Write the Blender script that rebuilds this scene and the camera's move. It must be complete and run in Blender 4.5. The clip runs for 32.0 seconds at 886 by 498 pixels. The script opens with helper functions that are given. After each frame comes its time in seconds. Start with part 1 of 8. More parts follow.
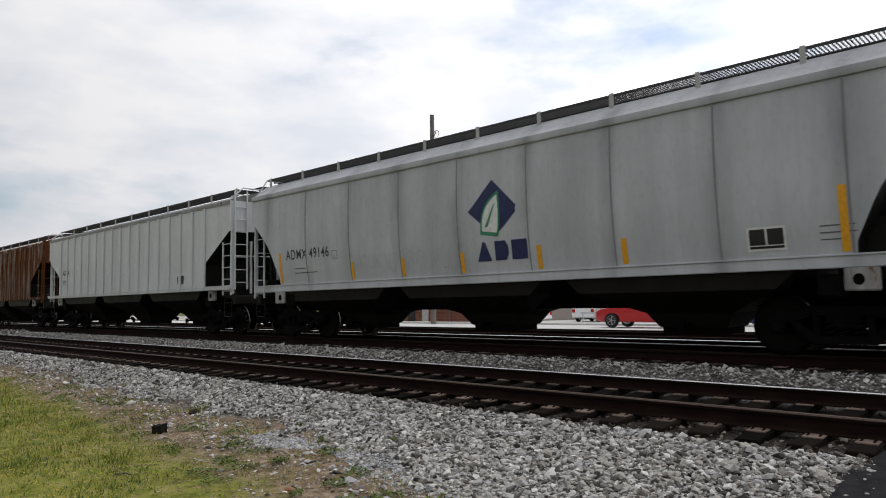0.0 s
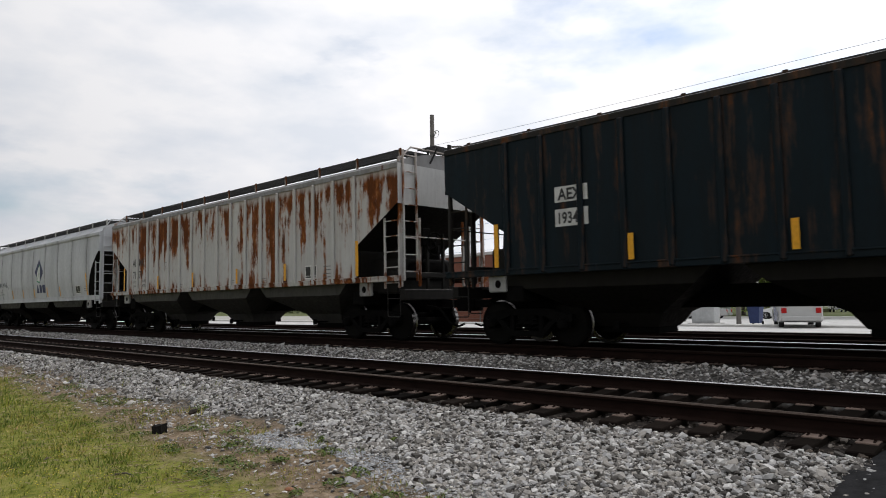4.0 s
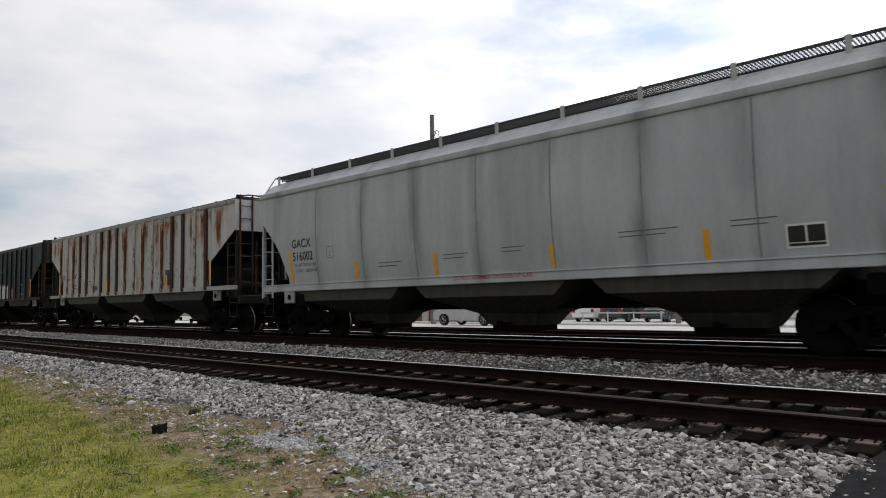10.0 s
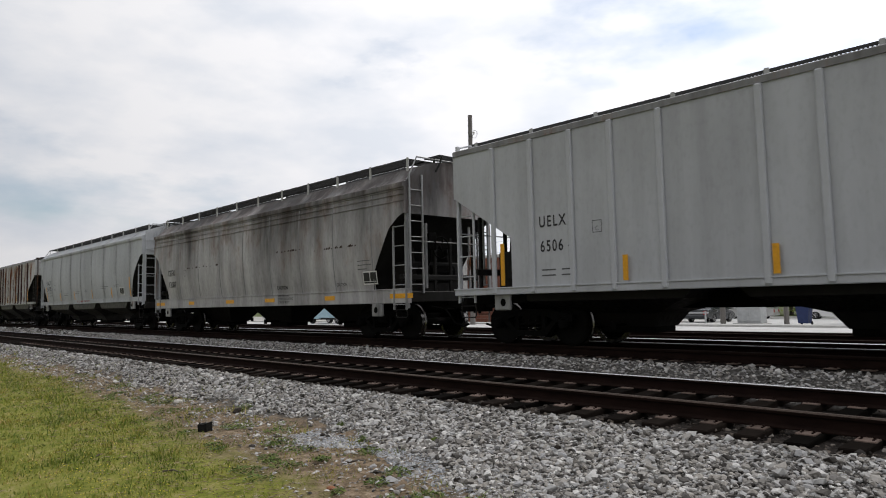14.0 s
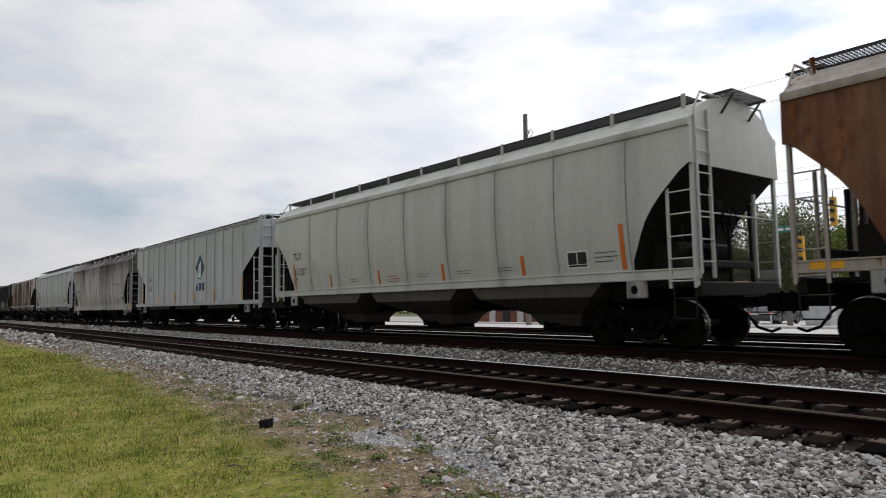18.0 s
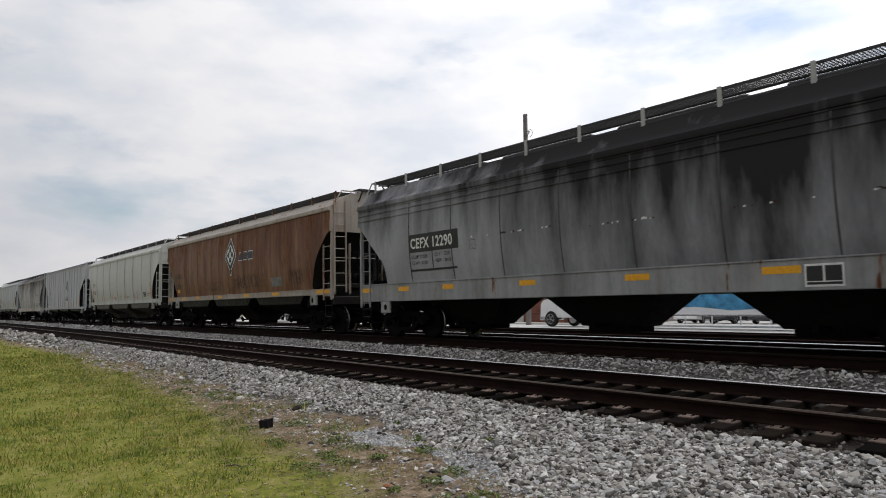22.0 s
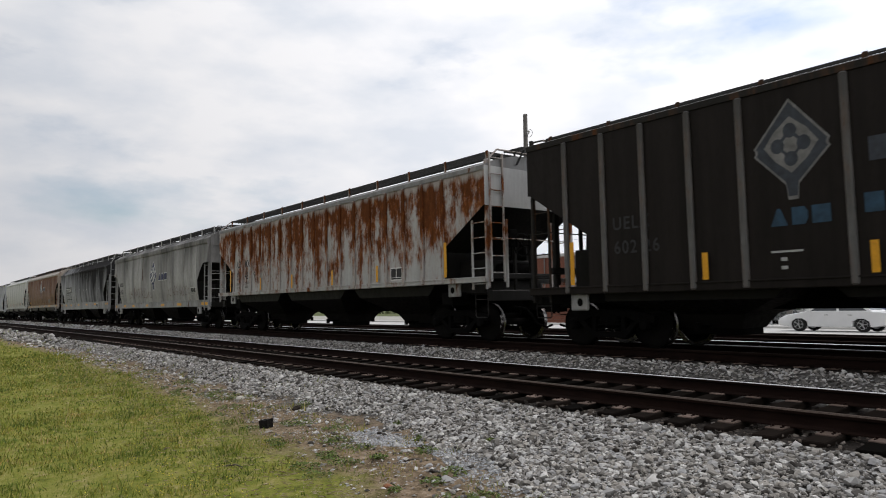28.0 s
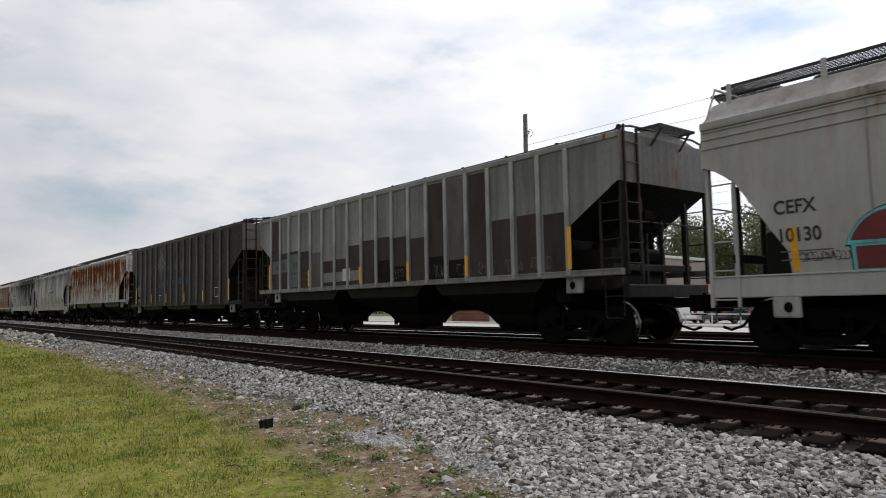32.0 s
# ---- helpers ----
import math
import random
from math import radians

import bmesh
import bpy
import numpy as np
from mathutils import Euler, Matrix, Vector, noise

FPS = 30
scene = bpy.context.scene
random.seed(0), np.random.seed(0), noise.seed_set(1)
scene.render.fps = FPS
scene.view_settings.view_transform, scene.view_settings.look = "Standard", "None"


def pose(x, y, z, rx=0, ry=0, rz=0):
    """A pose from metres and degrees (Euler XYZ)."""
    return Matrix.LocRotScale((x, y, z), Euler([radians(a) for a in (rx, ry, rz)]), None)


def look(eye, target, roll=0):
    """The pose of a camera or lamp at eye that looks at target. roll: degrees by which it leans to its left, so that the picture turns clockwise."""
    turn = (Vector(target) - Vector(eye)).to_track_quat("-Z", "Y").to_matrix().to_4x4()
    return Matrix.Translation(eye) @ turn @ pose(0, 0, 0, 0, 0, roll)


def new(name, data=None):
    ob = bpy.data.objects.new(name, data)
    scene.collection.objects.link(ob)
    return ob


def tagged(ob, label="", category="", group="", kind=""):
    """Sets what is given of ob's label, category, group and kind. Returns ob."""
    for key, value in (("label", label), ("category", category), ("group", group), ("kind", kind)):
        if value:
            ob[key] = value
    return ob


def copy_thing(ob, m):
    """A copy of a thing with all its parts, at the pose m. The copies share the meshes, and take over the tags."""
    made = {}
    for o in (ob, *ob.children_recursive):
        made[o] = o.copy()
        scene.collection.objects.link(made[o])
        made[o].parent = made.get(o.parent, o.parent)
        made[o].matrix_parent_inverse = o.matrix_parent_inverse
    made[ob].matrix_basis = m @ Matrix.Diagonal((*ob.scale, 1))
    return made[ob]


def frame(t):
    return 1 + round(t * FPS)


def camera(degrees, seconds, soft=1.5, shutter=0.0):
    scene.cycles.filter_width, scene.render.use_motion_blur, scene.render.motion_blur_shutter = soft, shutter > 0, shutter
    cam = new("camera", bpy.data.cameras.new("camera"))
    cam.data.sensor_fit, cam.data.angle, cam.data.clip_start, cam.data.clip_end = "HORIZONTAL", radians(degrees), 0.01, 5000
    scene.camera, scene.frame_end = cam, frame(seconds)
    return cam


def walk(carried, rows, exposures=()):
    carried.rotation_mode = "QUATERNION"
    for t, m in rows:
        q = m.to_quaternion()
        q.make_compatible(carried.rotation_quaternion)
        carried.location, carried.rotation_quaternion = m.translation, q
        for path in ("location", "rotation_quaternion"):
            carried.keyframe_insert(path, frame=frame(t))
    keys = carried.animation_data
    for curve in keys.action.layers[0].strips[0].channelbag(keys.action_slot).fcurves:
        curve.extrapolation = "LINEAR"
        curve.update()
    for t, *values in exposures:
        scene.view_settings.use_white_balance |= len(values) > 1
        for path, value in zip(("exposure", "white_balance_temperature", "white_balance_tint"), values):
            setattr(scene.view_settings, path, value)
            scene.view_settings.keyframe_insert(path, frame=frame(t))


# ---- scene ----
# x runs along the rails, y away from the camera, z up from the near rail's head
CLIP = 32.0
EYE = (0.0, 0.0, 1.068)


def aim(yaw, pitch, roll):
    """Camera pose: yaw is measured from the rails' receding direction."""
    y, p = radians(yaw), radians(pitch)
    way = Vector((-math.cos(y) * math.cos(p), math.sin(y) * math.cos(p), math.sin(p)))
    return look(EYE, Vector(EYE) + way * 10, -roll)


cam = camera(65.8, CLIP, soft=1.0, shutter=0.12)
walk(cam, [(0, aim(46.403, 5.044, 0.500)), (6, aim(46.403, 5.044, 0.500)), (13.2, aim(46.403, 5.044, 0.500)),
           (13.5, aim(46.409, 4.952, 0.519)), (14.0, aim(43.137, 5.110, 0.591)), (14.5, aim(39.105, 5.373, 0.523)),
           (14.9, aim(38.505, 5.182, 0.360)), (15.3, aim(38.500, 5.151, 0.349)), (22, aim(38.500, 5.151, 0.349)),
           (32, aim(38.500, 5.151, 0.349))], exposures=[(0, -0.3), (32, -0.3)])

# ---- light: a bright broken overcast with a veiled sun behind the train ----
SUN_AZ, SUN_EL = 25.0, 46.0      # azimuth from +y towards +x, elevation


def make_world():
    w = bpy.data.worlds.new("sky")
    scene.world = w
    w.use_nodes = True
    nt = w.node_tree
    nt.nodes.clear()
    N, L = nt.nodes.new, nt.links.new
    out, bg = N("ShaderNodeOutputWorld"), N("ShaderNodeBackground")
    sky = N("ShaderNodeTexSky")
    sky.sky_type = "NISHITA"
    sky.sun_disc = False
    sky.sun_elevation, sky.sun_rotation = radians(SUN_EL), radians(SUN_AZ)
    dim = N("ShaderNodeMix"); dim.data_type = "RGBA"; dim.blend_type = "MULTIPLY"
    dim.inputs["Factor"].default_value = 1.0
    dim.inputs["B"].default_value = (0.16, 0.15, 0.14, 1)
    tc, mp = N("ShaderNodeTexCoord"), N("ShaderNodeMapping")
    mp.inputs["Scale"].default_value = (1.0, 1.0, 2.6)
    mp.inputs["Location"].default_value = (0.35, 0.1, 0.4)
    n1, n2 = N("ShaderNodeTexNoise"), N("ShaderNodeTexNoise")
    n1.inputs["Scale"].default_value, n1.inputs["Detail"].default_value, n1.inputs["Roughness"].default_value = 2.6, 7.0, 0.52
    n2.inputs["Scale"].default_value, n2.inputs["Detail"].default_value = 5.5, 6.0
    cover = N("ShaderNodeValToRGB")
    cover.color_ramp.elements[0].position, cover.color_ramp.elements[1].position = 0.25, 0.42
    tone = N("ShaderNodeValToRGB")
    tone.color_ramp.elements[0].position, tone.color_ramp.elements[1].position = 0.36, 0.58
    tone.color_ramp.elements[0].color = (0.78, 0.815, 0.885, 1)
    tone.color_ramp.elements[1].color = (0.97, 0.965, 0.99, 1)
    mix = N("ShaderNodeMix"); mix.data_type = "RGBA"
    L(tc.outputs["Generated"], mp.inputs["Vector"])
    L(mp.outputs["Vector"], n1.inputs["Vector"]); L(mp.outputs["Vector"], n2.inputs["Vector"])
    L(n1.outputs["Fac"], cover.inputs["Fac"]); L(n2.outputs["Fac"], tone.inputs["Fac"])
    L(sky.outputs["Color"], dim.inputs["A"])
    L(cover.outputs["Color"], mix.inputs["Factor"])
    L(dim.outputs["Result"], mix.inputs["A"]); L(tone.outputs["Color"], mix.inputs["B"])
    # the overcast is brightest round the veiled sun and dullest opposite it
    dot = N("ShaderNodeVectorMath"); dot.operation = "DOT_PRODUCT"
    az, el = radians(SUN_AZ), radians(SUN_EL)
    dot.inputs[1].default_value = (math.sin(az) * math.cos(el), math.cos(az) * math.cos(el), math.sin(el))
    L(tc.outputs["Generated"], dot.inputs[0])
    glow = N("ShaderNodeMapRange")
    glow.inputs["From Min"].default_value, glow.inputs["From Max"].default_value = -1.0, 1.0
    glow.inputs["To Min"].default_value, glow.inputs["To Max"].default_value = 0.21, 1.74
    L(dot.outputs["Value"], glow.inputs["Value"])
    L(mix.outputs["Result"], bg.inputs["Color"])
    L(glow.outputs["Result"], bg.inputs["Strength"])
    L(bg.outputs["Background"], out.inputs["Surface"])


make_world()
sun = new("sun", bpy.data.lights.new("sun", "SUN"))
sun.data.energy, sun.data.angle, sun.data.color = 1.15, radians(12), (1.0, 0.96, 0.9)
a, e = radians(SUN_AZ), radians(SUN_EL)
sun_from = Vector((math.sin(a) * math.cos(e), math.cos(a) * math.cos(e), math.sin(e)))
sun.matrix_world = look(sun_from * 60, (0, 0, 0))

# ---- materials ----


def node_mat(name):
    m = bpy.data.materials.new(name)
    m.use_nodes = True
    nt = m.node_tree
    return m, nt, nt.nodes["Principled BSDF"]


def noise_node(nt, scale, detail=5.0, rough=0.55, stretch=None, coord="Object", shift=(0, 0, 0)):
    tc, mp, n = nt.nodes.new("ShaderNodeTexCoord"), nt.nodes.new("ShaderNodeMapping"), nt.nodes.new("ShaderNodeTexNoise")
    mp.inputs["Scale"].default_value = stretch or (1, 1, 1)
    mp.inputs["Location"].default_value = shift
    n.inputs["Scale"].default_value, n.inputs["Detail"].default_value, n.inputs["Roughness"].default_value = scale, detail, rough
    nt.links.new(tc.outputs[coord], mp.inputs["Vector"])
    nt.links.new(mp.outputs["Vector"], n.inputs["Vector"])
    return n.outputs["Fac"]


def ramp(nt, fac, stops):
    r = nt.nodes.new("ShaderNodeValToRGB")
    els = r.color_ramp.elements
    while len(els) < len(stops):
        els.new(0.5)
    for el, (p, c) in zip(els, stops):
        el.position = p
        el.color = (*c, 1) if len(c) == 3 else c
    nt.links.new(fac, r.inputs["Fac"])
    return r.outputs["Color"]


def grey(v):
    return (v, v, v)


def blend(nt, fac, a, b, mode="MIX"):
    m = nt.nodes.new("ShaderNodeMix")
    m.data_type, m.blend_type = "RGBA", mode
    for key, v in (("Factor", fac), ("A", a), ("B", b)):
        if isinstance(v, bpy.types.NodeSocket):
            nt.links.new(v, m.inputs[key])
        else:
            m.inputs[key].default_value = v if key == "Factor" else (*v, 1)
    return m.outputs["Result"]


def calc(nt, op, a, b):
    m = nt.nodes.new("ShaderNodeMath")
    m.operation = op
    for i, v in enumerate((a, b)):
        if isinstance(v, bpy.types.NodeSocket):
            nt.links.new(v, m.inputs[i])
        else:
            m.inputs[i].default_value = v
    return m.outputs[0]


def bump(nt, bsdf, fac, strength, distance):
    b = nt.nodes.new("ShaderNodeBump")
    b.inputs["Strength"].default_value, b.inputs["Distance"].default_value = strength, distance
    nt.links.new(fac, b.inputs["Height"])
    nt.links.new(b.outputs["Normal"], bsdf.inputs["Normal"])


def height_ramp(nt, z0, z1):
    """0 at height z0 to 1 at z1, in the thing's own space."""
    tc, sp, mr = nt.nodes.new("ShaderNodeTexCoord"), nt.nodes.new("ShaderNodeSeparateXYZ"), nt.nodes.new("ShaderNodeMapRange")
    nt.links.new(tc.outputs["Object"], sp.inputs[0])
    nt.links.new(sp.outputs["Z"], mr.inputs["Value"])
    mr.inputs["From Min"].default_value, mr.inputs["From Max"].default_value = z0, z1
    return mr.outputs["Result"]


def paint(name, base, rust=0.0, rust_top=False, grime=0.3, grime_col=(0.10, 0.095, 0.085), seed=0.0, rough=0.42, dark_rust=False, band=None, stripe=1.0, soot=0.0, soft=0.03, runny=0.72, aft=0.0, foot=0.0, seams=0.0, ragged=0.10):
    """Weathered car paint: blotches, grime streaks that run down, rust patches and runs. band: (z, colour) repaints below a height."""
    m, nt, b = node_mat(name)
    s = (seed * 3.7, seed * 1.3, seed * 2.1)
    col = blend(nt, noise_node(nt, 0.7, 4, shift=s), tuple(c * 0.86 for c in base), tuple(min(1, c * 1.1) for c in base))
    if band:
        edge = calc(nt, "ADD", height_ramp(nt, band[0] - 0.02, band[0] + 0.02), calc(nt, "MULTIPLY", calc(nt, "SUBTRACT", noise_node(nt, 0.33, 1, stretch=(1, 1, 0.0), shift=s), 0.5), 3.0))
        keep = nt.nodes.new("ShaderNodeClamp")
        nt.links.new(edge, keep.inputs[0])
        col = blend(nt, keep.outputs[0], band[1], col)
    fine = noise_node(nt, 14, 6, stretch=(1, 1, 0.5), shift=s)
    streak = noise_node(nt, 4.5 * stripe, 6, 0.62, stretch=(1, 1, 0.07), shift=s)
    broad = noise_node(nt, 0.9, 5, 0.6, stretch=(1, 1, 0.45), shift=(s[1], s[0], s[2]))
    g = ramp(nt, calc(nt, "ADD", calc(nt, "MULTIPLY", streak, 0.6), calc(nt, "MULTIPLY", broad, 0.4)), [(0.42, grey(0)), (0.66, grey(1))])
    col = blend(nt, calc(nt, "MULTIPLY", g, grime), col, grime_col)
    col = blend(nt, calc(nt, "MULTIPLY", ramp(nt, fine, [(0.5, grey(0)), (0.75, grey(1))]), 0.25 * grime + 0.05), col, grime_col)
    if rust > 0:
        runs = noise_node(nt, 3.6, 7, 0.6, stretch=(1, 1, 0.09), shift=(s[2], s[0] + 5, s[1]))
        spots = noise_node(nt, 1.7, 8, 0.65, stretch=(1, 1, 0.55), shift=(s[1] + 9, s[2], s[0]))
        mixed = calc(nt, "ADD", calc(nt, "MULTIPLY", runs, runny), calc(nt, "MULTIPLY", spots, 1 - runny))
        frays = noise_node(nt, 11.0, 8, 0.75, stretch=(1, 1, 0.35), shift=(s[0] + 3, s[2], s[1]))
        mixed = calc(nt, "ADD", mixed, calc(nt, "MULTIPLY", calc(nt, "SUBTRACT", frays, 0.5), ragged * 1.6))
        if foot:
            low = calc(nt, "MULTIPLY", height_ramp(nt, 2.0, 1.5), foot)
            mixed = calc(nt, "ADD", mixed, low)
        if rust_top:
            mixed = calc(nt, "ADD", mixed, calc(nt, "MULTIPLY", calc(nt, "SUBTRACT", height_ramp(nt, 1.7, 4.1), 0.55), 0.16))
        k = 0.62 - 0.2 * rust
        rm = ramp(nt, mixed, [(k, grey(0)), (k + soft, grey(1))])
        tint = ramp(nt, noise_node(nt, 6.5, 9, 0.78, stretch=(1, 1, 0.4), shift=s),
                    [(0.38, (0.030, 0.011, 0.008)), (0.46, (0.085, 0.023, 0.009)), (0.53, (0.19, 0.052, 0.013)), (0.62, (0.34, 0.14, 0.045))] if not dark_rust else
                    [(0.38, (0.024, 0.013, 0.01)), (0.5, (0.065, 0.025, 0.014)), (0.62, (0.14, 0.062, 0.034))])
        # orange fringe, dark scaled heart
        heart = ramp(nt, mixed, [(k + soft * 0.5, grey(0)), (k + soft + 0.07, grey(1))])
        tint = blend(nt, calc(nt, "MULTIPLY", heart, 0.8), tint, (0.058, 0.017, 0.008))
        if rust_top:
            lip = calc(nt, "ADD", height_ramp(nt, 4.12, 3.8), calc(nt, "MULTIPLY", calc(nt, "SUBTRACT", streak, 0.5), 2.5))
            lip = ramp(nt, lip, [(0.2, grey(0.25)), (0.7, grey(1))])
            rm = calc(nt, "MULTIPLY", rm, lip)
        col = blend(nt, rm, col, tint)
        halo = ramp(nt, mixed, [(k - 0.07, grey(0)), (k + 0.01, grey(1))])
        col = blend(nt, calc(nt, "MULTIPLY", halo, 0.16), col, (0.26, 0.11, 0.04))
    if seams:
        # soft dark runs either side of the weld seams
        tc, sp = nt.nodes.new("ShaderNodeTexCoord"), nt.nodes.new("ShaderNodeSeparateXYZ")
        nt.links.new(tc.outputs["Object"], sp.inputs[0])
        beat = calc(nt, "PINGPONG", calc(nt, "ADD", sp.outputs["X"], 5.80 + 1.845 * 8), 0.9225)
        near = nt.nodes.new("ShaderNodeMapRange")
        nt.links.new(beat, near.inputs["Value"])
        near.inputs["From Min"].default_value, near.inputs["From Max"].default_value = 0.30, 0.0
        cloud = ramp(nt, noise_node(nt, 1.6, 6, 0.6, stretch=(1, 1, 0.25), shift=(s[1] + 4, s[0], s[2])), [(0.35, grey(0)), (0.7, grey(1))])
        col = blend(nt, calc(nt, "MULTIPLY", calc(nt, "MULTIPLY", near.outputs["Result"], cloud), seams), col, (0.05, 0.05, 0.052))
    if soot:
        high = calc(nt, "MULTIPLY", height_ramp(nt, 1.9, 4.4), 0.9)
        if aft:
            # the soot lies thickest towards the +x end
            tc, sp, mr = nt.nodes.new("ShaderNodeTexCoord"), nt.nodes.new("ShaderNodeSeparateXYZ"), nt.nodes.new("ShaderNodeMapRange")
            nt.links.new(tc.outputs["Object"], sp.inputs[0])
            nt.links.new(sp.outputs["X"], mr.inputs["Value"])
            mr.inputs["From Min"].default_value, mr.inputs["From Max"].default_value = -6.0, 3.0
            mr.inputs["To Min"].default_value, mr.inputs["To Max"].default_value = -0.3, aft
            high = calc(nt, "ADD", high, mr.outputs["Result"])
        veil = ramp(nt, calc(nt, "ADD", calc(nt, "MULTIPLY", high, 0.5), calc(nt, "SUBTRACT", calc(nt, "MULTIPLY", noise_node(nt, 0.85, 7, 0.62, stretch=(1, 1, 0.2), shift=(s[2] + 2, s[1], s[0])), 1.3), 0.275)), [(0.38, grey(0)), (0.85, grey(1))])
        col = blend(nt, calc(nt, "MULTIPLY", veil, soot), col, (0.026, 0.025, 0.026))
    nt.links.new(col, b.inputs["Base Color"])
    dull = ramp(nt, fine, [(0.3, grey(rough - 0.1)), (0.7, grey(min(1, rough + 0.2)))])
    if rust > 0:
        dull = blend(nt, rm, dull, grey(0.95))
    cut = calc(nt, "MULTIPLY", veil, soot) if soot else (rm if rust > 0 else None)
    if soot:
        dull = blend(nt, cut, dull, grey(0.9))
    nt.links.new(dull, b.inputs["Roughness"])
    bump(nt, b, noise_node(nt, 1.1, 3, stretch=(1, 1, 0.6), shift=s), 0.25, 0.06)
    gloss = 0.5 if max(base) > 0.15 else (0.2 if max(base) > 0.05 else 0.08)
    if cut is None:
        b.inputs["Specular IOR Level"].default_value = gloss
    else:
        nt.links.new(ramp(nt, cut, [(0.0, grey(gloss)), (1.0, grey(0.05))]), b.inputs["Specular IOR Level"])
    return m


def simple(name, base, rough=0.6, metal=0.0, var=0.25, scale=6.0, bumpy=0.0, spec=0.4, stretch=None):
    m, nt, b = node_mat(name)
    n = noise_node(nt, scale, 6, 0.6, stretch=stretch)
    col = ramp(nt, n, [(0.25, tuple(c * (1 - var) for c in base)), (0.75, tuple(min(1, c * (1 + var)) for c in base))])
    nt.links.new(col, b.inputs["Base Color"])
    b.inputs["Roughness"].default_value, b.inputs["Metallic"].default_value = rough, metal
    b.inputs["Specular IOR Level"].default_value = spec
    if bumpy:
        bump(nt, b, noise_node(nt, scale * 4, 5), bumpy, 0.02)
    return m


def island_mat(name, stops, rough=0.85, spec=0.25, bump_scale=40.0, patchy=0.0):
    """Each loose piece takes its own tone."""
    m, nt, b = node_mat(name)
    g = nt.nodes.new("ShaderNodeNewGeometry")
    col = ramp(nt, g.outputs["Random Per Island"], stops)
    n = noise_node(nt, bump_scale, 4)
    col = blend(nt, calc(nt, "MULTIPLY", n, 0.4), col, (0.09, 0.078, 0.066))
    if patchy:
        wide = ramp(nt, noise_node(nt, patchy, 5, 0.65), [(0.32, (0.42, 0.55, 0.40)), (0.47, (0.85, 0.92, 0.75)), (0.58, (1.10, 1.0, 0.95)), (0.70, (1.45, 1.12, 1.5))])
        col = blend(nt, 1.0, col, wide, "MULTIPLY")
    nt.links.new(col, b.inputs["Base Color"])
    b.inputs["Roughness"].default_value = rough
    b.inputs["Specular IOR Level"].default_value = spec
    return m


def object_mat(name, lo, hi, rough=0.8, scale=9.0, stretch=None, spec=0.3):
    """Each object takes its own tone between lo and hi."""
    m, nt, b = node_mat(name)
    oi = nt.nodes.new("ShaderNodeObjectInfo")
    col = ramp(nt, oi.outputs["Random"], [(0.0, lo), (1.0, hi)])
    n = noise_node(nt, scale, 6, 0.65, stretch=stretch)
    col = blend(nt, ramp(nt, n, [(0.35, grey(0)), (0.75, grey(0.7))]), col, tuple(c * 0.35 for c in lo))
    nt.links.new(col, b.inputs["Base Color"])
    b.inputs["Roughness"].default_value = rough
    b.inputs["Specular IOR Level"].default_value = spec
    bump(nt, b, n, 0.4, 0.01)
    return m


# oily black, taken darker so the shade under the cars sits in the colour
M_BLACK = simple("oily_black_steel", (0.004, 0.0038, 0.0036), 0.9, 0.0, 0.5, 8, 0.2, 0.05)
# worn wheels, with the undercarriage's shade in the colour too
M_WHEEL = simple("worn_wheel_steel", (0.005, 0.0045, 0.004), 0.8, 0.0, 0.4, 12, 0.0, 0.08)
M_TREAD = simple("polished_tread_steel", (0.16, 0.155, 0.15), 0.25, 1.0, 0.15, 20)
M_RAIL = simple("rusty_rail_side", (0.012, 0.0065, 0.005), 0.9, 0.0, 0.5, 10, 0.25, 0.06, (0.25, 1, 1))
M_HEAD = simple("worn_rail_head", (0.72, 0.71, 0.70), 0.2, 1.0, 0.12, 3.0, 0.0, 0.5, (0.1, 2, 1))
M_HEAD_DULL = simple("dull_rail_head", (0.09, 0.065, 0.05), 0.6, 0.5, 0.3, 3.0, 0.0, 0.5, (0.1, 2, 1))
M_HEAD_WORN = simple("half_worn_rail_head", (0.25, 0.24, 0.23), 0.35, 1.0, 0.3, 3.0, 0.0, 0.5, (0.1, 2, 1))
# rusty head; on the train's near rail its darkness is painted shade
M_HEAD_DARK = simple("rusted_rail_head", (0.022, 0.015, 0.012), 0.85, 0.0, 0.3, 3.0, 0.0, 0.08, (0.1, 2, 1))
M_TIE = object_mat("creosoted_tie", (0.006, 0.005, 0.004), (0.028, 0.021, 0.017), 0.95, 6.0, (0.5, 0.2, 1), 0.04)
M_PLATE = object_mat("rusty_tie_plate", (0.10, 0.07, 0.055), (0.26, 0.19, 0.155), 0.85, 14.0)
M_STONE = island_mat("ballast_stone", [(0.0, (0.02, 0.018, 0.016)), (0.12, (0.09, 0.084, 0.078)), (0.30, (0.27, 0.256, 0.236)), (0.52, (0.41, 0.382, 0.342)), (0.70, (0.39, 0.388, 0.388)), (0.86, (0.56, 0.545, 0.52)), (1.0, (0.74, 0.72, 0.69))])
M_OILSTONE = island_mat("oily_ballast_stone", [(0.0, (0.012, 0.010, 0.009)), (0.5, (0.05, 0.04, 0.033)), (0.85, (0.13, 0.105, 0.085)), (1.0, (0.28, 0.25, 0.22))])
M_GRASS = island_mat("grass_blade", [(0.0, (0.09, 0.135, 0.014)), (0.3, (0.185, 0.235, 0.024)), (0.6, (0.28, 0.31, 0.036)), (0.84, (0.37, 0.33, 0.07)), (1.0, (0.52, 0.44, 0.22))], 0.7, patchy=1.7)
M_YELLOW = simple("yellow_reflective_tape", (0.66, 0.31, 0.01), 0.45, 0, 0.2, 20)
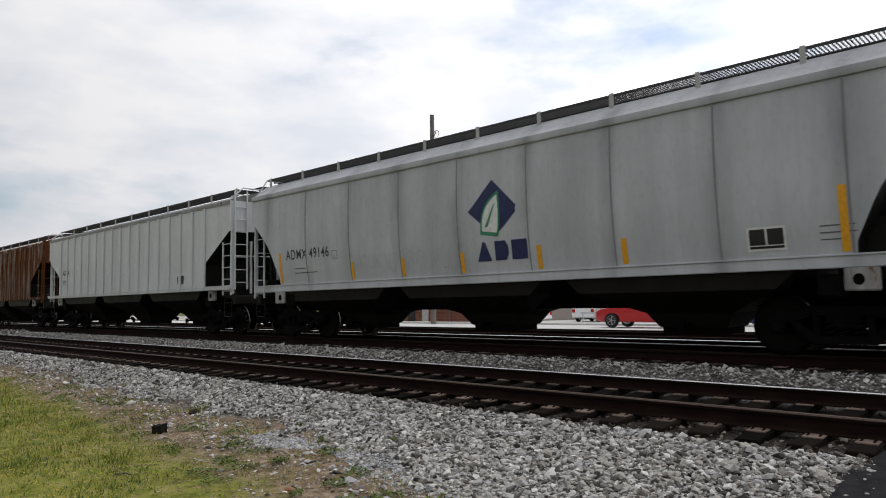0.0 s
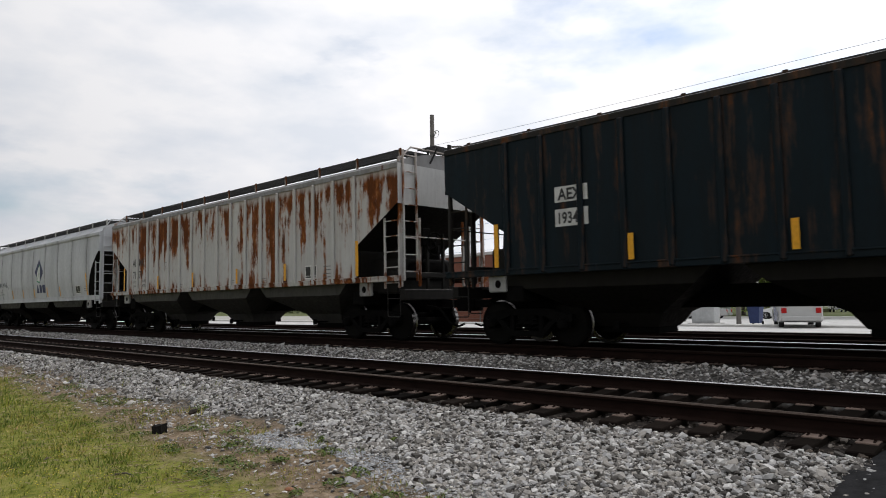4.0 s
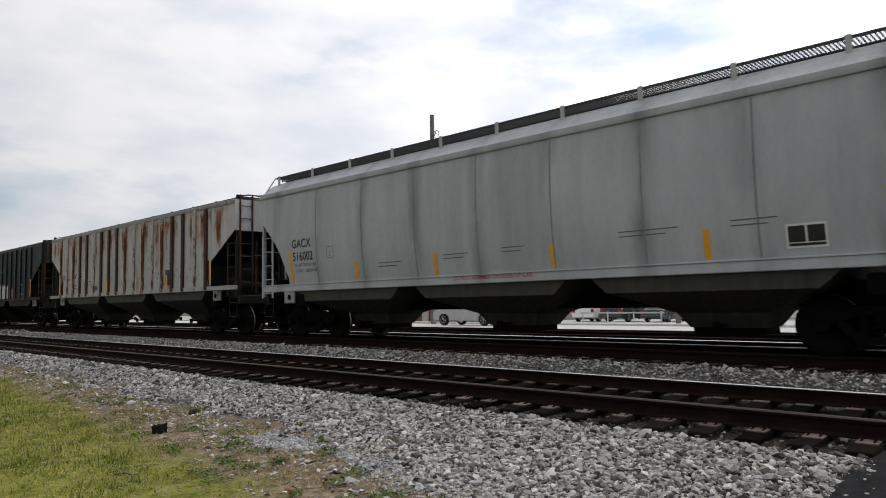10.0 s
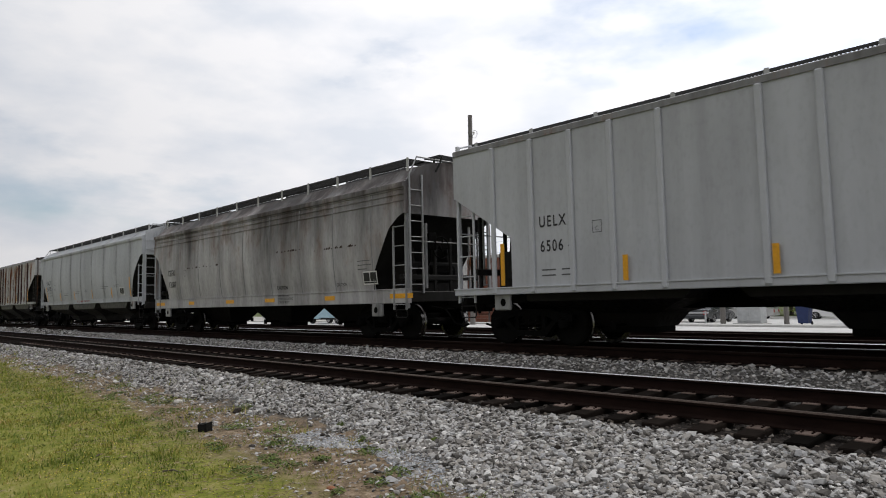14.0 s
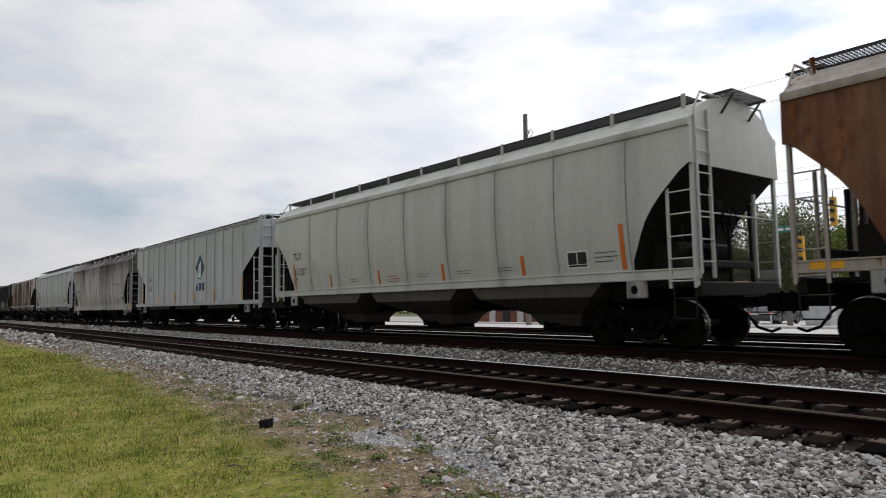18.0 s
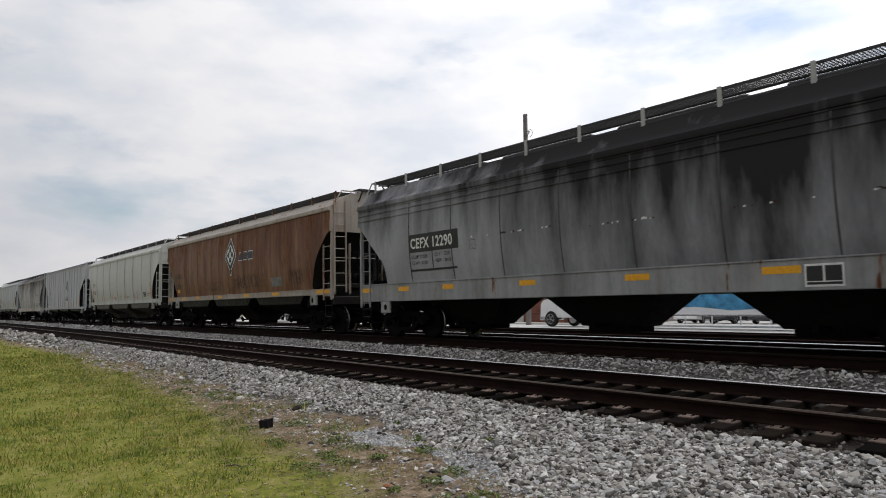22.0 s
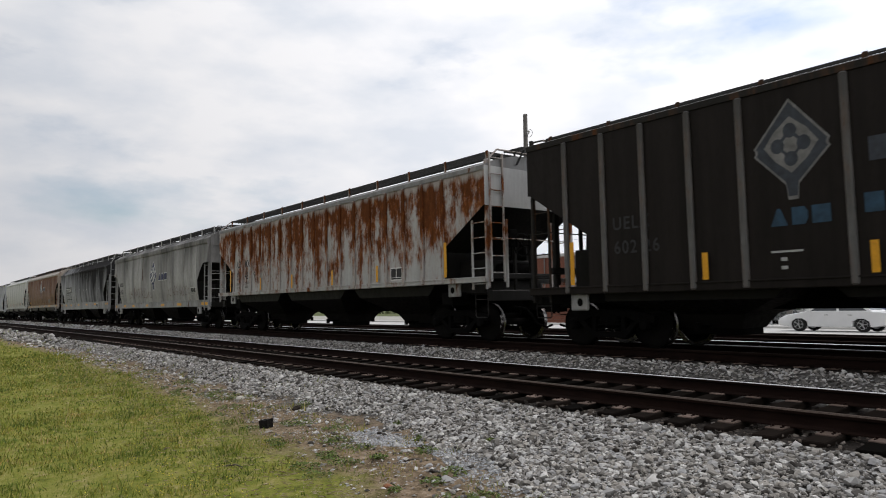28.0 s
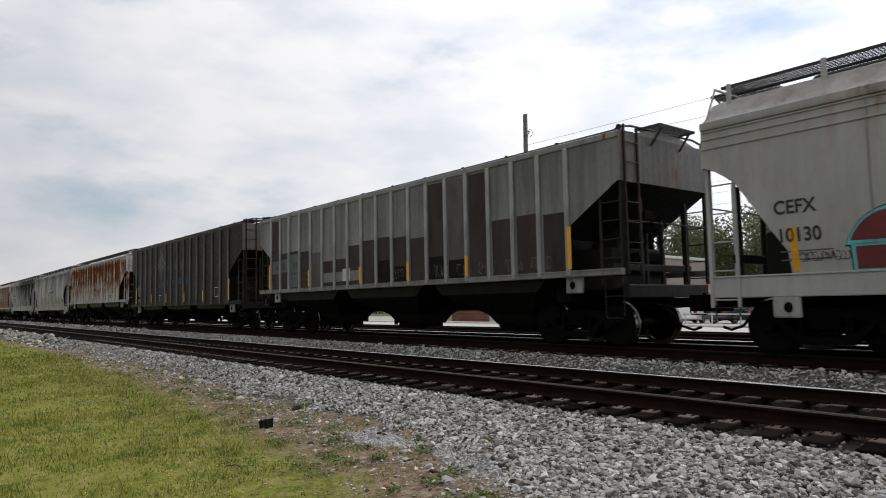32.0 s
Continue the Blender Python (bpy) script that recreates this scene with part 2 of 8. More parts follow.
M_ORANGE = simple("orange_reflective_tape", (0.50, 0.12, 0.012), 0.45, 0, 0.2, 20)
M_TEXT = simple("black_stencil_paint", (0.02, 0.02, 0.022), 0.6, 0, 0.3, 9)
M_GRATE = simple("sooty_galvanised_grating", (0.035, 0.035, 0.036), 0.7, 0.2, 0.3, 9)


# ---- mesh helpers ----
class Shape:
    """Collects vertices and faces for one mesh."""

    def __init__(self):
        self.v, self.f, self.mi = [], [], []

    def add(self, verts, faces, mi=0):
        n = len(self.v)
        self.v += [tuple(p) for p in verts]
        self.f += [tuple(i + n for i in f) for f in faces]
        self.mi += [mi] * len(faces)
        return self

    def box(self, x0, y0, z0, x1, y1, z1, c=0.0, mi=0):
        """A box, its edges chamfered by c."""
        if x1 < x0: x0, x1 = x1, x0
        if y1 < y0: y0, y1 = y1, y0
        if z1 < z0: z0, z1 = z1, z0
        c = min(c, (x1 - x0) * 0.45, (y1 - y0) * 0.45, (z1 - z0) * 0.45)
        if c <= 0:
            p = [(x, y, z) for z in (z0, z1) for y in (y0, y1) for x in (x0, x1)]
            return self.add(p, [(0, 2, 3, 1), (4, 5, 7, 6), (0, 1, 5, 4), (2, 6, 7, 3), (0, 4, 6, 2), (1, 3, 7, 5)], mi)
        # rings of an octagon-sided prism with chamfered ends
        def ring(z, k):
            a, b, cc, d = x0 + k, x1 - k, y0 + k, y1 - k
            return [(a + c, cc, z), (b - c, cc, z), (b, cc + c, z), (b, d - c, z), (b - c, d, z), (a + c, d, z), (a, d - c, z), (a, cc + c, z)]
        r = ring(z0, c * 0.7) + ring(z0 + c, 0) + ring(z1 - c, 0) + ring(z1, c * 0.7)
        f = [tuple(range(7, -1, -1)), tuple(range(24, 32))]
        for k in range(3):
            f += [(k * 8 + i, k * 8 + (i + 1) % 8, k * 8 + 8 + (i + 1) % 8, k * 8 + 8 + i) for i in range(8)]
        return self.add(r, f, mi)

    def beam(self, a, b, w, h=None, mi=0):
        """A square bar from a to b."""
        a, b = Vector(a), Vector(b)
        h = h or w
        d = (b - a).normalized()
        up = Vector((0, 0, 1)) if abs(d.z) < 0.9 else Vector((0, 1, 0))
        s = d.cross(up).normalized() * w / 2
        u = s.cross(d).normalized() * h / 2
        p = [q + i * s + j * u for q in (a, b) for i, j in ((-1, -1), (1, -1), (1, 1), (-1, 1))]
        return self.add(p, [(0, 1, 2, 3), (7, 6, 5, 4), (0, 4, 5, 1), (1, 5, 6, 2), (2, 6, 7, 3), (3, 7, 4, 0)], mi)

    def tube(self, pts, r, n=6, mi=0, closed=False):
        """A round bar through the points."""
        pts = [Vector(p) for p in pts]
        rings = []
        for i, p in enumerate(pts):
            d = (pts[min(i + 1, len(pts) - 1)] - pts[max(i - 1, 0)]) if not closed else (pts[(i + 1) % len(pts)] - pts[i - 1])
            d.normalize()
            up = Vector((0, 0, 1)) if abs(d.z) < 0.9 else Vector((1, 0, 0))
            s = d.cross(up).normalized()
            u = s.cross(d)
            rr = r[i] if isinstance(r, (list, tuple)) else r
            rings.append([p + (s * math.cos(k * math.tau / n) + u * math.sin(k * math.tau / n)) * rr for k in range(n)])
        v = [q for ring in rings for q in ring]
        f = []
        m = len(pts)
        for i in range(m if closed else m - 1):
            j = (i + 1) % m
            f += [(i * n + k, i * n + (k + 1) % n, j * n + (k + 1) % n, j * n + k) for k in range(n)]
        if not closed:
            f += [tuple(range(n - 1, -1, -1)), tuple(range((m - 1) * n, m * n))]
        return self.add(v, f, mi)

    def lathe(self, profile, n=24, axis="y", at=(0, 0, 0), mi=0, caps=True):
        """Turns (radius, offset) pairs round an axis through at."""
        v, f = [], []
        for r, o in profile:
            for k in range(n):
                c, s = r * math.cos(k * math.tau / n), r * math.sin(k * math.tau / n)
                p = (c, o, s) if axis == "y" else ((o, c, s) if axis == "x" else (c, s, o))
                v.append((p[0] + at[0], p[1] + at[1], p[2] + at[2]))
        m = len(profile)
        for i in range(m - 1):
            f += [(i * n + k, (i + 1) * n + k, (i + 1) * n + (k + 1) % n, i * n + (k + 1) % n) for k in range(n)]
        if caps:
            f += [tuple(range(n)), tuple(range(m * n - 1, (m - 1) * n - 1, -1))]
        return self.add(v, f, mi)

    def prism(self, poly, y0, y1, axis="y", mi=0):
        """Extrudes a polygon of (a, z) pairs along an axis."""
        n = len(poly)
        mk = (lambda a, z, y: (a, y, z)) if axis == "y" else ((lambda a, z, y: (y, a, z)) if axis == "x" else (lambda a, z, y: (a, z, y)))
        v = [mk(a, z, y0) for a, z in poly] + [mk(a, z, y1) for a, z in poly]
        f = [tuple(range(n)), tuple(range(2 * n - 1, n - 1, -1))] + [(i, i + n, (i + 1) % n + n, (i + 1) % n) for i in range(n)]
        return self.add(v, f, mi)

    def mesh(self, name, *mats, smooth=False):
        me = bpy.data.meshes.new(name)
        me.from_pydata(self.v, [], self.f)
        for m in mats:
            me.materials.append(m)
        if any(self.mi):
            me.polygons.foreach_set("material_index", self.mi)
        bm = bmesh.new()
        bm.from_mesh(me)
        bmesh.ops.recalc_face_normals(bm, faces=bm.faces)
        bm.to_mesh(me)
        bm.free()
        if smooth:
            me.polygons.foreach_set("use_smooth", [True] * len(me.polygons))
            me.set_sharp_from_angle(angle=radians(35))
        me.update()
        return me


def part(name, me, parent, label="", at=None):
    ob = new(name, me)
    ob.parent = parent
    if at is not None:
        ob.matrix_basis = at if isinstance(at, Matrix) else Matrix.Translation(at)
    if label:
        tagged(ob, label)
    return ob


def piece(name, verts, faces, mat, parent, label=""):
    return part(name, Shape().add(verts, faces).mesh(name, mat), parent, label)


# ---- ground ----
KNOTS = [(6.75, -0.262), (6.95, -0.273), (7.3, -0.278), (9.3, -0.218), (9.7, -0.142), (10.0, -0.131), (10.35, 0.022), (10.8, 0.109), (14.2, 0.142), (22.2, 0.131), (23.4, -0.055), (26, -0.109), (43, -0.109), (90, 0.000), (4000, 0.000)]
KY, KZ = [k[0] for k in KNOTS], [k[1] for k in KNOTS]


EDGE_X, EDGE_K = -1.50, 0.0     # where the crossing's asphalt begins


def verge(x):
    """Where the mown grass ends."""
    return float(np.interp(x, [-98.4, -45.75, -28.79, -15.04, -11.13, -8.21, -5.34, -1.43], [4.8, 5.0, 5.5, 4.7, 4.35, 4.0, 3.45, 3.1]))


def toe(x):
    """Where the ballast begins."""
    return float(np.interp(x, [-98.25, -52.59, -38.59, -25.67, -18.75, -12.47, -9.41, -7.45, -6.04, -5.19, -4.6, -1.16], [5.6, 5.6, 6.2, 6.3, 6.13, 5.75, 5.65, 5.5, 5.05, 4.8, 4.8, 4.6]))


def ground_z(x, y):
    if y >= 6.75:
        return float(np.interp(y, KY, KZ))
    t = toe(x)
    return float(np.interp(y, [-60, 1.0, t - 1.2, t, 6.75], [-0.872, -0.807, -0.698, -0.621, -0.262]))


def hill(x, y):
    """Small unevenness of the near ground."""
    if 0 < y < 6.8:
        f = min(1, (6.8 - y) / 1.5)
        return f * (0.05 * noise.noise((x * 0.5, y * 0.5, 0)) + 0.03 * noise.noise((x * 1.7, y * 1.7, 3)))
    return 0.0


def make_ground():
    m, nt, b = node_mat("ground_surface")
    tc, sp = nt.nodes.new("ShaderNodeTexCoord"), nt.nodes.new("ShaderNodeSeparateXYZ")
    nt.links.new(tc.outputs["Object"], sp.inputs[0])
    wob = calc(nt, "ADD", calc(nt, "MULTIPLY", calc(nt, "SUBTRACT", noise_node(nt, 0.55, 6, 0.6), 0.5), 1.6), calc(nt, "MULTIPLY", calc(nt, "SUBTRACT", noise_node(nt, 3.0, 6, 0.7), 0.5), 1.2))
    def zone(name):
        at = nt.nodes.new("ShaderNodeAttribute")
        at.attribute_name = name
        return calc(nt, "ADD", at.outputs["Fac"], wob)
    def step(v, a0, a1):
        mr = nt.nodes.new("ShaderNodeMapRange")
        nt.links.new(v, mr.inputs["Value"])
        mr.inputs["From Min"].default_value, mr.inputs["From Max"].default_value = a0, a1
        return mr.outputs["Result"]
    grass = ramp(nt, noise_node(nt, 4.5, 9, 0.78), [(0.32, (0.07, 0.08, 0.016)), (0.47, (0.16, 0.175, 0.028)), (0.58, (0.23, 0.215, 0.06)), (0.70, (0.34, 0.27, 0.15))])
    dirt = ramp(nt, noise_node(nt, 5.0, 10, 0.8), [(0.32, (0.04, 0.03, 0.02)), (0.44, (0.13, 0.095, 0.06)), (0.56, (0.25, 0.185, 0.125)), (0.72, (0.40, 0.33, 0.25))])
    stone = ramp(nt, noise_node(nt, 16.0, 6, 0.7), [(0.3, (0.02, 0.018, 0.016)), (0.5, (0.08, 0.076, 0.07)), (0.7, (0.22, 0.21, 0.20))])
    lot = ramp(nt, noise_node(nt, 0.8, 8, 0.65), [(0.3, (0.30, 0.29, 0.26)), (0.7, (0.42, 0.41, 0.38))])
    far = ramp(nt, noise_node(nt, 0.05, 6), [(0.4, (0.07, 0.09, 0.03)), (0.6, (0.12, 0.13, 0.06))])
    c = blend(nt, step(zone("verge"), -0.25, 0.35), grass, dirt)
    c = blend(nt, step(zone("toe"), -0.15, 0.25), c, stone)
    # oil stain on the near track bed
    oil_shade = ramp(nt, noise_node(nt, 9.0, 6, 0.7), [(0.35, (0.012, 0.010, 0.009)), (0.6, (0.04, 0.033, 0.028)), (0.75, (0.10, 0.085, 0.07))])
    bed = calc(nt, "MULTIPLY", step(calc(nt, "ADD", sp.outputs["Y"], calc(nt, "MULTIPLY", wob, 0.12)), 6.85, 6.95), step(calc(nt, "ADD", sp.outputs["Y"], calc(nt, "MULTIPLY", wob, 0.12)), 9.35, 9.2))
    # same tone from the train's track on: its shade put into the ground
    bed2 = calc(nt, "MULTIPLY", step(sp.outputs["Y"], 10.7, 10.9), step(sp.outputs["Y"], 23.0, 22.5))
    c = blend(nt, calc(nt, "MAXIMUM", bed, bed2), c, oil_shade)
    c = blend(nt, step(sp.outputs["Y"], 26.0, 26.3), c, lot)
    c = blend(nt, step(sp.outputs["Y"], 79.0, 80.0), c, far)
    nt.links.new(c, b.inputs["Base Color"])
    b.inputs["Roughness"].default_value = 0.95
    b.inputs["Specular IOR Level"].default_value = 0.1
    bump(nt, b, noise_node(nt, 22, 6, 0.7), 0.6, 0.03)
    xs = sorted(set([-4000, -1500, -700, -400, -250, -180, -140] + [round(-120 + i * 2.0, 3) for i in range(41)] + [round(-40 + i * 0.4, 3) for i in range(117)] + [10, 20, 40, 80, 200, 700, 3000]))
    ys = sorted(set([-60, -20, -6, -2, 0] + [round(0.4 + i * 0.3, 3) for i in range(21)] + [6.6, 6.75, 6.95, 8.3, 9.7, 10.0, 10.35, 10.8, 12.3, 14.2, 16, 20, 22.2, 23.4, 26, 30, 43, 60, 90, 150, 400, 1200, 4000]))
    pts = [(x, yy) for yy in ys for x in xs]
    v = [(x, yy, ground_z(x, yy) + (hill(x, yy) if -60 < x < 10 else 0)) for x, yy in pts]
    n = len(xs)
    f = [(j * n + i, j * n + i + 1, (j + 1) * n + i + 1, (j + 1) * n + i) for j in range(len(ys) - 1) for i in range(n - 1)]
    me = Shape().add(v, f).mesh("ground", m)
    for name, edge in (("verge", verge), ("toe", toe)):
        me.attributes.new(name, "FLOAT", "POINT").data.foreach_set("value", [yy - edge(x) for x, yy in pts])
    me.polygons.foreach_set("use_smooth", [True] * len(me.polygons))
    tagged(new("ground", me), "mown grass verge, bare dirt and grey railway ballast", "ground", kind="structure")


make_ground()


def scatter(name, base_v, base_f, pos, scale, rot, mat, label, category, parent=None):
    """One mesh of many turned copies of a small form. pos (n,3), scale (n,3), rot (n,3,3)."""
    bv, n = np.array(base_v, float), len(pos)
    bv = bv if bv.ndim == 3 else bv[None]
    k = bv.shape[1]
    v = np.einsum("nij,nkj->nki", rot, bv * scale[:, None, :]) + pos[:, None, :]
    me = bpy.data.meshes.new(name)
    fl = np.array(base_f)
    faces = (fl[None] + (np.arange(n) * k)[:, None, None]).reshape(-1, fl.shape[1])
    me.from_pydata(v.reshape(-1, 3).tolist(), [], faces.tolist())
    me.materials.append(mat)
    ob = new(name, me)
    if parent:
        ob.parent = parent
        ob["kind"] = "stuff"
        return ob
    return tagged(ob, label, category, kind="stuff")


def turns(rng, n, tilt=math.pi):
    """Random turns: full about z, up to tilt about x and y."""
    az, ax, ay = rng.uniform(0, math.tau, n), rng.uniform(-tilt, tilt, n), rng.uniform(-tilt, tilt, n)
    c, s = np.cos, np.sin
    Z, O, I = np.zeros(n), np.ones(n), None
    rz = np.stack([c(az), -s(az), Z, s(az), c(az), Z, Z, Z, O], 1).reshape(n, 3, 3)
    rx = np.stack([O, Z, Z, Z, c(ax), -s(ax), Z, s(ax), c(ax)], 1).reshape(n, 3, 3)
    ry = np.stack([c(ay), Z, s(ay), Z, O, Z, -s(ay), Z, c(ay)], 1).reshape(n, 3, 3)
    return rz @ rx @ ry


def stones():
    rng = np.random.default_rng(5)
    # crushed stones: icosahedra knocked about
    bm = bmesh.new()
    bmesh.ops.create_icosphere(bm, subdivisions=1, radius=1)
    ball = np.array([v.co[:] for v in bm.verts])
    tri = [[v.index for v in f.verts] for f in bm.faces]
    bm.free()
    rocks = [(ball * (1 + rng.uniform(-0.3, 0.3, (len(ball), 1))) + rng.uniform(-0.2, 0.2, ball.shape), tri) for _ in range(9)]
    def field(n, x0, x1, y0, y1, size, keep, sink, name, label, mat=None):
        x, y = rng.uniform(x0, x1, n), rng.uniform(y0, y1, n)
        ok = np.array([keep(a, b) for a, b in zip(x, y)])
        x, y = x[ok], y[ok]
        k = len(x)
        s = rng.lognormal(math.log(size), 0.33, k)
        z = np.array([ground_z(a, b) + hill(a, b) for a, b in zip(x, y)]) + rng.uniform(-0.3, 1.0, k) * s * sink
        sc = np.stack([s * rng.uniform(0.9, 1.6, k), s * rng.uniform(0.75, 1.2, k), s * rng.uniform(0.5, 0.85, k)], 1)
        forms = np.stack([r[0] for r in rocks])[rng.integers(0, len(rocks), k)]
        scatter(name, forms, rocks[0][1], np.stack([x, y, z], 1), sc, turns(rng, k, 0.6), mat or M_STONE, label, "gravel")
    def shoulder(x, y):
        edge = toe(x) + 0.55 * noise.noise((x * 0.6, y * 0.6, 8)) + 0.35 * noise.noise((x * 2.1, y * 2.1, 2))
        if y > 6.85 + 0.12 * noise.noise((x * 1.5, 0, 4)) or x > EDGE_X + 0.08 + EDGE_K * y + 0.25 * noise.noise((y * 2, x, 1)):
            return False
        return y > edge or (y > edge - 0.9 and rng.random() < 0.05)
    def between(x, y):
        return y > 7.65 or rng.random() < 0.6
    near, far = "grey crushed-stone ballast heaped beside the rails", "grey crushed-stone ballast between the tracks"
    field(74000, -13, 0, 4.0, 7.0, 0.0185, shoulder, 1.0, "ballast_stones", near)
    field(46000, -38, -13, 4.9, 7.0, 0.023, shoulder, 1.0, "ballast_stones", near)
    field(8000, -100, -38, 4.2, 7.1, 0.055, shoulder, 1.0, "ballast_stones", near)
    field(27000, -34, 3, 6.85, 9.4, 0.019, between, 0.9, "ballast_stones", "dark oily ballast between the rails", M_OILSTONE)
    field(25000, -40, 4, 9.3, 10.95, 0.019, lambda x, y: True, 0.9, "ballast_stones", far)
    field(6000, -110, -40, 9.5, 11.0, 0.045, lambda x, y: True, 0.9, "ballast_stones", far)


def grass():
    rng = np.random.default_rng(9)
    bv = [(-0.5, 0, 0), (0.5, 0, 0), (0.25, 0.12, 0.6), (-0.25, 0.12, 0.6), (0, 0.45, 1.0)]
    def edge(x, y):
        return verge(x) - 0.15 + 0.6 * noise.noise((x * 0.5, y * 0.5, 5)) + 0.45 * noise.noise((x * 1.9, y * 1.9, 5))
    pts = []
    for n, x0, x1, y0 in ((84000, -14, -2.0, 0.5), (60000, -34, -14, 0.5), (24000, -85, -34, 0.2)):
        x, y = rng.uniform(x0, x1, n), rng.uniform(y0, 6.6, n)
        for a, b in zip(x, y):
            e = edge(a, b)
            if noise.noise((a * 0.8, b * 0.9, 12)) + 0.5 * noise.noise((a * 2.6, b * 2.6, 2)) > 0.12 and rng.random() < 0.68:
                continue
            if b < e or (b < e + 2.0 and noise.noise((a * 1.3, b * 1.3, 1)) > 0.02 and rng.random() < 0.42):
                pts.append((a, b))
    p = np.array(pts)
    k = len(p)
    z = np.array([ground_z(a, b) + hill(a, b) for a, b in p]) - 0.005
    dist = np.hypot(p[:, 0], p[:, 1])
    clump = np.array([max(0.0, noise.noise((a * 1.4, b * 1.4, 31)) + 0.5 * noise.noise((a * 4.5, b * 4.5, 7))) for a, b in p])
    w = 0.004 + 0.0010 * dist
    h = rng.lognormal(math.log(0.022), 0.5, k) * (1 + 0.02 * dist) * (1 + 2.2 * clump)
    sc = np.stack([w, h, h], 1)
    bf = [[0, 1, 2], [0, 2, 3], [3, 2, 4]]
    scatter("grass", bv, bf, np.column_stack([p, z]), sc, turns(rng, k, 0.5), M_GRASS, "short yellow-green mown grass beside the track", "grass")


stones()
grass()


# ---- tracks ----
def rail_mesh(x0, x1, head):
    """Rail profile run along x, head top at z = 0."""
    prof = [(-0.076, -0.186), (0.076, -0.186), (0.076, -0.172), (0.02, -0.152), (0.009, -0.135), (0.009, -0.06), (0.034, -0.042), (0.036, -0.012), (0.028, -0.001), (-0.028, -0.001), (-0.036, -0.012), (-0.034, -0.042), (-0.009, -0.06), (-0.009, -0.135), (-0.02, -0.152), (-0.076, -0.172)]
    s = Shape().prism(prof, x0, x1, axis="x")
    # the crowned running surface
    crown = [(-0.0365, -0.016), (-0.034, -0.009), (-0.029, -0.0035), (-0.018, 0.001), (0.0, 0.0025), (0.018, 0.001), (0.029, -0.0035), (0.034, -0.009)]
    s.add([(x, y, z + 0.001) for x in (x0, x1) for y, z in crown], [(i, i + 8, i + 9, i + 1) for i in range(7)], 1)
    return s.mesh("rail", M_RAIL, head, smooth=True)


def tie_mesh(seed):
    r = random.Random(seed)
    s = Shape()
    s.box(-0.115, -1.3 + r.uniform(-0.04, 0.04), -0.36, 0.115, 1.3 + r.uniform(-0.04, 0.04), -0.19, 0.012)
    return s.mesh("tie", M_TIE)


def plate_mesh():
    s = Shape()
    s.box(-0.095, -0.19, -0.192, 0.095, 0.19, -0.176, 0.004)
    for x in (-0.055, 0.055):
        for y in (-0.13, -0.088, 0.088, 0.13):
            s.box(x - 0.011, y - 0.011, -0.178, x + 0.011, y + 0.011, -0.15 if abs(y) < 0.1 else -0.166, 0.003, 1)
    return s.mesh("tie_plate", M_PLATE, M_RAIL)


TIES, PLATE = [tie_mesh(i) for i in range(4)], plate_mesh()


def railway_track(y_near, z_near, z_far, x0, x1, plates, heads, label, near_tie=0.508):
    root = tagged(new("railway_track"), label, "railway track", "parallel railway tracks", kind="structure")
    cy, cz = y_near + 0.7535, (z_near + z_far) / 2
    lean = math.degrees(math.atan2(z_far - z_near, 1.507))
    root.matrix_basis = pose(0, cy, cz, lean, 0, 0)
    part("rail", rail_mesh(-340, 330, heads[0]), root, at=(0, -0.7535, 0))
    part("rail", rail_mesh(-340, 330, heads[1]), root, at=(0, 0.7535, 0))
    rng = random.Random(int(y_near * 10))
    x = x1
    while x > x0:
        j = rng.uniform(-0.03, 0.03)
        t = part("tie", TIES[rng.randrange(4)], root, at=pose(x + j, rng.uniform(-0.03, 0.03), 0, 0, 0, rng.uniform(-1.2, 1.2)))
        if x > plates:
            for s in (-1, 1):
                part("tie_plate", PLATE, root, at=pose(x + j, s * 0.80, 0, 0, 0, rng.uniform(-3, 3)))
        x -= near_tie
    s = Shape()
    while x > -200:
        s.box(x - 0.115, -1.3, -0.36, x + 0.115, 1.3, -0.19)
        x -= near_tie
    rest = part("ties", s.mesh("ties", M_TIE), root)
    rest["kind"] = "stuff"
    return root


railway_track(7.55, 0.0, 0.089, -72, 4.5, -36, (M_HEAD_DULL, M_HEAD), "rusty empty railway track with wooden ties in grey ballast")
# near head coloured dark for the train's shadow on it
railway_track(11.6, 0.316, 0.342, -45, 4.5, -16, (M_HEAD_DARK, M_HEAD_WORN), "railway track in grey ballast under the freight train")
railway_track(15.5, 0.316, 0.316, -40, 4.5, 6, (M_HEAD, M_HEAD_DARK), "railway track with shiny rails behind the freight train")
railway_track(19.8, 0.316, 0.316, -40, 4.5, 6, (M_HEAD_DARK, M_HEAD_DARK), "dull rusty railway track beside the road")


# ---- the freight train ----
TRACK_Y, TRACK_Z, TRACK_LEAN = 12.3535, 0.329, 0.95


def gone(t):
    """Metres that the train has run by t seconds."""
    return 7.190 * t + 0.01500 * t * t


HALF = 8.55     # half body length over the end sills
TRUCK = 6.85    # truck centre from the car's centre


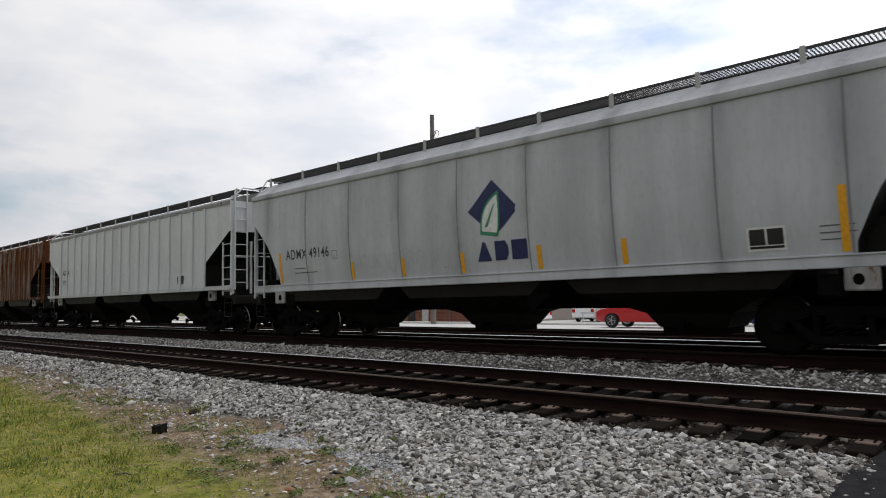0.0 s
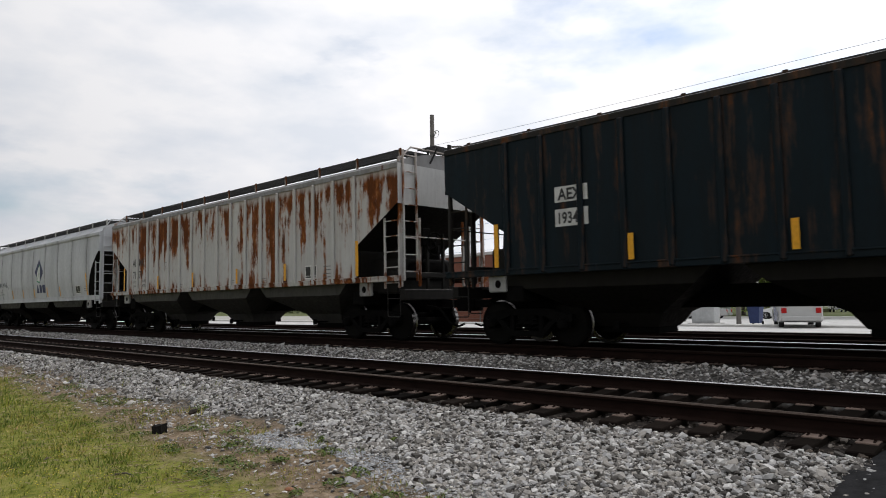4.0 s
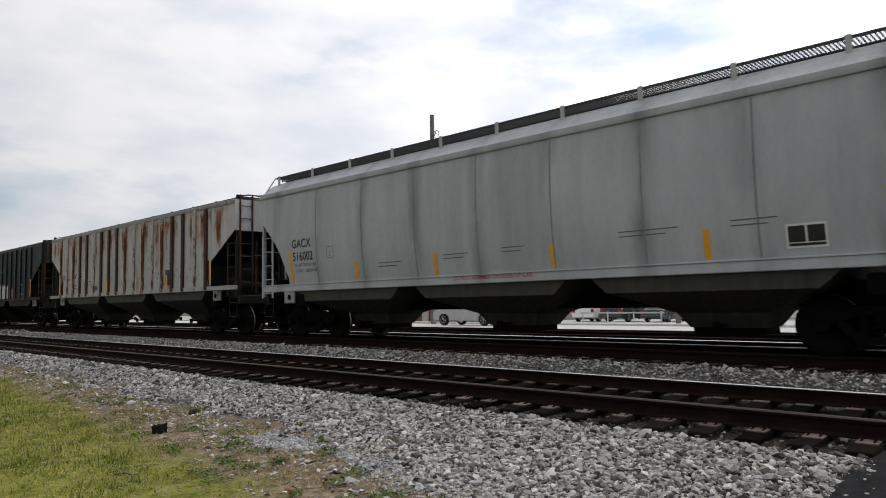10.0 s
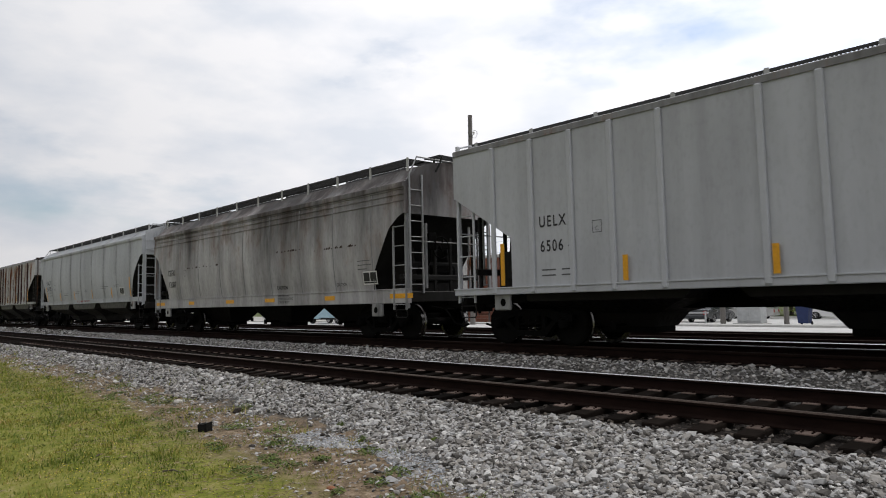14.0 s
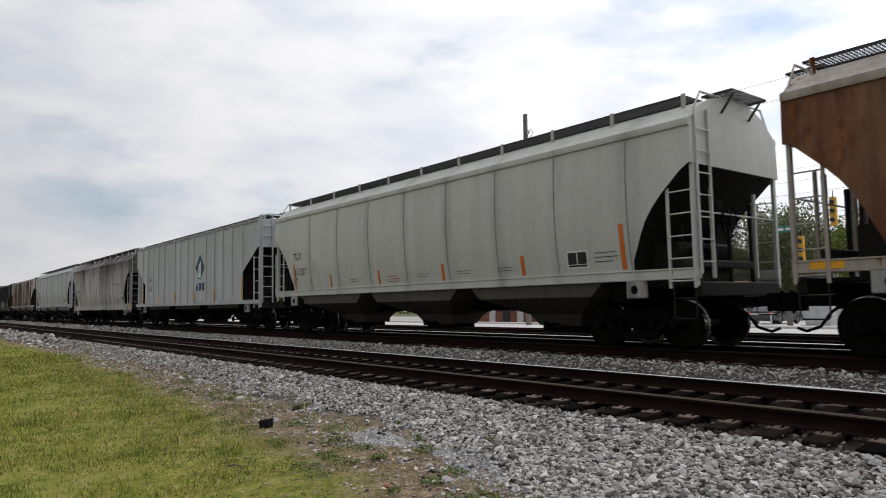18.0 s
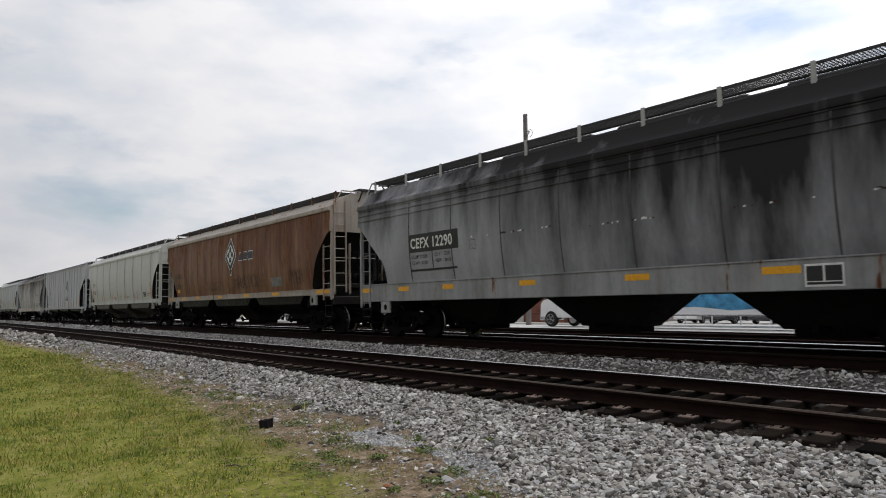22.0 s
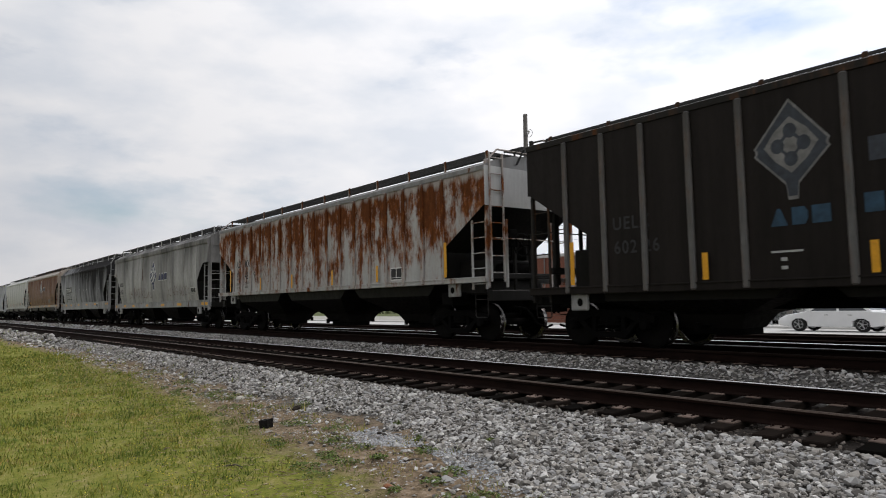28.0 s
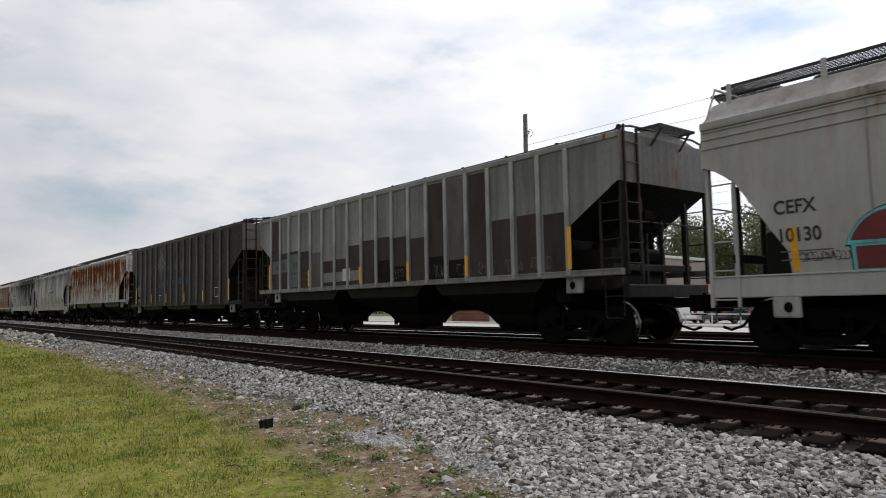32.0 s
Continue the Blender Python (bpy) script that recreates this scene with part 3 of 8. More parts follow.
class Style:
    """Cross-section and heights of one kind of hopper car."""

    def __init__(self, kind, sill0, sill1, eave, board, roof_top, cut=None):
        self.kind, self.sill0, self.sill1, self.eave, self.board, self.roof_top, self.cut = kind, sill0, sill1, eave, board, roof_top, cut

    def half_width(self, z):
        if self.kind == "round":
            u = (z - self.sill1) / (self.eave - self.sill1)
            return float(np.interp(u, [-1, 0, 0.12, 0.3, 0.5, 0.68, 0.85, 1.0], [1.47, 1.47, 1.525, 1.575, 1.60, 1.60, 1.585, 1.565]))
        return 1.58

    def low(self, d):
        """Lowest point of the side sheet, d metres in from the end."""
        if self.kind == "round":
            return float(np.interp(d, *self.cut)) if d <= self.cut[0][-1] else self.sill1 - 0.02
        return float(np.interp(d, [0.0, 0.05, 1.7, 1.701], [2.98, 2.98, 2.06, self.sill1 - 0.02]))


ROUND = Style("round", 1.19, 1.36, 3.69, 4.30, 4.33, ([0.0, 0.1, 0.70, 0.95, 1.10, 1.28, 1.36], [3.05, 3.05, 2.55, 2.28, 2.02, 1.65, 1.50]))
ROUND_DEEP = Style("round", 0.87, 1.19, 3.52, 4.25, 4.22, ([0.0, 0.12, 0.6, 1.42, 1.45], [2.90, 2.90, 2.62, 1.52, 1.40]))
ROUND_MID = Style("round", 0.95, 1.40, 3.45, 4.25, 4.22, ([0.0, 0.1, 1.35, 1.45], [3.0, 3.0, 1.95, 1.70]))
ROUND_LIP = Style("round", 0.93, 1.20, 3.56, 4.25, 4.22, ([0.0, 0.55, 1.42, 1.45], [2.75, 2.75, 2.02, 1.90]))
RIBBED = Style("ribbed", 1.31, 1.42, 3.86, 4.26, 4.20)
RIBBED_LOW = Style("ribbed", 1.31, 1.42, 3.86, 4.02, 4.03)
RIBBED_TALL = Style("ribbed", 0.99, 1.12, 3.98, 4.18, 4.13)
DEEP_SILLED = (ROUND_DEEP, ROUND_MID, ROUND_LIP)


def body_mesh(st, mat, slope, end):
    """The tank: side sheets, end sheets and end slope sheets as one hull with open-cut lower corners."""
    ds = [0.0, 0.05, 0.22, 0.42, 0.62, 0.82, 1.0, 1.12, 1.22, 1.34, 1.36, 1.361, 1.42, 1.45, 1.451, 1.6] if st.kind == "round" else [0.0, 0.05, 0.5, 1.0, 1.4, 1.7, 1.701]
    xs = [-HALF + d for d in ds] + [-5.6, -4.2, -2.8, -1.4, 0, 1.4, 2.8, 4.2, 5.6] + [HALF - d for d in reversed(ds)]
    n = 10
    rings = []
    for x in xs:
        lo = st.low(HALF - abs(x))
        zs = [lo + (st.eave - lo) * k / n for k in range(n + 1)]
        left = [(x, -st.half_width(z), z) for z in zs]
        right = [(x, st.half_width(z), z) for z in reversed(zs)]
        rings.append(left + right)
    k = len(rings[0])
    v = [p for r in rings for p in r]
    f = [(i * k + j, i * k + (j + 1) % k, (i + 1) * k + (j + 1) % k, (i + 1) * k + j) for i in range(len(rings) - 1) for j in range(k)]
    mi = [1 if j == k - 1 else 0 for i in range(len(rings) - 1) for j in range(k)] + [2, 2]
    f += [tuple(range(k)), tuple(range(len(v) - 1, len(v) - 1 - k, -1))]
    s = Shape().add(v, f)
    s.mi = mi
    return s.mesh("body", mat, slope, end, smooth=True)


def roof_mesh(st, mat):
    """A low arched roof that overhangs the side sheets with a rolled eave."""
    e, t = st.eave, st.roof_top
    if st.kind == "round":
        lip = 0.17 if st is ROUND_LIP else 0.10
        prof = [(-1.45, e - 0.02), (-1.60, e - 0.02), (-1.612, e + 0.02), (-1.60, e + lip), (-1.50, e + lip + 0.03), (-1.32, e + lip + 0.16), (-1.15, t - 0.25), (-0.8, t - 0.12), (-0.4, t - 0.03), (0, t)]
    else:
        prof = [(-1.55, e - 0.10), (-1.605, e - 0.10), (-1.605, e), (-1.56, e + 0.02), (-1.15, t - 0.17), (-0.6, t - 0.05), (0, t)]
    prof = prof + [(-y, z) for y, z in reversed(prof[:-1])]
    return Shape().prism(prof, -HALF + 0.01, HALF - 0.01, axis="x").mesh("roof", mat, smooth=True)


def rim_mesh(st, mat):
    """Raised mouldings along the eave of the deep-silled cars."""
    s = Shape()
    for z in (st.eave - 0.05, st.eave - 0.17, st.eave - 0.32):
        for sg in (-1, 1):
            y = st.half_width(z) * sg
            s.box(-HALF + 0.02, y - 0.02, z - 0.012, HALF - 0.02, y + 0.02, z + 0.012, 0.004)
    return s.mesh("eave_moulding", mat)


def board_mesh(x0, x1, y0, y1, z):
    """A strip of open grating: frame bars, cross slats and two runners."""
    s = Shape()
    for y in (y0, y1):
        s.box(x0, y - 0.01, z - 0.045, x1, y + 0.01, z, 0.003)
    n = max(2, int((x1 - x0) / 0.06))
    for i in range(n + 1):
        x = x0 + (x1 - x0) * i / n
        s.box(x - 0.011, y0, z - 0.024, x + 0.011, y1, z - 0.004)
    return s.mesh("running_board", M_GRATE)


def ladder_mesh(x0, x1, y, z0, z1, mat, rungs):
    s = Shape()
    for x in (x0, x1):
        s.box(x - 0.028, y - 0.02, z0, x + 0.028, y + 0.02, z1, 0.006)
    for i in range(rungs):
        z = z0 + 0.12 + (z1 - z0 - 0.2) * i / max(1, rungs - 1)
        s.tube([(x0, y - 0.03, z), (x1, y - 0.03, z)], 0.013, 6)
    return s.mesh("ladder", mat)


def stirrup_mesh(x0, x1, y, z0, z1, mat):
    s = Shape()
    s.tube([(x0, y, z1), (x0, y, z0 + 0.04), (x0 + 0.03, y, z0), (x1 - 0.03, y, z0), (x1, y, z0 + 0.04), (x1, y, z1)], 0.014, 6)
    s.tube([(x0, y, (z0 + z1) / 2), (x1, y, (z0 + z1) / 2)], 0.012, 6)
    return s.mesh("sill_step", mat)


def hopper_mesh(st, mat, xc):
    """A bay that narrows to its outlet gate."""
    t, zb = 2.28, 0.36
    zt = max(st.sill0 + 0.2, 1.3)
    def ring(hx, hy, z):
        return [(xc - hx, -hy, z), (xc + hx, -hy, z), (xc + hx, hy, z), (xc - hx, hy, z)]
    w = 1.42
    if st in DEEP_SILLED:
        v = ring(t, w, zt) + ring(1.5, 0.75, 0.94) + ring(0.85, 0.4, 0.42) + ring(0.8, 0.35, zb)
    else:
        v = ring(t, w, zt) + ring(t - 0.55, w - 0.03, zt - 0.45) + ring(0.80, 0.62, 0.60) + ring(0.62, 0.45, zb)
    f = [(0, 3, 2, 1), (12, 13, 14, 15)] + [(r * 4 + i, r * 4 + (i + 1) % 4, r * 4 + 4 + (i + 1) % 4, r * 4 + 4 + i) for r in range(3) for i in range(4)]
    return Shape().add(v, f).mesh("hopper_bay", mat)


def gate_mesh(xc, mat):
    s = Shape()
    s.box(xc - 0.6, -0.4, 0.25, xc + 0.6, 0.4, 0.38, 0.02)
    s.tube([(xc, -0.9, 0.4), (xc, 0.9, 0.4)], 0.025, 8)
    for y in (-0.9, 0.9):
        s.box(xc - 0.05, y - 0.04, 0.33, xc + 0.06, y + 0.04, 0.47, 0.01)
    return s.mesh("outlet_gate", mat)


def wheelset_mesh():
    s = Shape()
    for sg in (-1, 1):
        y = 0.7535 * sg
        s.lathe([(0.05, y - 0.085 * sg), (0.16, y - 0.085 * sg), (0.19, y - 0.02 * sg), (0.37, y + 0.005 * sg), (0.39, y + 0.066 * sg), (0.452, y + 0.066 * sg)], 32, mi=0)
        s.lathe([(0.455, y + 0.066 * sg), (0.458, y - 0.04 * sg), (0.487, y - 0.055 * sg), (0.487, y - 0.075 * sg), (0.40, y - 0.08 * sg)], 32, mi=1, caps=False)
    s.lathe([(0.085, -0.95), (0.085, 0.95)], 12, mi=0)
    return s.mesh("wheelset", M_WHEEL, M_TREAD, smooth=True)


def side_frame_mesh():
    """Cast truck side frame with its window, pedestals and bearing caps."""
    s = Shape()
    # upper member, lower member and columns leave the spring opening free
    s.prism([(-1.1, 0.50), (-1.1, 0.64), (-0.45, 0.76), (0.45, 0.76), (1.1, 0.64), (1.1, 0.50), (0.72, 0.50), (0.42, 0.62), (-0.42, 0.62), (-0.72, 0.50)], -0.07, 0.07)
    s.prism([(-0.74, 0.52), (-0.42, 0.20), (0.42, 0.20), (0.74, 0.52), (0.60, 0.52), (0.36, 0.31), (-0.36, 0.31), (-0.60, 0.52)], -0.07, 0.07)
    for x in (-0.36, 0.36):
        s.box(x - 0.05, -0.06, 0.28, x + 0.05, 0.06, 0.66, 0.01)
    for x in (-0.89, 0.89):
        s.lathe([(0.02, -0.16), (0.085, -0.15), (0.115, -0.10), (0.115, 0.02)], 14, at=(x, 0, 0.457))
        s.box(x - 0.14, -0.09, 0.50, x + 0.14, 0.09, 0.6, 0.02)
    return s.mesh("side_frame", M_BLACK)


def spring_mesh():
    s = Shape()
    s.tube([(0.07 * math.cos(k * 0.9), 0.07 * math.sin(k * 0.9), 0.31 + k * 0.27 / 24) for k in range(25)], 0.018, 4)
    return s.mesh("coil_spring", M_BLACK)


def bolster_mesh():
    s = Shape()
    s.box(-0.24, -1.05, 0.42, 0.24, 1.05, 0.66, 0.04)
    s.lathe([(0.2, 0.66), (0.2, 0.8)], 16, axis="z")
    for x in (-0.5, 0.5):
        s.beam((x, -0.8, 0.4), (x, 0.8, 0.4), 0.09, 0.09)
    for x in (-0.42, 0.42):
        for y in (-0.75, 0.75):
            s.box(x - 0.05, y - 0.1, 0.3, x + 0.05, y + 0.1, 0.55, 0.02)
    return s.mesh("truck_bolster", M_BLACK)


def coupler_mesh():
    """Knuckle coupler reaching from the striker to the pulling face, along +x."""
    s = Shape()
    s.box(-0.5, -0.09, 0.78, 0.52, 0.09, 0.97, 0.02)
    s.prism([(0.5, -0.16), (0.74, -0.2), (0.8, -0.08), (0.68, -0.02), (0.68, 0.1), (0.78, 0.2), (0.6, 0.24), (0.5, 0.14)], 0.70, 1.02, axis="z")
    s.tube([(0.62, 0.17, 0.66), (0.62, 0.17, 1.06)], 0.03, 8)
    s.tube([(0.45, -0.1, 0.8), (0.4, -0.55, 0.78), (0.4, -1.1, 0.86)], 0.014, 6)
    return s.mesh("coupler", M_BLACK, smooth=False)


def hose_mesh():
    s = Shape()
    s.tube([(0.25, -0.34, 0.78), (0.42, -0.36, 0.66), (0.58, -0.3, 0.42), (0.78, -0.2, 0.34), (0.9, -0.12, 0.4)], 0.028, 7)
    return s.mesh("brake_hose", M_BLACK, smooth=True)


def end_frame_mesh(st, mat):
    """End sill, platform and uprights at the car's +x end."""
    s = Shape()
    z = min(st.sill1 - 0.06, 1.14)
    s.box(HALF - 0.16, -1.4, z - 0.24, HALF, 1.4, z, 0.015)
    s.box(HALF - 1.6, -0.62, z - 0.06, HALF - 0.16, 0.62, z, 0.01)
    return s.mesh("end_sill", mat)


def post_mesh(x, y, z0, z1, mat, w=0.07, d=0.1):
    return Shape().box(x - w / 2, y - d / 2, z0, x + w / 2, y + d / 2, z1, 0.012).mesh("corner_post", mat)


def brake_wheel_mesh():
    s = Shape()
    s.tube([(0, 0.28 * math.cos(k * math.tau / 24), 0.28 * math.sin(k * math.tau / 24)) for k in range(24)], 0.016, 6, closed=True)
    for k in range(5):
        a = k * math.tau / 5
        s.tube([(0, 0, 0), (0.0, 0.28 * math.cos(a), 0.28 * math.sin(a))], 0.012, 5)
    s.lathe([(0.05, -0.05), (0.05, 0.04)], 10, axis="x")
    return s.mesh("brake_wheel", M_BLACK)


def brake_gear_mesh():
    """Brake cylinder, reservoir and pipes on the end platform."""
    s = Shape()
    s.lathe([(0.02, -0.32), (0.15, -0.3), (0.15, 0.3), (0.02, 0.32)], 14, axis="x", at=(-0.85, -0.45, 1.62))
    s.lathe([(0.02, -0.45), (0.19, -0.42), (0.19, 0.42), (0.02, 0.45)], 14, axis="y", at=(-0.8, 0.3, 1.62))
    s.box(-1.0, -0.62, 1.36, -0.7, 0.75, 1.47, 0.01)
    s.tube([(-0.8, -0.45, 1.47), (-0.4, -0.6, 1.5), (-0.15, -0.6, 1.9), (-0.15, -0.6, 2.3)], 0.02, 6)
    s.box(-0.22, -0.74, 2.1, -0.05, -0.46, 2.5, 0.02)
    return s.mesh("brake_gear", M_BLACK)


def handrail_mesh(mat, z):
    s = Shape()
    s.tube([(0, -1.4, z - 0.1), (0, -1.4, z), (0, 1.4, z), (0, 1.4, z - 0.1)], 0.014, 6)
    return s.mesh("handrail", mat)


WHEELSET, SIDE_FRAME, SPRING, BOLSTER, COUPLER, HOSE, BRAKE_WHEEL, BRAKE_GEAR = (wheelset_mesh(), side_frame_mesh(), spring_mesh(), bolster_mesh(), coupler_mesh(), hose_mesh(), brake_wheel_mesh(), brake_gear_mesh())
SPINNERS = []


def center_sill_mesh(x0, x1):
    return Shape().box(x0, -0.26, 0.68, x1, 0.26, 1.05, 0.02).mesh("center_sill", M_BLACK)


def sill_mesh(st, mat, sg):
    y = st.half_width(st.sill1) * sg
    s = Shape()
    s.box(-HALF, y - 0.09 * sg, st.sill0, HALF, y + 0.035 * sg, st.sill1, 0.012)
    s.box(-HALF, y - 0.05 * sg, st.sill1 - 0.012, HALF, y + 0.055 * sg, st.sill1 + 0.012, 0.003)
    return s.mesh("side_sill", mat)


EVEN = [-6.85 + 0.862 * i for i in range(17)]
CLOSE = [-7.13 + 0.815 * i for i in range(18)]
UNEVEN = [-7.5, -6.73] + [-6.01 + 0.825 * i for i in range(17)]
WIDE = [-7.32, -6.26, -5.27, -4.35, -3.35, -1.62, -0.73, 0.33, 1.18, 2.83, 3.85, 4.85, 5.9, 7.0]
WIDE_TOO = [-7.42, -6.42, -5.47, -4.47, -3.49, -1.81, -0.85, 0.15, 1.15, 2.12, 3.1, 4.1, 5.1, 6.1, 7.05]


def side_text(body, size, x, z, st, mat, parent, name="lettering", bold=0.0, spread=1.0, proud=0.005, narrow=1.0):
    """Stencilled words laid on the near side sheet, following its curve. x is where they begin."""
    cu = bpy.data.curves.new("words", "FONT")
    cu.body, cu.size, cu.offset, cu.space_character = body, size / 0.7, bold, spread
    ob = bpy.data.objects.new("words", cu)
    scene.collection.objects.link(ob)
    bpy.context.view_layer.update()
    me = bpy.data.meshes.new_from_object(ob.evaluated_get(bpy.context.evaluated_depsgraph_get()))
    bpy.data.objects.remove(ob)
    for v in me.vertices:
        zz = z + v.co.y
        v.co = (x + v.co.x * narrow, -st.half_width(zz) - proud, zz)
    me.materials.clear()
    me.materials.append(mat)
    return part(name, me, parent)


def side_patch(poly, st, mat, parent, name, label="", proud=0.004):
    """A flat painted or taped patch on the near side: polygon of (x, z), cut into rows so that it follows the curve."""
    bm = bmesh.new()
    bm.faces.new([bm.verts.new((x, 0, z)) for x, z in poly])
    if st.kind == "round":
        zs = [p[1] for p in poly]
        k = math.ceil(min(zs) / 0.1) * 0.1
        while k < max(zs):
            bmesh.ops.bisect_plane(bm, geom=bm.verts[:] + bm.edges[:] + bm.faces[:], plane_co=(0, 0, k), plane_no=(0, 0, 1))
            k += 0.1
    for v in bm.verts:
        v.co.y = -st.half_width(v.co.z) - proud
    me = bpy.data.meshes.new(name)
    bm.to_mesh(me)
    bm.free()
    me.materials.append(mat)
    return part(name, me, parent, label)


def rect(x, z, w, h):
    return [(x, z), (x + w, z), (x + w, z + h), (x, z + h)]


def bars(x, z, widths, h, gap, st, mat, parent):
    """Small print too fine to read: one plain bar a line."""
    for i, w in enumerate(widths):
        side_patch(rect(x, z - i * gap, w, h * 0.5), st, mat, parent, "small_print")


MESHES = {}


def shared(key, make):
    if key not in MESHES:
        MESHES[key] = make()
    return MESHES[key]


def hopper_car(st, x0, mat, label, sill_mat=None, trim=None, ribs=(), rib_mat=None, stripes=(), stripe_z=None, post_mat=None, brake_end=1, under=None, end_mat=None, tape=M_YELLOW):
    """A covered hopper car, its centre at x0 when the clip starts."""
    MESHES.clear()
    car = tagged(new("covered_hopper_car"), label, "freight car", "coupled covered hopper cars")
    car.matrix_basis = pose(x0, TRACK_Y, TRACK_Z, TRACK_LEAN, 0, 0)
    trim, post_mat, sill_mat = trim or (mat if st.kind == "round" else P["roof"]), post_mat or mat, sill_mat or mat
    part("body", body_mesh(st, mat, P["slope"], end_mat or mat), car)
    part("roof", roof_mesh(st, trim), car)
    if st in (ROUND_DEEP, ROUND_MID):
        part("eave_moulding", rim_mesh(st, mat), car)
    for sg in (-1, 1):
        part("side_sill", sill_mesh(st, sill_mat, sg), car)
    for sg in (-1, 1):
        turn = pose(0, 0, 0, 0, 0, 0 if sg > 0 else 180)
        for y in (-0.62, 0.62):
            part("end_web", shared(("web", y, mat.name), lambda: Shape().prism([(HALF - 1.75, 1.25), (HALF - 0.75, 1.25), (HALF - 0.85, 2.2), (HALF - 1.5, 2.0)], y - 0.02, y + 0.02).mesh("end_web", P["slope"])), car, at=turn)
        for y in (-1, 1):
            br = part("jacking_bracket", shared(("bracket", st.sill0, y), lambda: Shape().box(HALF - 1.55, y * 1.42, st.sill0 - 0.3, HALF - 1.1, y * 1.5, st.sill0 + 0.01, 0.02).mesh("jacking_bracket", P["bracket"])), car, at=turn)
            part("bracket_hole", shared(("hole", st.sill0, y), lambda: Shape().lathe([(0.075, y * 1.503), (0.075, y * 1.508)], 14, at=(HALF - 1.36, 0, st.sill0 - 0.15)).mesh("bracket_hole", M_BLACK)), br)
    if st in DEEP_SILLED:
        for sg in (-1, 1):
            part("stub_sill", shared("stub", lambda: center_sill_mesh(5.4, HALF - 0.1)), car, at=pose(0, 0, 0, 0, 0, 0 if sg > 0 else 180))
    else:
        part("center_sill", center_sill_mesh(-HALF + 0.1, HALF - 0.1), car)
    for sg in (-1, 1):
        part("body_bolster", shared("bolster", lambda: Shape().box(-0.22, -1.42, 0.82, 0.22, 1.42, 1.12, 0.03).mesh("body_bolster", M_BLACK)), car, at=(sg * TRUCK, 0, 0))
    for xc in ((-4.6, 0, 4.6) if st in DEEP_SILLED else (-4.88, -0.28, 4.32)):
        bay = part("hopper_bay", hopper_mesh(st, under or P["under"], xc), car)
        part("outlet_gate", shared(("gate", xc), lambda: gate_mesh(xc, M_BLACK)), bay)
    # running boards over the roof, with the cross boards at both ends
    z = st.board
    for y in (-1.15, 0.60):
        part("running_board", shared(("board", z, y), lambda: board_mesh(-HALF + 0.2, HALF - 0.35, y, y + 0.55, z)), car)
    for sg in (-1, 1):
        turn = pose(0, 0, 0, 0, 0, 0 if sg > 0 else 180)
        # a cross board between the two, and a step-over platform that hangs out past the end sheet
        part("cross_board", shared(("cross", z), lambda: board_mesh(HALF - 0.9, HALF - 0.36, -0.6, 0.6, z + 0.004)), car, at=turn)
        plat = part("roof_platform", shared(("plat", z), lambda: board_mesh(HALF - 0.3, HALF + 0.32, -0.62, 0.62, z + 0.05)), car, at=turn)
        for y in (-0.5, 0.5):
            part("platform_bracket", shared(("platb", z, y), lambda: Shape().beam((HALF + 0.28, y, z + 0.01), (HALF + 0.01, y, z - 0.30), 0.035).beam((HALF - 0.05, y, z - 0.28), (HALF - 0.05, y, z + 0.01), 0.04).mesh("platform_bracket", M_GRATE)), plat)
    sup = P["rib5"] if mat is P["rust10"] or mat is P["rust3"] or mat is P["rust13"] else (P["soot"] if post_mat is P["soot"] else P["pale"])
    for i in range(11):
        x = -HALF + 0.35 + i * (2 * HALF - 0.7) / 10
        for sg in (-1, 1):
            lo = st.roof_top - 0.27
            part("board_support", shared(("sup", z, lo, sg, sup.name), lambda: Shape().box(-0.045, sg * 1.16 - 0.015, lo - 0.02, 0.045, sg * 1.16 + 0.015, z + 0.02, 0.008).mesh("board_support", sup)), car, at=(x, 0, 0))
    for i in range(4):
        part("roof_hatch", shared(("hatch", st.roof_top), lambda: Shape().box(-1.5, -0.34, st.roof_top - 0.03, 1.5, 0.34, st.roof_top + 0.06, 0.03).mesh("roof_hatch", M_GRATE)), car, at=(-5.6 + i * 3.73, 0, 0))
    # ribs of the flat-sided cars
    if ribs:
        w = 0.095 if mat is P["rust5"] else 0.06
        mats = rib_mat if isinstance(rib_mat, tuple) else (rib_mat,)
        for q, x in enumerate(ribs):
            rm = mats[q % len(mats)]
            rib = shared(("rib", st.eave, st.sill0, rm.name), lambda: Shape().box(-w, -1.64, st.sill0 + 0.02, w, -1.57, st.eave - 0.10, 0.02).mesh("side_rib", rm))
            part("side_rib", rib, car, at=(x, 0, 0))
            part("side_rib", rib, car, at=pose(x, 0, 0, 0, 0, 180))
    else:
        seam = shared(("seam", st.sill1, st.eave, st is ROUND_MID, mat is P["rust10"]), lambda: seam_mesh(st, mat if mat is P["rust10"] else P["seamd" if st is ROUND_MID else "seam"]))
        for i in range(8):
            part("weld_seam", seam, car, at=(-5.83 + i * 1.855, 0, 0))
            part("weld_seam", seam, car, at=pose(-5.83 + i * 1.855, 0, 0, 0, 0, 180))
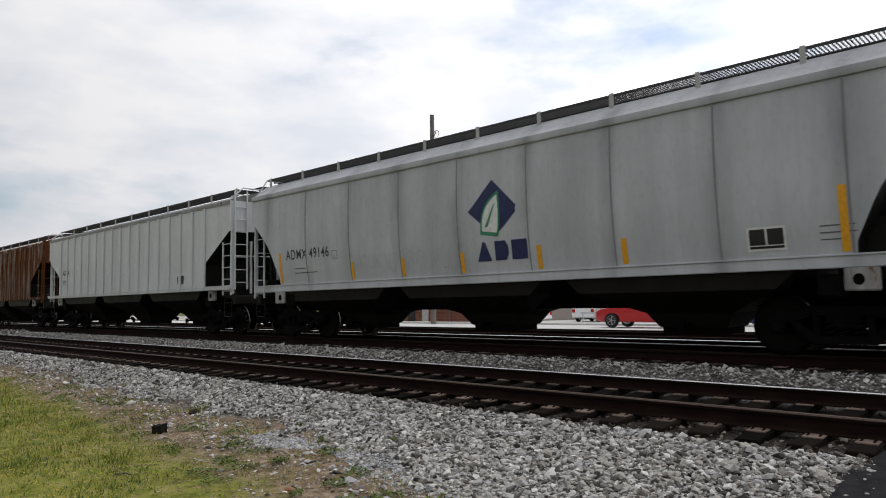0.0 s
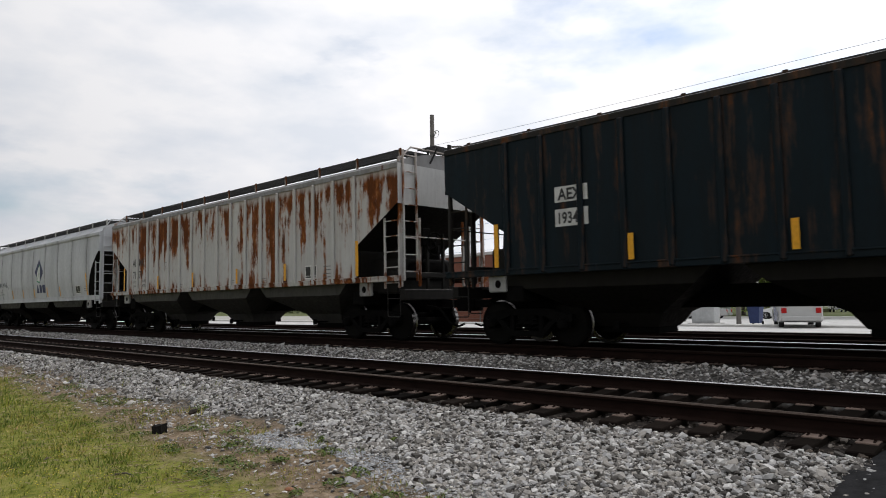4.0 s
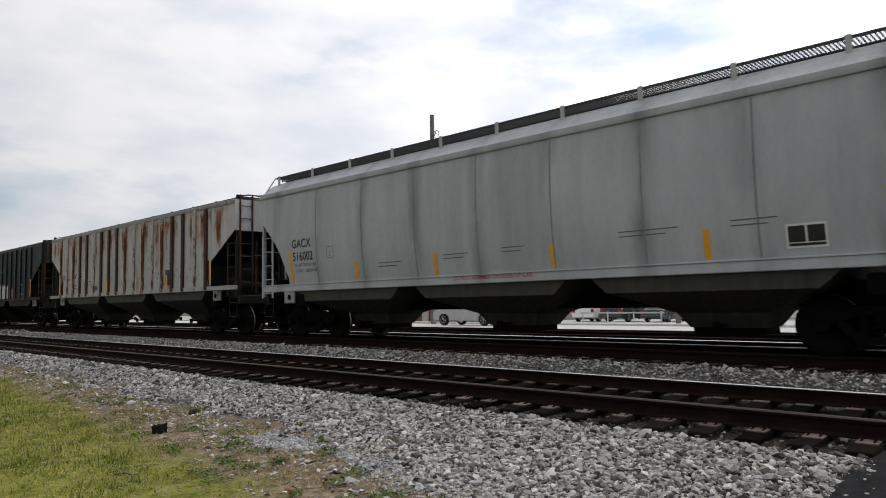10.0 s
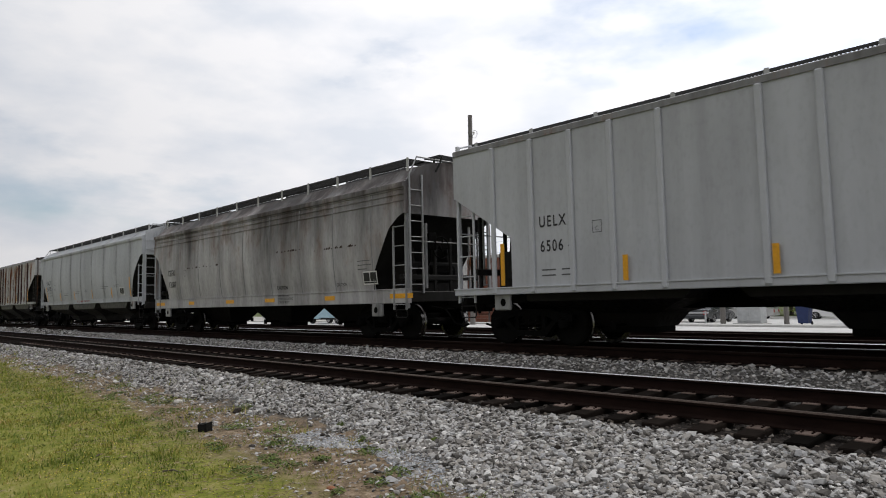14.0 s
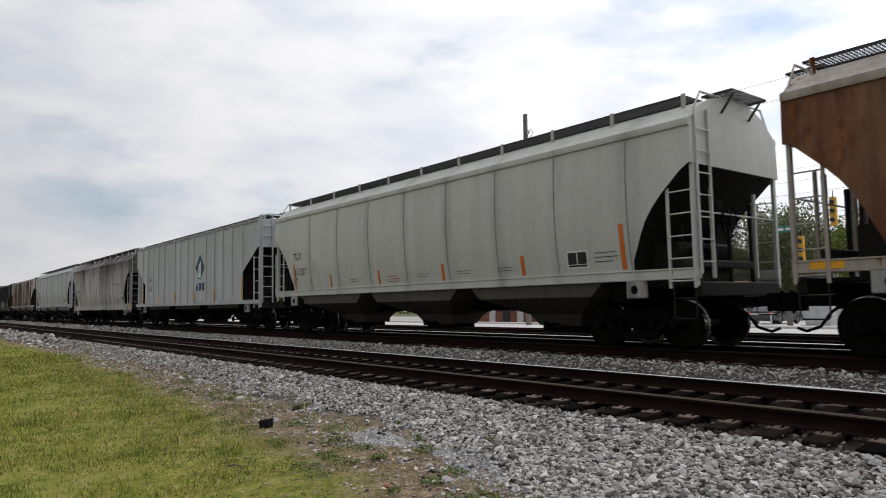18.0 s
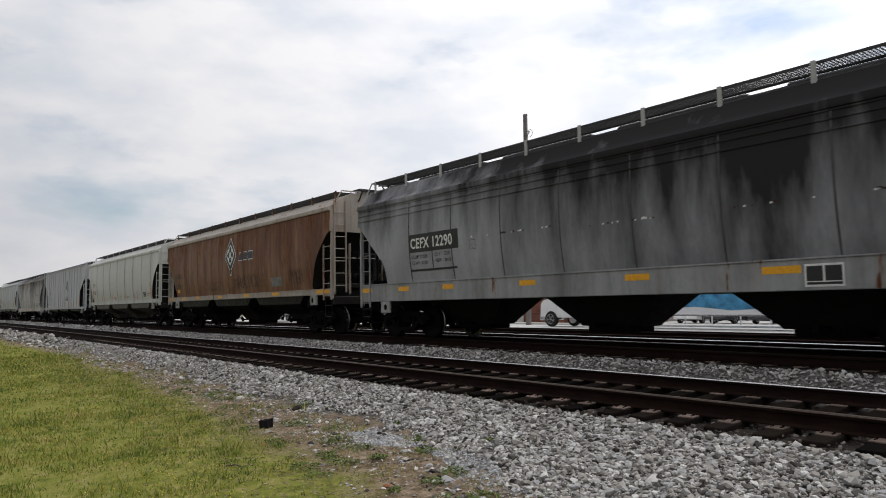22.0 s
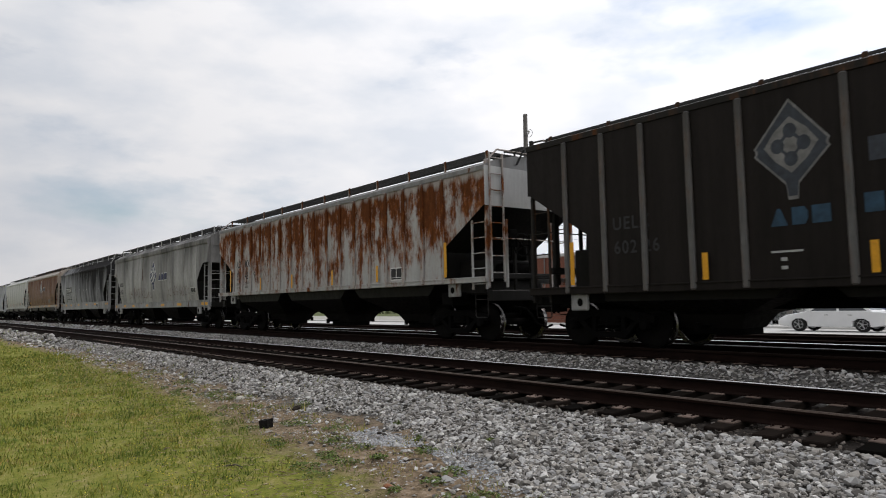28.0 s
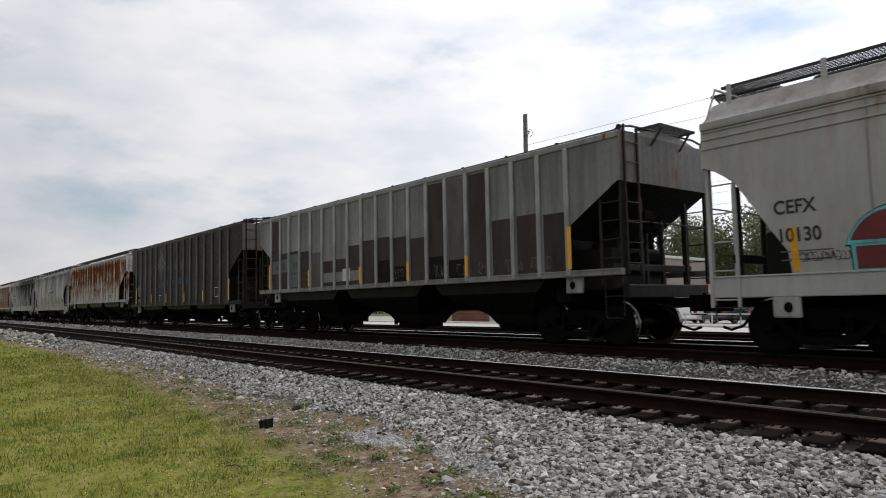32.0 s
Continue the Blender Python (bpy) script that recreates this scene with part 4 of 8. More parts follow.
    # ends: sills, posts, ladders, steps, coupler
    for sg in (-1, 1):
        turn = pose(0, 0, 0, 0, 0, 0 if sg > 0 else 180)
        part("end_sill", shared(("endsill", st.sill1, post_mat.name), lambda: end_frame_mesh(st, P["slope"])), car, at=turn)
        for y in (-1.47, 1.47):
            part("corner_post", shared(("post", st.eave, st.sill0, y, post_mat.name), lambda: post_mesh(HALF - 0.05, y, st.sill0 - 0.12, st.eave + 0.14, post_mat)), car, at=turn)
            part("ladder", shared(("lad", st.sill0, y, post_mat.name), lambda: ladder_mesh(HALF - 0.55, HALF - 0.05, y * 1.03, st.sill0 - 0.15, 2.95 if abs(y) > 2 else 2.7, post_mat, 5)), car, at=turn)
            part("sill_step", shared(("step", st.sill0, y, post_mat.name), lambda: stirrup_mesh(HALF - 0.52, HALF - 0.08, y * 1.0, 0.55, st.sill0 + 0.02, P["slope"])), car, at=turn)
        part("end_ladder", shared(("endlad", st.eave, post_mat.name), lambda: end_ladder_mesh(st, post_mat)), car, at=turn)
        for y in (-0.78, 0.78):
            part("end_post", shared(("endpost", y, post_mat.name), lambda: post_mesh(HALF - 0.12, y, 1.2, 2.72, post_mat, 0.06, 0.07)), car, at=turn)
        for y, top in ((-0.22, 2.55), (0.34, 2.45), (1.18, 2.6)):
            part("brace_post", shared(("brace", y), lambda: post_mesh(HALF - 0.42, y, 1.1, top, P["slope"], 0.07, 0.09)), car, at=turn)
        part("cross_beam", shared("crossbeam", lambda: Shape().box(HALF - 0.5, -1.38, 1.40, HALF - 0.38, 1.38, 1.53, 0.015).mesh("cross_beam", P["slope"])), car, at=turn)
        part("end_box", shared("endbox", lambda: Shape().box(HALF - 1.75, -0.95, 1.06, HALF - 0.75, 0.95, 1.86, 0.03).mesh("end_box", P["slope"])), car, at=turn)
        part("handrail", shared(("rail", post_mat.name), lambda: handrail_mesh(post_mat, 2.28)), car, at=turn @ Matrix.Translation((HALF - 0.03, 0, 0)))
        part("grab_bar", shared(("grab", st.eave, st.board, post_mat.name), lambda: Shape().tube([(HALF - 0.05, -1.47, st.eave + 0.1), (HALF - 0.05, -1.1, st.board + 0.0), (HALF - 0.05, 1.1, st.board + 0.0), (HALF - 0.05, 1.47, st.eave + 0.1)], 0.022, 6).mesh("grab_bar", post_mat)), car, at=turn)
        part("coupler", COUPLER, car, at=turn @ Matrix.Translation((HALF, 0, 0)))
        part("brake_hose", HOSE, car, at=turn @ Matrix.Translation((HALF - 0.2, 0, 0)))
        if sg == brake_end:
            part("brake_wheel", BRAKE_WHEEL, car, "black spoked hand-brake wheel", at=turn @ Matrix.Translation((HALF - 0.02, -0.35, 2.15)))
            part("brake_gear", BRAKE_GEAR, car, at=turn @ Matrix.Translation((HALF, 0, 0)))
    # trucks
    for sg in (-1, 1):
        tr = part("truck", BOLSTER, car, "black cast-steel truck", at=(sg * TRUCK, 0, 0))
        for y in (-1.0, 1.0):
            part("side_frame", SIDE_FRAME, tr, at=pose(0, y, 0, 0, 0, 0 if y < 0 else 180))
            for x in (-0.2, 0, 0.2):
                part("coil_spring", SPRING, tr, at=(x, y, 0))
        for x in (-0.889, 0.889):
            w = part("wheelset", WHEELSET, tr)
            w.matrix_parent_inverse = Matrix.Translation((x, 0, 0.457))
            SPINNERS.append(w)
    for x, h in stripes:
        zz = st.sill1 + 0.04 if stripe_z is None else stripe_z
        if h > 0:
            side_patch(rect(x, zz, 0.11, h), st, tape, car, "reflective_strip", proud=0.006 if not ribs else 0.066)
        else:
            s = Shape().box(x, -st.half_width(st.sill1) - 0.04, zz - 0.02, x - h, -st.half_width(st.sill1) - 0.03, zz + 0.09)
            part("reflective_strip", s.mesh("reflective_strip", M_YELLOW), car)
    return car


def seam_mesh(st, mat):
    s = Shape()
    zs = [st.sill1 + (st.eave - 0.05 - st.sill1) * k / 10 for k in range(11)]
    for sg in (-1,):
        v = [(dx, sg * (st.half_width(z) + o), z) for z in zs for dx, o in ((-0.022, -0.005), (-0.008, 0.011), (0.008, 0.011), (0.022, -0.005))]
        s.add(v, [(i * 4 + j, i * 4 + j + 1, i * 4 + j + 5, i * 4 + j + 4) for i in range(10) for j in range(3)])
    return s.mesh("weld_seam", mat, smooth=True)


def end_ladder_mesh(st, mat):
    s = Shape()
    x = HALF + 0.02
    for y in (-1.42, -1.0):
        s.box(x - 0.02, y - 0.025, st.sill1 - 0.1, x + 0.02, y + 0.025, min(st.eave + 0.3, st.board - 0.02), 0.005)
    z = st.sill1 + 0.1
    while z < min(st.eave + 0.2, st.board - 0.1):
        s.tube([(x + 0.02, -1.42, z), (x + 0.02, -1.0, z)], 0.012, 6)
        z += 0.36
    return s.mesh("end_ladder", mat)


WHITE = (0.52, 0.52, 0.50)
P = {
    "rust0": paint("rusty_brown_paint", (0.10, 0.06, 0.04), 0.8, False, 0.5, seed=1, dark_rust=True),
    "white1": paint("chalky_white_paint", (0.54, 0.55, 0.57), 0.0, False, 0.2, seed=2),
    "grey2": paint("pale_grey_paint", (0.47, 0.485, 0.51), 0.0, False, 0.3, (0.12, 0.12, 0.125), seed=3, stripe=0.45, soot=0.18, seams=0.5),
    "rust3": paint("rust_streaked_white_paint", (0.46, 0.455, 0.445), 0.66, True, 0.25, seed=4, foot=0.10, ragged=0.12, soft=0.05, runny=0.62),
    "dark4": paint("sooty_dark_green_paint", (0.007, 0.014, 0.019), 0.12, False, 0.5, (0.008, 0.007, 0.006), seed=5, dark_rust=True),
    "rust5": paint("rust_patched_cream_paint", (0.40, 0.40, 0.395), 0.52, True, 0.4, (0.14, 0.13, 0.115), seed=6, runny=0.55, soft=0.12, ragged=0.14),
    "grey6": paint("clean_grey_paint", (0.40, 0.415, 0.435), 0.0, False, 0.3, (0.09, 0.09, 0.095), seed=7, stripe=0.4, seams=0.75, soot=0.16),
    "dirty7": paint("dirty_grey_paint", (0.44, 0.43, 0.43), 0.30, True, 0.7, (0.085, 0.075, 0.068), seed=8, dark_rust=True, stripe=0.35, soot=0.8, seams=0.5, runny=0.2, soft=0.2),
    "grey8": paint("light_grey_paint", (0.44, 0.45, 0.47), 0.0, False, 0.3, seed=9, stripe=0.5, soot=0.12),
    "cream9": paint("off_white_paint", (0.47, 0.475, 0.445), 0.0, False, 0.2, seed=10, stripe=0.5, seams=0.5),
    "rust10": paint("oxide_brown_paint", (0.095, 0.028, 0.012), 0.50, True, 0.75, (0.27, 0.16, 0.095), seed=11, soft=0.14, stripe=0.8, runny=0.5, ragged=0.16, soot=0.35),
    "dirty11": paint("sooty_grey_paint", (0.31, 0.315, 0.335), 0.0, False, 0.4, (0.06, 0.06, 0.063), seed=12, stripe=0.3, soot=1.0, aft=0.5, seams=0.5),
    "dirty12": paint("stained_grey_paint", (0.38, 0.375, 0.365), 0.04, False, 0.6, (0.07, 0.064, 0.058), seed=13, dark_rust=True, stripe=0.3, soot=0.7, seams=0.8),
    "rust13": paint("orange_rusted_white_paint", (0.42, 0.42, 0.415), 0.95, True, 0.4, (0.12, 0.11, 0.10), seed=14, runny=0.4, soft=0.10, ragged=0.22),
    "dark14": paint("sooty_brown_paint", (0.019, 0.0155, 0.014), 0.0, False, 0.7, (0.007, 0.006, 0.005), seed=15, dark_rust=True),
    "patch15": paint("patched_grey_paint", (0.21, 0.212, 0.212), 0.0, False, 0.75, (0.045, 0.04, 0.037), seed=16, soot=0.35),
    "dirty16": paint("brown_stained_grey_paint", (0.37, 0.37, 0.365), 0.12, True, 0.4, (0.2, 0.17, 0.14), seed=17, dark_rust=True, soot=0.25, runny=0.3, soft=0.12),
    "pale": paint("weathered_light_trim", (0.40, 0.40, 0.39), 0.1, False, 0.5, seed=18),
    "soot": paint("sooty_trim", (0.022, 0.02, 0.018), 0.15, False, 0.4, (0.02, 0.018, 0.016), seed=19, dark_rust=True),
    "rib5": paint("brown_and_cream_rib_paint", (0.30, 0.27, 0.24), 0.62, False, 0.6, (0.05, 0.03, 0.025), seed=26, dark_rust=True, soft=0.03, ragged=0.22),
    # hopper bays: dirt, plus the shade below the sills put into the colour
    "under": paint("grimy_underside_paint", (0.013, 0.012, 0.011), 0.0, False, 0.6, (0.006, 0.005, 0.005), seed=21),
    "under9": paint("dusty_underside_paint", (0.075, 0.07, 0.063), 0.0, False, 0.6, (0.03, 0.028, 0.025), seed=22),
    # car ends: sooty paint with the recess's shade put into the colour
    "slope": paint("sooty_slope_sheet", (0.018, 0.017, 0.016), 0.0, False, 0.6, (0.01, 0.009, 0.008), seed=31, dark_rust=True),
    "seam": paint("grimy_weld_seam", (0.20, 0.20, 0.205), 0.0, False, 0.7, (0.09, 0.088, 0.085), seed=30),
    "rib3": paint("lightly_rusted_rib_paint", (0.46, 0.455, 0.44), 0.3, True, 0.3, seed=41),
    "end10": paint("dusty_tan_end_paint", (0.34, 0.30, 0.26), 0.1, False, 0.6, (0.12, 0.08, 0.055), seed=61),
    "end14": paint("sooty_grey_end_paint", (0.13, 0.125, 0.12), 0.1, False, 0.7, (0.03, 0.028, 0.026), seed=62),
    "rib13": paint("rusted_rib_paint", (0.40, 0.38, 0.36), 0.9, True, 0.4, seed=63, ragged=0.2, soft=0.06),
    "rib5m": paint("maroon_rib_paint", (0.050, 0.022, 0.019), 0.0, False, 0.7, (0.015, 0.010, 0.009), seed=64),
    "rib5w": paint("chipped_white_rib_paint", (0.40, 0.385, 0.36), 0.45, False, 0.5, seed=65, dark_rust=True, ragged=0.25),
    # paler bays: dust, with some of the shade below the sill in the colour
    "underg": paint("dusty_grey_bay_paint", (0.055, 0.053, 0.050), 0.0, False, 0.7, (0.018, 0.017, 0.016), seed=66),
    "end3": paint("pale_end_sheet_paint", (0.44, 0.44, 0.435), 0.0, False, 0.3, seed=42),
    "roof": paint("dusty_roof_paint", (0.20, 0.20, 0.20), 0.12, False, 0.7, (0.07, 0.065, 0.06), seed=51, dark_rust=True),
    "bracket": paint("grimy_bracket_paint", (0.30, 0.30, 0.295), 0.1, False, 0.9, (0.03, 0.028, 0.026), seed=53, dark_rust=True),
    "sill11": paint("dull_grey_sill_paint", (0.27, 0.275, 0.28), 0.05, False, 0.7, (0.05, 0.048, 0.045), seed=54, dark_rust=True, stripe=0.5),
    "rib14": paint("sooty_pale_rib_paint", (0.15, 0.147, 0.143), 0.1, False, 0.8, (0.02, 0.018, 0.016), seed=55, dark_rust=True, soot=0.5),
    "rib15": paint("grey_blue_rib_paint", (0.36, 0.38, 0.385), 0.05, False, 0.6, (0.05, 0.045, 0.04), seed=56, dark_rust=True),
    "seamd": paint("sooty_weld_seam", (0.07, 0.07, 0.07), 0.0, False, 0.7, (0.03, 0.03, 0.03), seed=57),
}
ENDS = [-55.24, -36.94, -18.68, -0.36, 18.07, 36.67, 55.14, 73.50, 91.75, 110.22, 128.51, 146.99, 165.25, 183.88, 201.90, 220.11, 238.30, 256.55]
MID = [(a + b) / 2 for a, b in zip(ENDS, ENDS[1:])]
VERT = [(-7.16, 0.8), (-4.18, 0.42), (-1.54, 0.42), (1.3, 0.42), (3.9, 0.43), (7.05, 0.8)]
VERT_A = [(-7.14, 0.78), (-3.95, 0.4), (-2.1, 0.4), (-0.24, 0.4), (1.76, 0.42), (3.58, 0.41), (7.02, 0.86)]
VERT_B = [(-7.16, 0.77), (-4.35, 0.4), (-1.6, 0.42), (1.52, 0.42), (4.5, 0.43), (7.06, 0.8)]
VERT_C = [(-7.10, 0.8), (-4.56, 0.38), (-1.72, 0.38), (1.3, 0.38), (4.2, 0.4), (6.95, 0.8)]
VERT_E = [(-6.88, 0.62), (-4.18, 0.42), (-1.54, 0.42), (1.3, 0.42), (3.9, 0.43), (6.7, 0.6)]
VERT_D = [(-7.56, 0.8), (-4.43, 0.5), (-1.13, 0.45), (1.35, 0.45), (3.83, 0.45), (7.14, 0.8)]
FLAT = [(-8.2, -0.9), (-4.9, -0.5), (-1.7, -0.6), (1.1, -0.62), (4.6, -0.5), (7.6, -0.9)]
FLAT_B = [(-8.3, -0.5), (-6.4, -0.5), (-4.4, -0.45), (-1.6, -0.5), (1.3, -0.55), (4.0, -0.62), (7.5, -0.9)]
HALVES = [8.5, 8.5, 8.5, 8.5, 8.5, 8.5, 8.6, 8.15, 8.45, 8.4, 8.4, 8.25, 8.3, 8.5, 8.22, 8.3, 8.15]
MID[6] += 0.1
MID[12] -= 0.12
MID[13] -= 0.2
MID[14] -= 0.18
MID[15] -= 0.1
MID[16] -= 0.15
CARS = [
    hopper_car(RIBBED, MID[0], P["rust0"], "rust-brown ribbed covered hopper car on the railway track", ribs=EVEN, rib_mat=P["rust0"], trim=P["rust0"]),
    hopper_car(RIBBED, MID[1], P["white1"], "chalky white ribbed covered hopper car on the railway track", ribs=EVEN, rib_mat=P["white1"]),
    hopper_car(ROUND, MID[2], P["grey2"], "pale grey smooth-sided covered hopper car with a blue leaf emblem", stripes=VERT_A),
    hopper_car(RIBBED, MID[3], P["rust3"], "white ribbed covered hopper car streaked with rust from the roof", ribs=EVEN, rib_mat=P["rib3"], stripes=VERT, end_mat=P["end3"], under=P["underg"]),
    hopper_car(RIBBED_LOW, MID[4], P["dark4"], "sooty dark green ribbed covered hopper car with white graffiti", ribs=EVEN, rib_mat=P["dark4"], stripes=VERT, post_mat=P["soot"], trim=P["soot"]),
    hopper_car(RIBBED_LOW, MID[5], P["rust5"], "cream ribbed covered hopper car with dark rust patches", ribs=CLOSE, rib_mat=(P["rib5"], P["rib5w"], P["rib5"], P["rib5m"], P["rib5m"], P["rib5w"], P["rib5m"], P["rib5m"], P["rib5m"], P["rib5"], P["rib5w"]), stripes=VERT, under=P["underg"], post_mat=P["soot"], end_mat=P["end3"]),
    hopper_car(ROUND, MID[6], P["grey6"], "clean grey smooth-sided covered hopper car with black lettering", stripes=VERT_B, under=P["underg"]),
    hopper_car(ROUND_DEEP, MID[7], P["dirty7"], "dirty grey smooth-sided covered hopper car with brown stains", stripes=FLAT, stripe_z=1.0, post_mat=P["sill11"]),
    hopper_car(RIBBED_TALL, MID[8], P["grey8"], "light grey ribbed covered hopper car with a blue leaf emblem", ribs=WIDE, rib_mat=P["grey8"], stripes=VERT),
    hopper_car(ROUND, MID[9], P["cream9"], "off-white smooth-sided covered hopper car with orange reflective strips", stripes=VERT_C, under=P["under9"], tape=M_ORANGE),
    hopper_car(ROUND, MID[10], P["rust10"], "rust-brown smooth-sided covered hopper car with a dark diamond emblem", stripes=FLAT_B, stripe_z=1.26, post_mat=P["end10"], trim=P["end10"], end_mat=P["end10"], sill_mat=P["end10"]),
    hopper_car(ROUND_MID, MID[11], P["dirty11"], "soot-streaked grey smooth-sided covered hopper car with a black number board", sill_mat=P["sill11"], stripes=FLAT_B, stripe_z=1.22, post_mat=P["sill11"]),
    hopper_car(ROUND_LIP, MID[12], P["dirty12"], "stained grey smooth-sided covered hopper car with a blue diamond emblem", stripes=FLAT_B, stripe_z=1.02, sill_mat=P["sill11"]),
    hopper_car(RIBBED, MID[13], P["rust13"], "white ribbed covered hopper car with orange rust over its upper half", ribs=EVEN, rib_mat=P["rib13"], stripes=VERT, end_mat=P["end3"]),
    hopper_car(RIBBED_TALL, MID[14], P["dark14"], "sooty brown ribbed covered hopper car with a pale diamond emblem", ribs=WIDE_TOO, rib_mat=P["rib14"], stripes=VERT, post_mat=P["soot"], trim=P["soot"], end_mat=P["end14"]),
    hopper_car(RIBBED_LOW, MID[15], P["patch15"], "grey ribbed covered hopper car with dark repainted patches", ribs=UNEVEN, rib_mat=P["rib15"], stripes=VERT_D, post_mat=P["soot"], end_mat=P["end14"]),
    hopper_car(ROUND_DEEP, MID[16], P["dirty16"], "brown-stained grey smooth-sided covered hopper car with maroon and teal graffiti", stripes=VERT_E),
]


# ---- emblems, lettering and marks on the cars' near sides ----
M_NAVY = simple("navy_emblem_paint", (0.012, 0.018, 0.075), 0.55, 0, 0.3, 7)
M_GREEN = simple("green_emblem_paint", (0.03, 0.20, 0.10), 0.55, 0, 0.2, 7)
M_WHITEP = simple("white_emblem_paint", (0.62, 0.62, 0.60), 0.6, 0, 0.2, 9)
M_SLATE = simple("slate_emblem_paint", (0.035, 0.045, 0.065), 0.6, 0, 0.35, 6)
M_FADED = simple("faded_emblem_paint", (0.16, 0.155, 0.15), 0.7, 0, 0.45, 5)
M_FADEDB = simple("faded_blue_paint", (0.018, 0.05, 0.085), 0.7, 0, 0.5, 5)
M_REDP = simple("dull_red_stencil", (0.30, 0.04, 0.035), 0.6, 0, 0.3, 9)
M_PRINT = simple("small_black_print", (0.09, 0.09, 0.09), 0.7, 0, 0.4, 30)
M_PLACARD = simple("black_placard", (0.012, 0.012, 0.013), 0.5, 0, 0.3, 9)
M_TAGW = simple("white_spray_paint", (0.48, 0.48, 0.47), 0.7, 0, 0.25, 5)
M_TAGR = simple("oxblood_spray_paint", (0.10, 0.03, 0.022), 0.7, 0, 0.3, 5)
M_TAGK = simple("black_spray_paint", (0.02, 0.017, 0.015), 0.7, 0, 0.3, 5)
M_TAGT = simple("teal_spray_paint", (0.10, 0.40, 0.42), 0.6, 0, 0.25, 5)
M_TAGP = simple("maroon_spray_paint", (0.13, 0.022, 0.024), 0.6, 0, 0.25, 5)
M_TAGP2 = simple("pale_rose_spray_paint", (0.42, 0.30, 0.28), 0.6, 0, 0.25, 5)
M_BOXLINE = simple("pale_box_line", (0.38, 0.38, 0.37), 0.7, 0, 0.3, 9)


def bez(p, q, bow, n=8):
    """Points on a bowed line from p to q."""
    mx, mz = (p[0] + q[0]) / 2 - (q[1] - p[1]) * bow, (p[1] + q[1]) / 2 + (q[0] - p[0]) * bow
    return [((1 - t) ** 2 * p[0] + 2 * t * (1 - t) * mx + t * t * q[0], (1 - t) ** 2 * p[1] + 2 * t * (1 - t) * mz + t * t * q[1]) for t in [i / n for i in range(n + 1)]]


def leaf_emblem(car, st, x, z, w, h, proud=0.006):
    """A navy rounded diamond with a green-edged pale leaf; three plain navy blocks stand for the word below."""
    L, T, R, B = (x - w / 2, z - h * 0.02), (x, z + h / 2), (x + w / 2, z - h * 0.05), (x + w * 0.03, z - h / 2)
    side_patch([L] + [T] + bez((R[0] - 0.05, R[1] + 0.06), (R[0] - 0.06, R[1] - 0.05), -0.4, 4) + [B], st, M_NAVY, car, "emblem", "navy blue diamond emblem", proud)
    tip = (x + w * 0.12, z + h * 0.30)
    low = (x - w * 0.26, z - h * 0.44)
    leaf = bez(low, tip, 0.34) + bez(tip, (x + w * 0.10, z - h * 0.5), 0.10)[1:]
    side_patch(leaf, st, M_GREEN, car, "emblem_leaf", "green leaf edge", proud + 0.003)
    inner = [(px * 0.82 + (x - w * 0.03) * 0.18, pz * 0.82 + (z - h * 0.12) * 0.18) for px, pz in leaf]
    side_patch(inner, st, M_WHITEP, car, "emblem_leaf", "pale leaf", proud + 0.006)
    side_patch([(x - w * 0.16, z - h * 0.32), (x - w * 0.10, z - h * 0.32), (x + w * 0.06, z + h * 0.08), (x + w * 0.03, z + h * 0.06)], st, M_GREEN, car, "emblem_leaf", "green leaf vein", proud + 0.009)


def word_blocks(car, st, x, z, w, h, mat, n=3, proud=0.006):
    """A brand word as plain upright blocks."""
    step = w / n
    for i in range(n):
        x0 = x + i * step
        if n == 3 and i == 0:
            side_patch([(x0, z), (x0 + step * 0.84, z), (x0 + step * 0.5, z + h), (x0 + step * 0.34, z + h)], st, mat, car, "word_block", "", proud)
        else:
            side_patch([(x0 + step * 0.05, z), (x0 + step * 0.66, z), (x0 + step * 0.82, z + h * 0.3), (x0 + step * 0.82, z + h * 0.7), (x0 + step * 0.66, z + h), (x0 + step * 0.05, z + h)] if i == 1 else rect(x0, z, step * 0.86, h), st, mat, car, "word_block", "", proud)


def ring_poly(x, z, r, n=12):
    return [(x + r * math.cos(k * math.tau / n), z + r * math.sin(k * math.tau / n)) for k in range(n)]


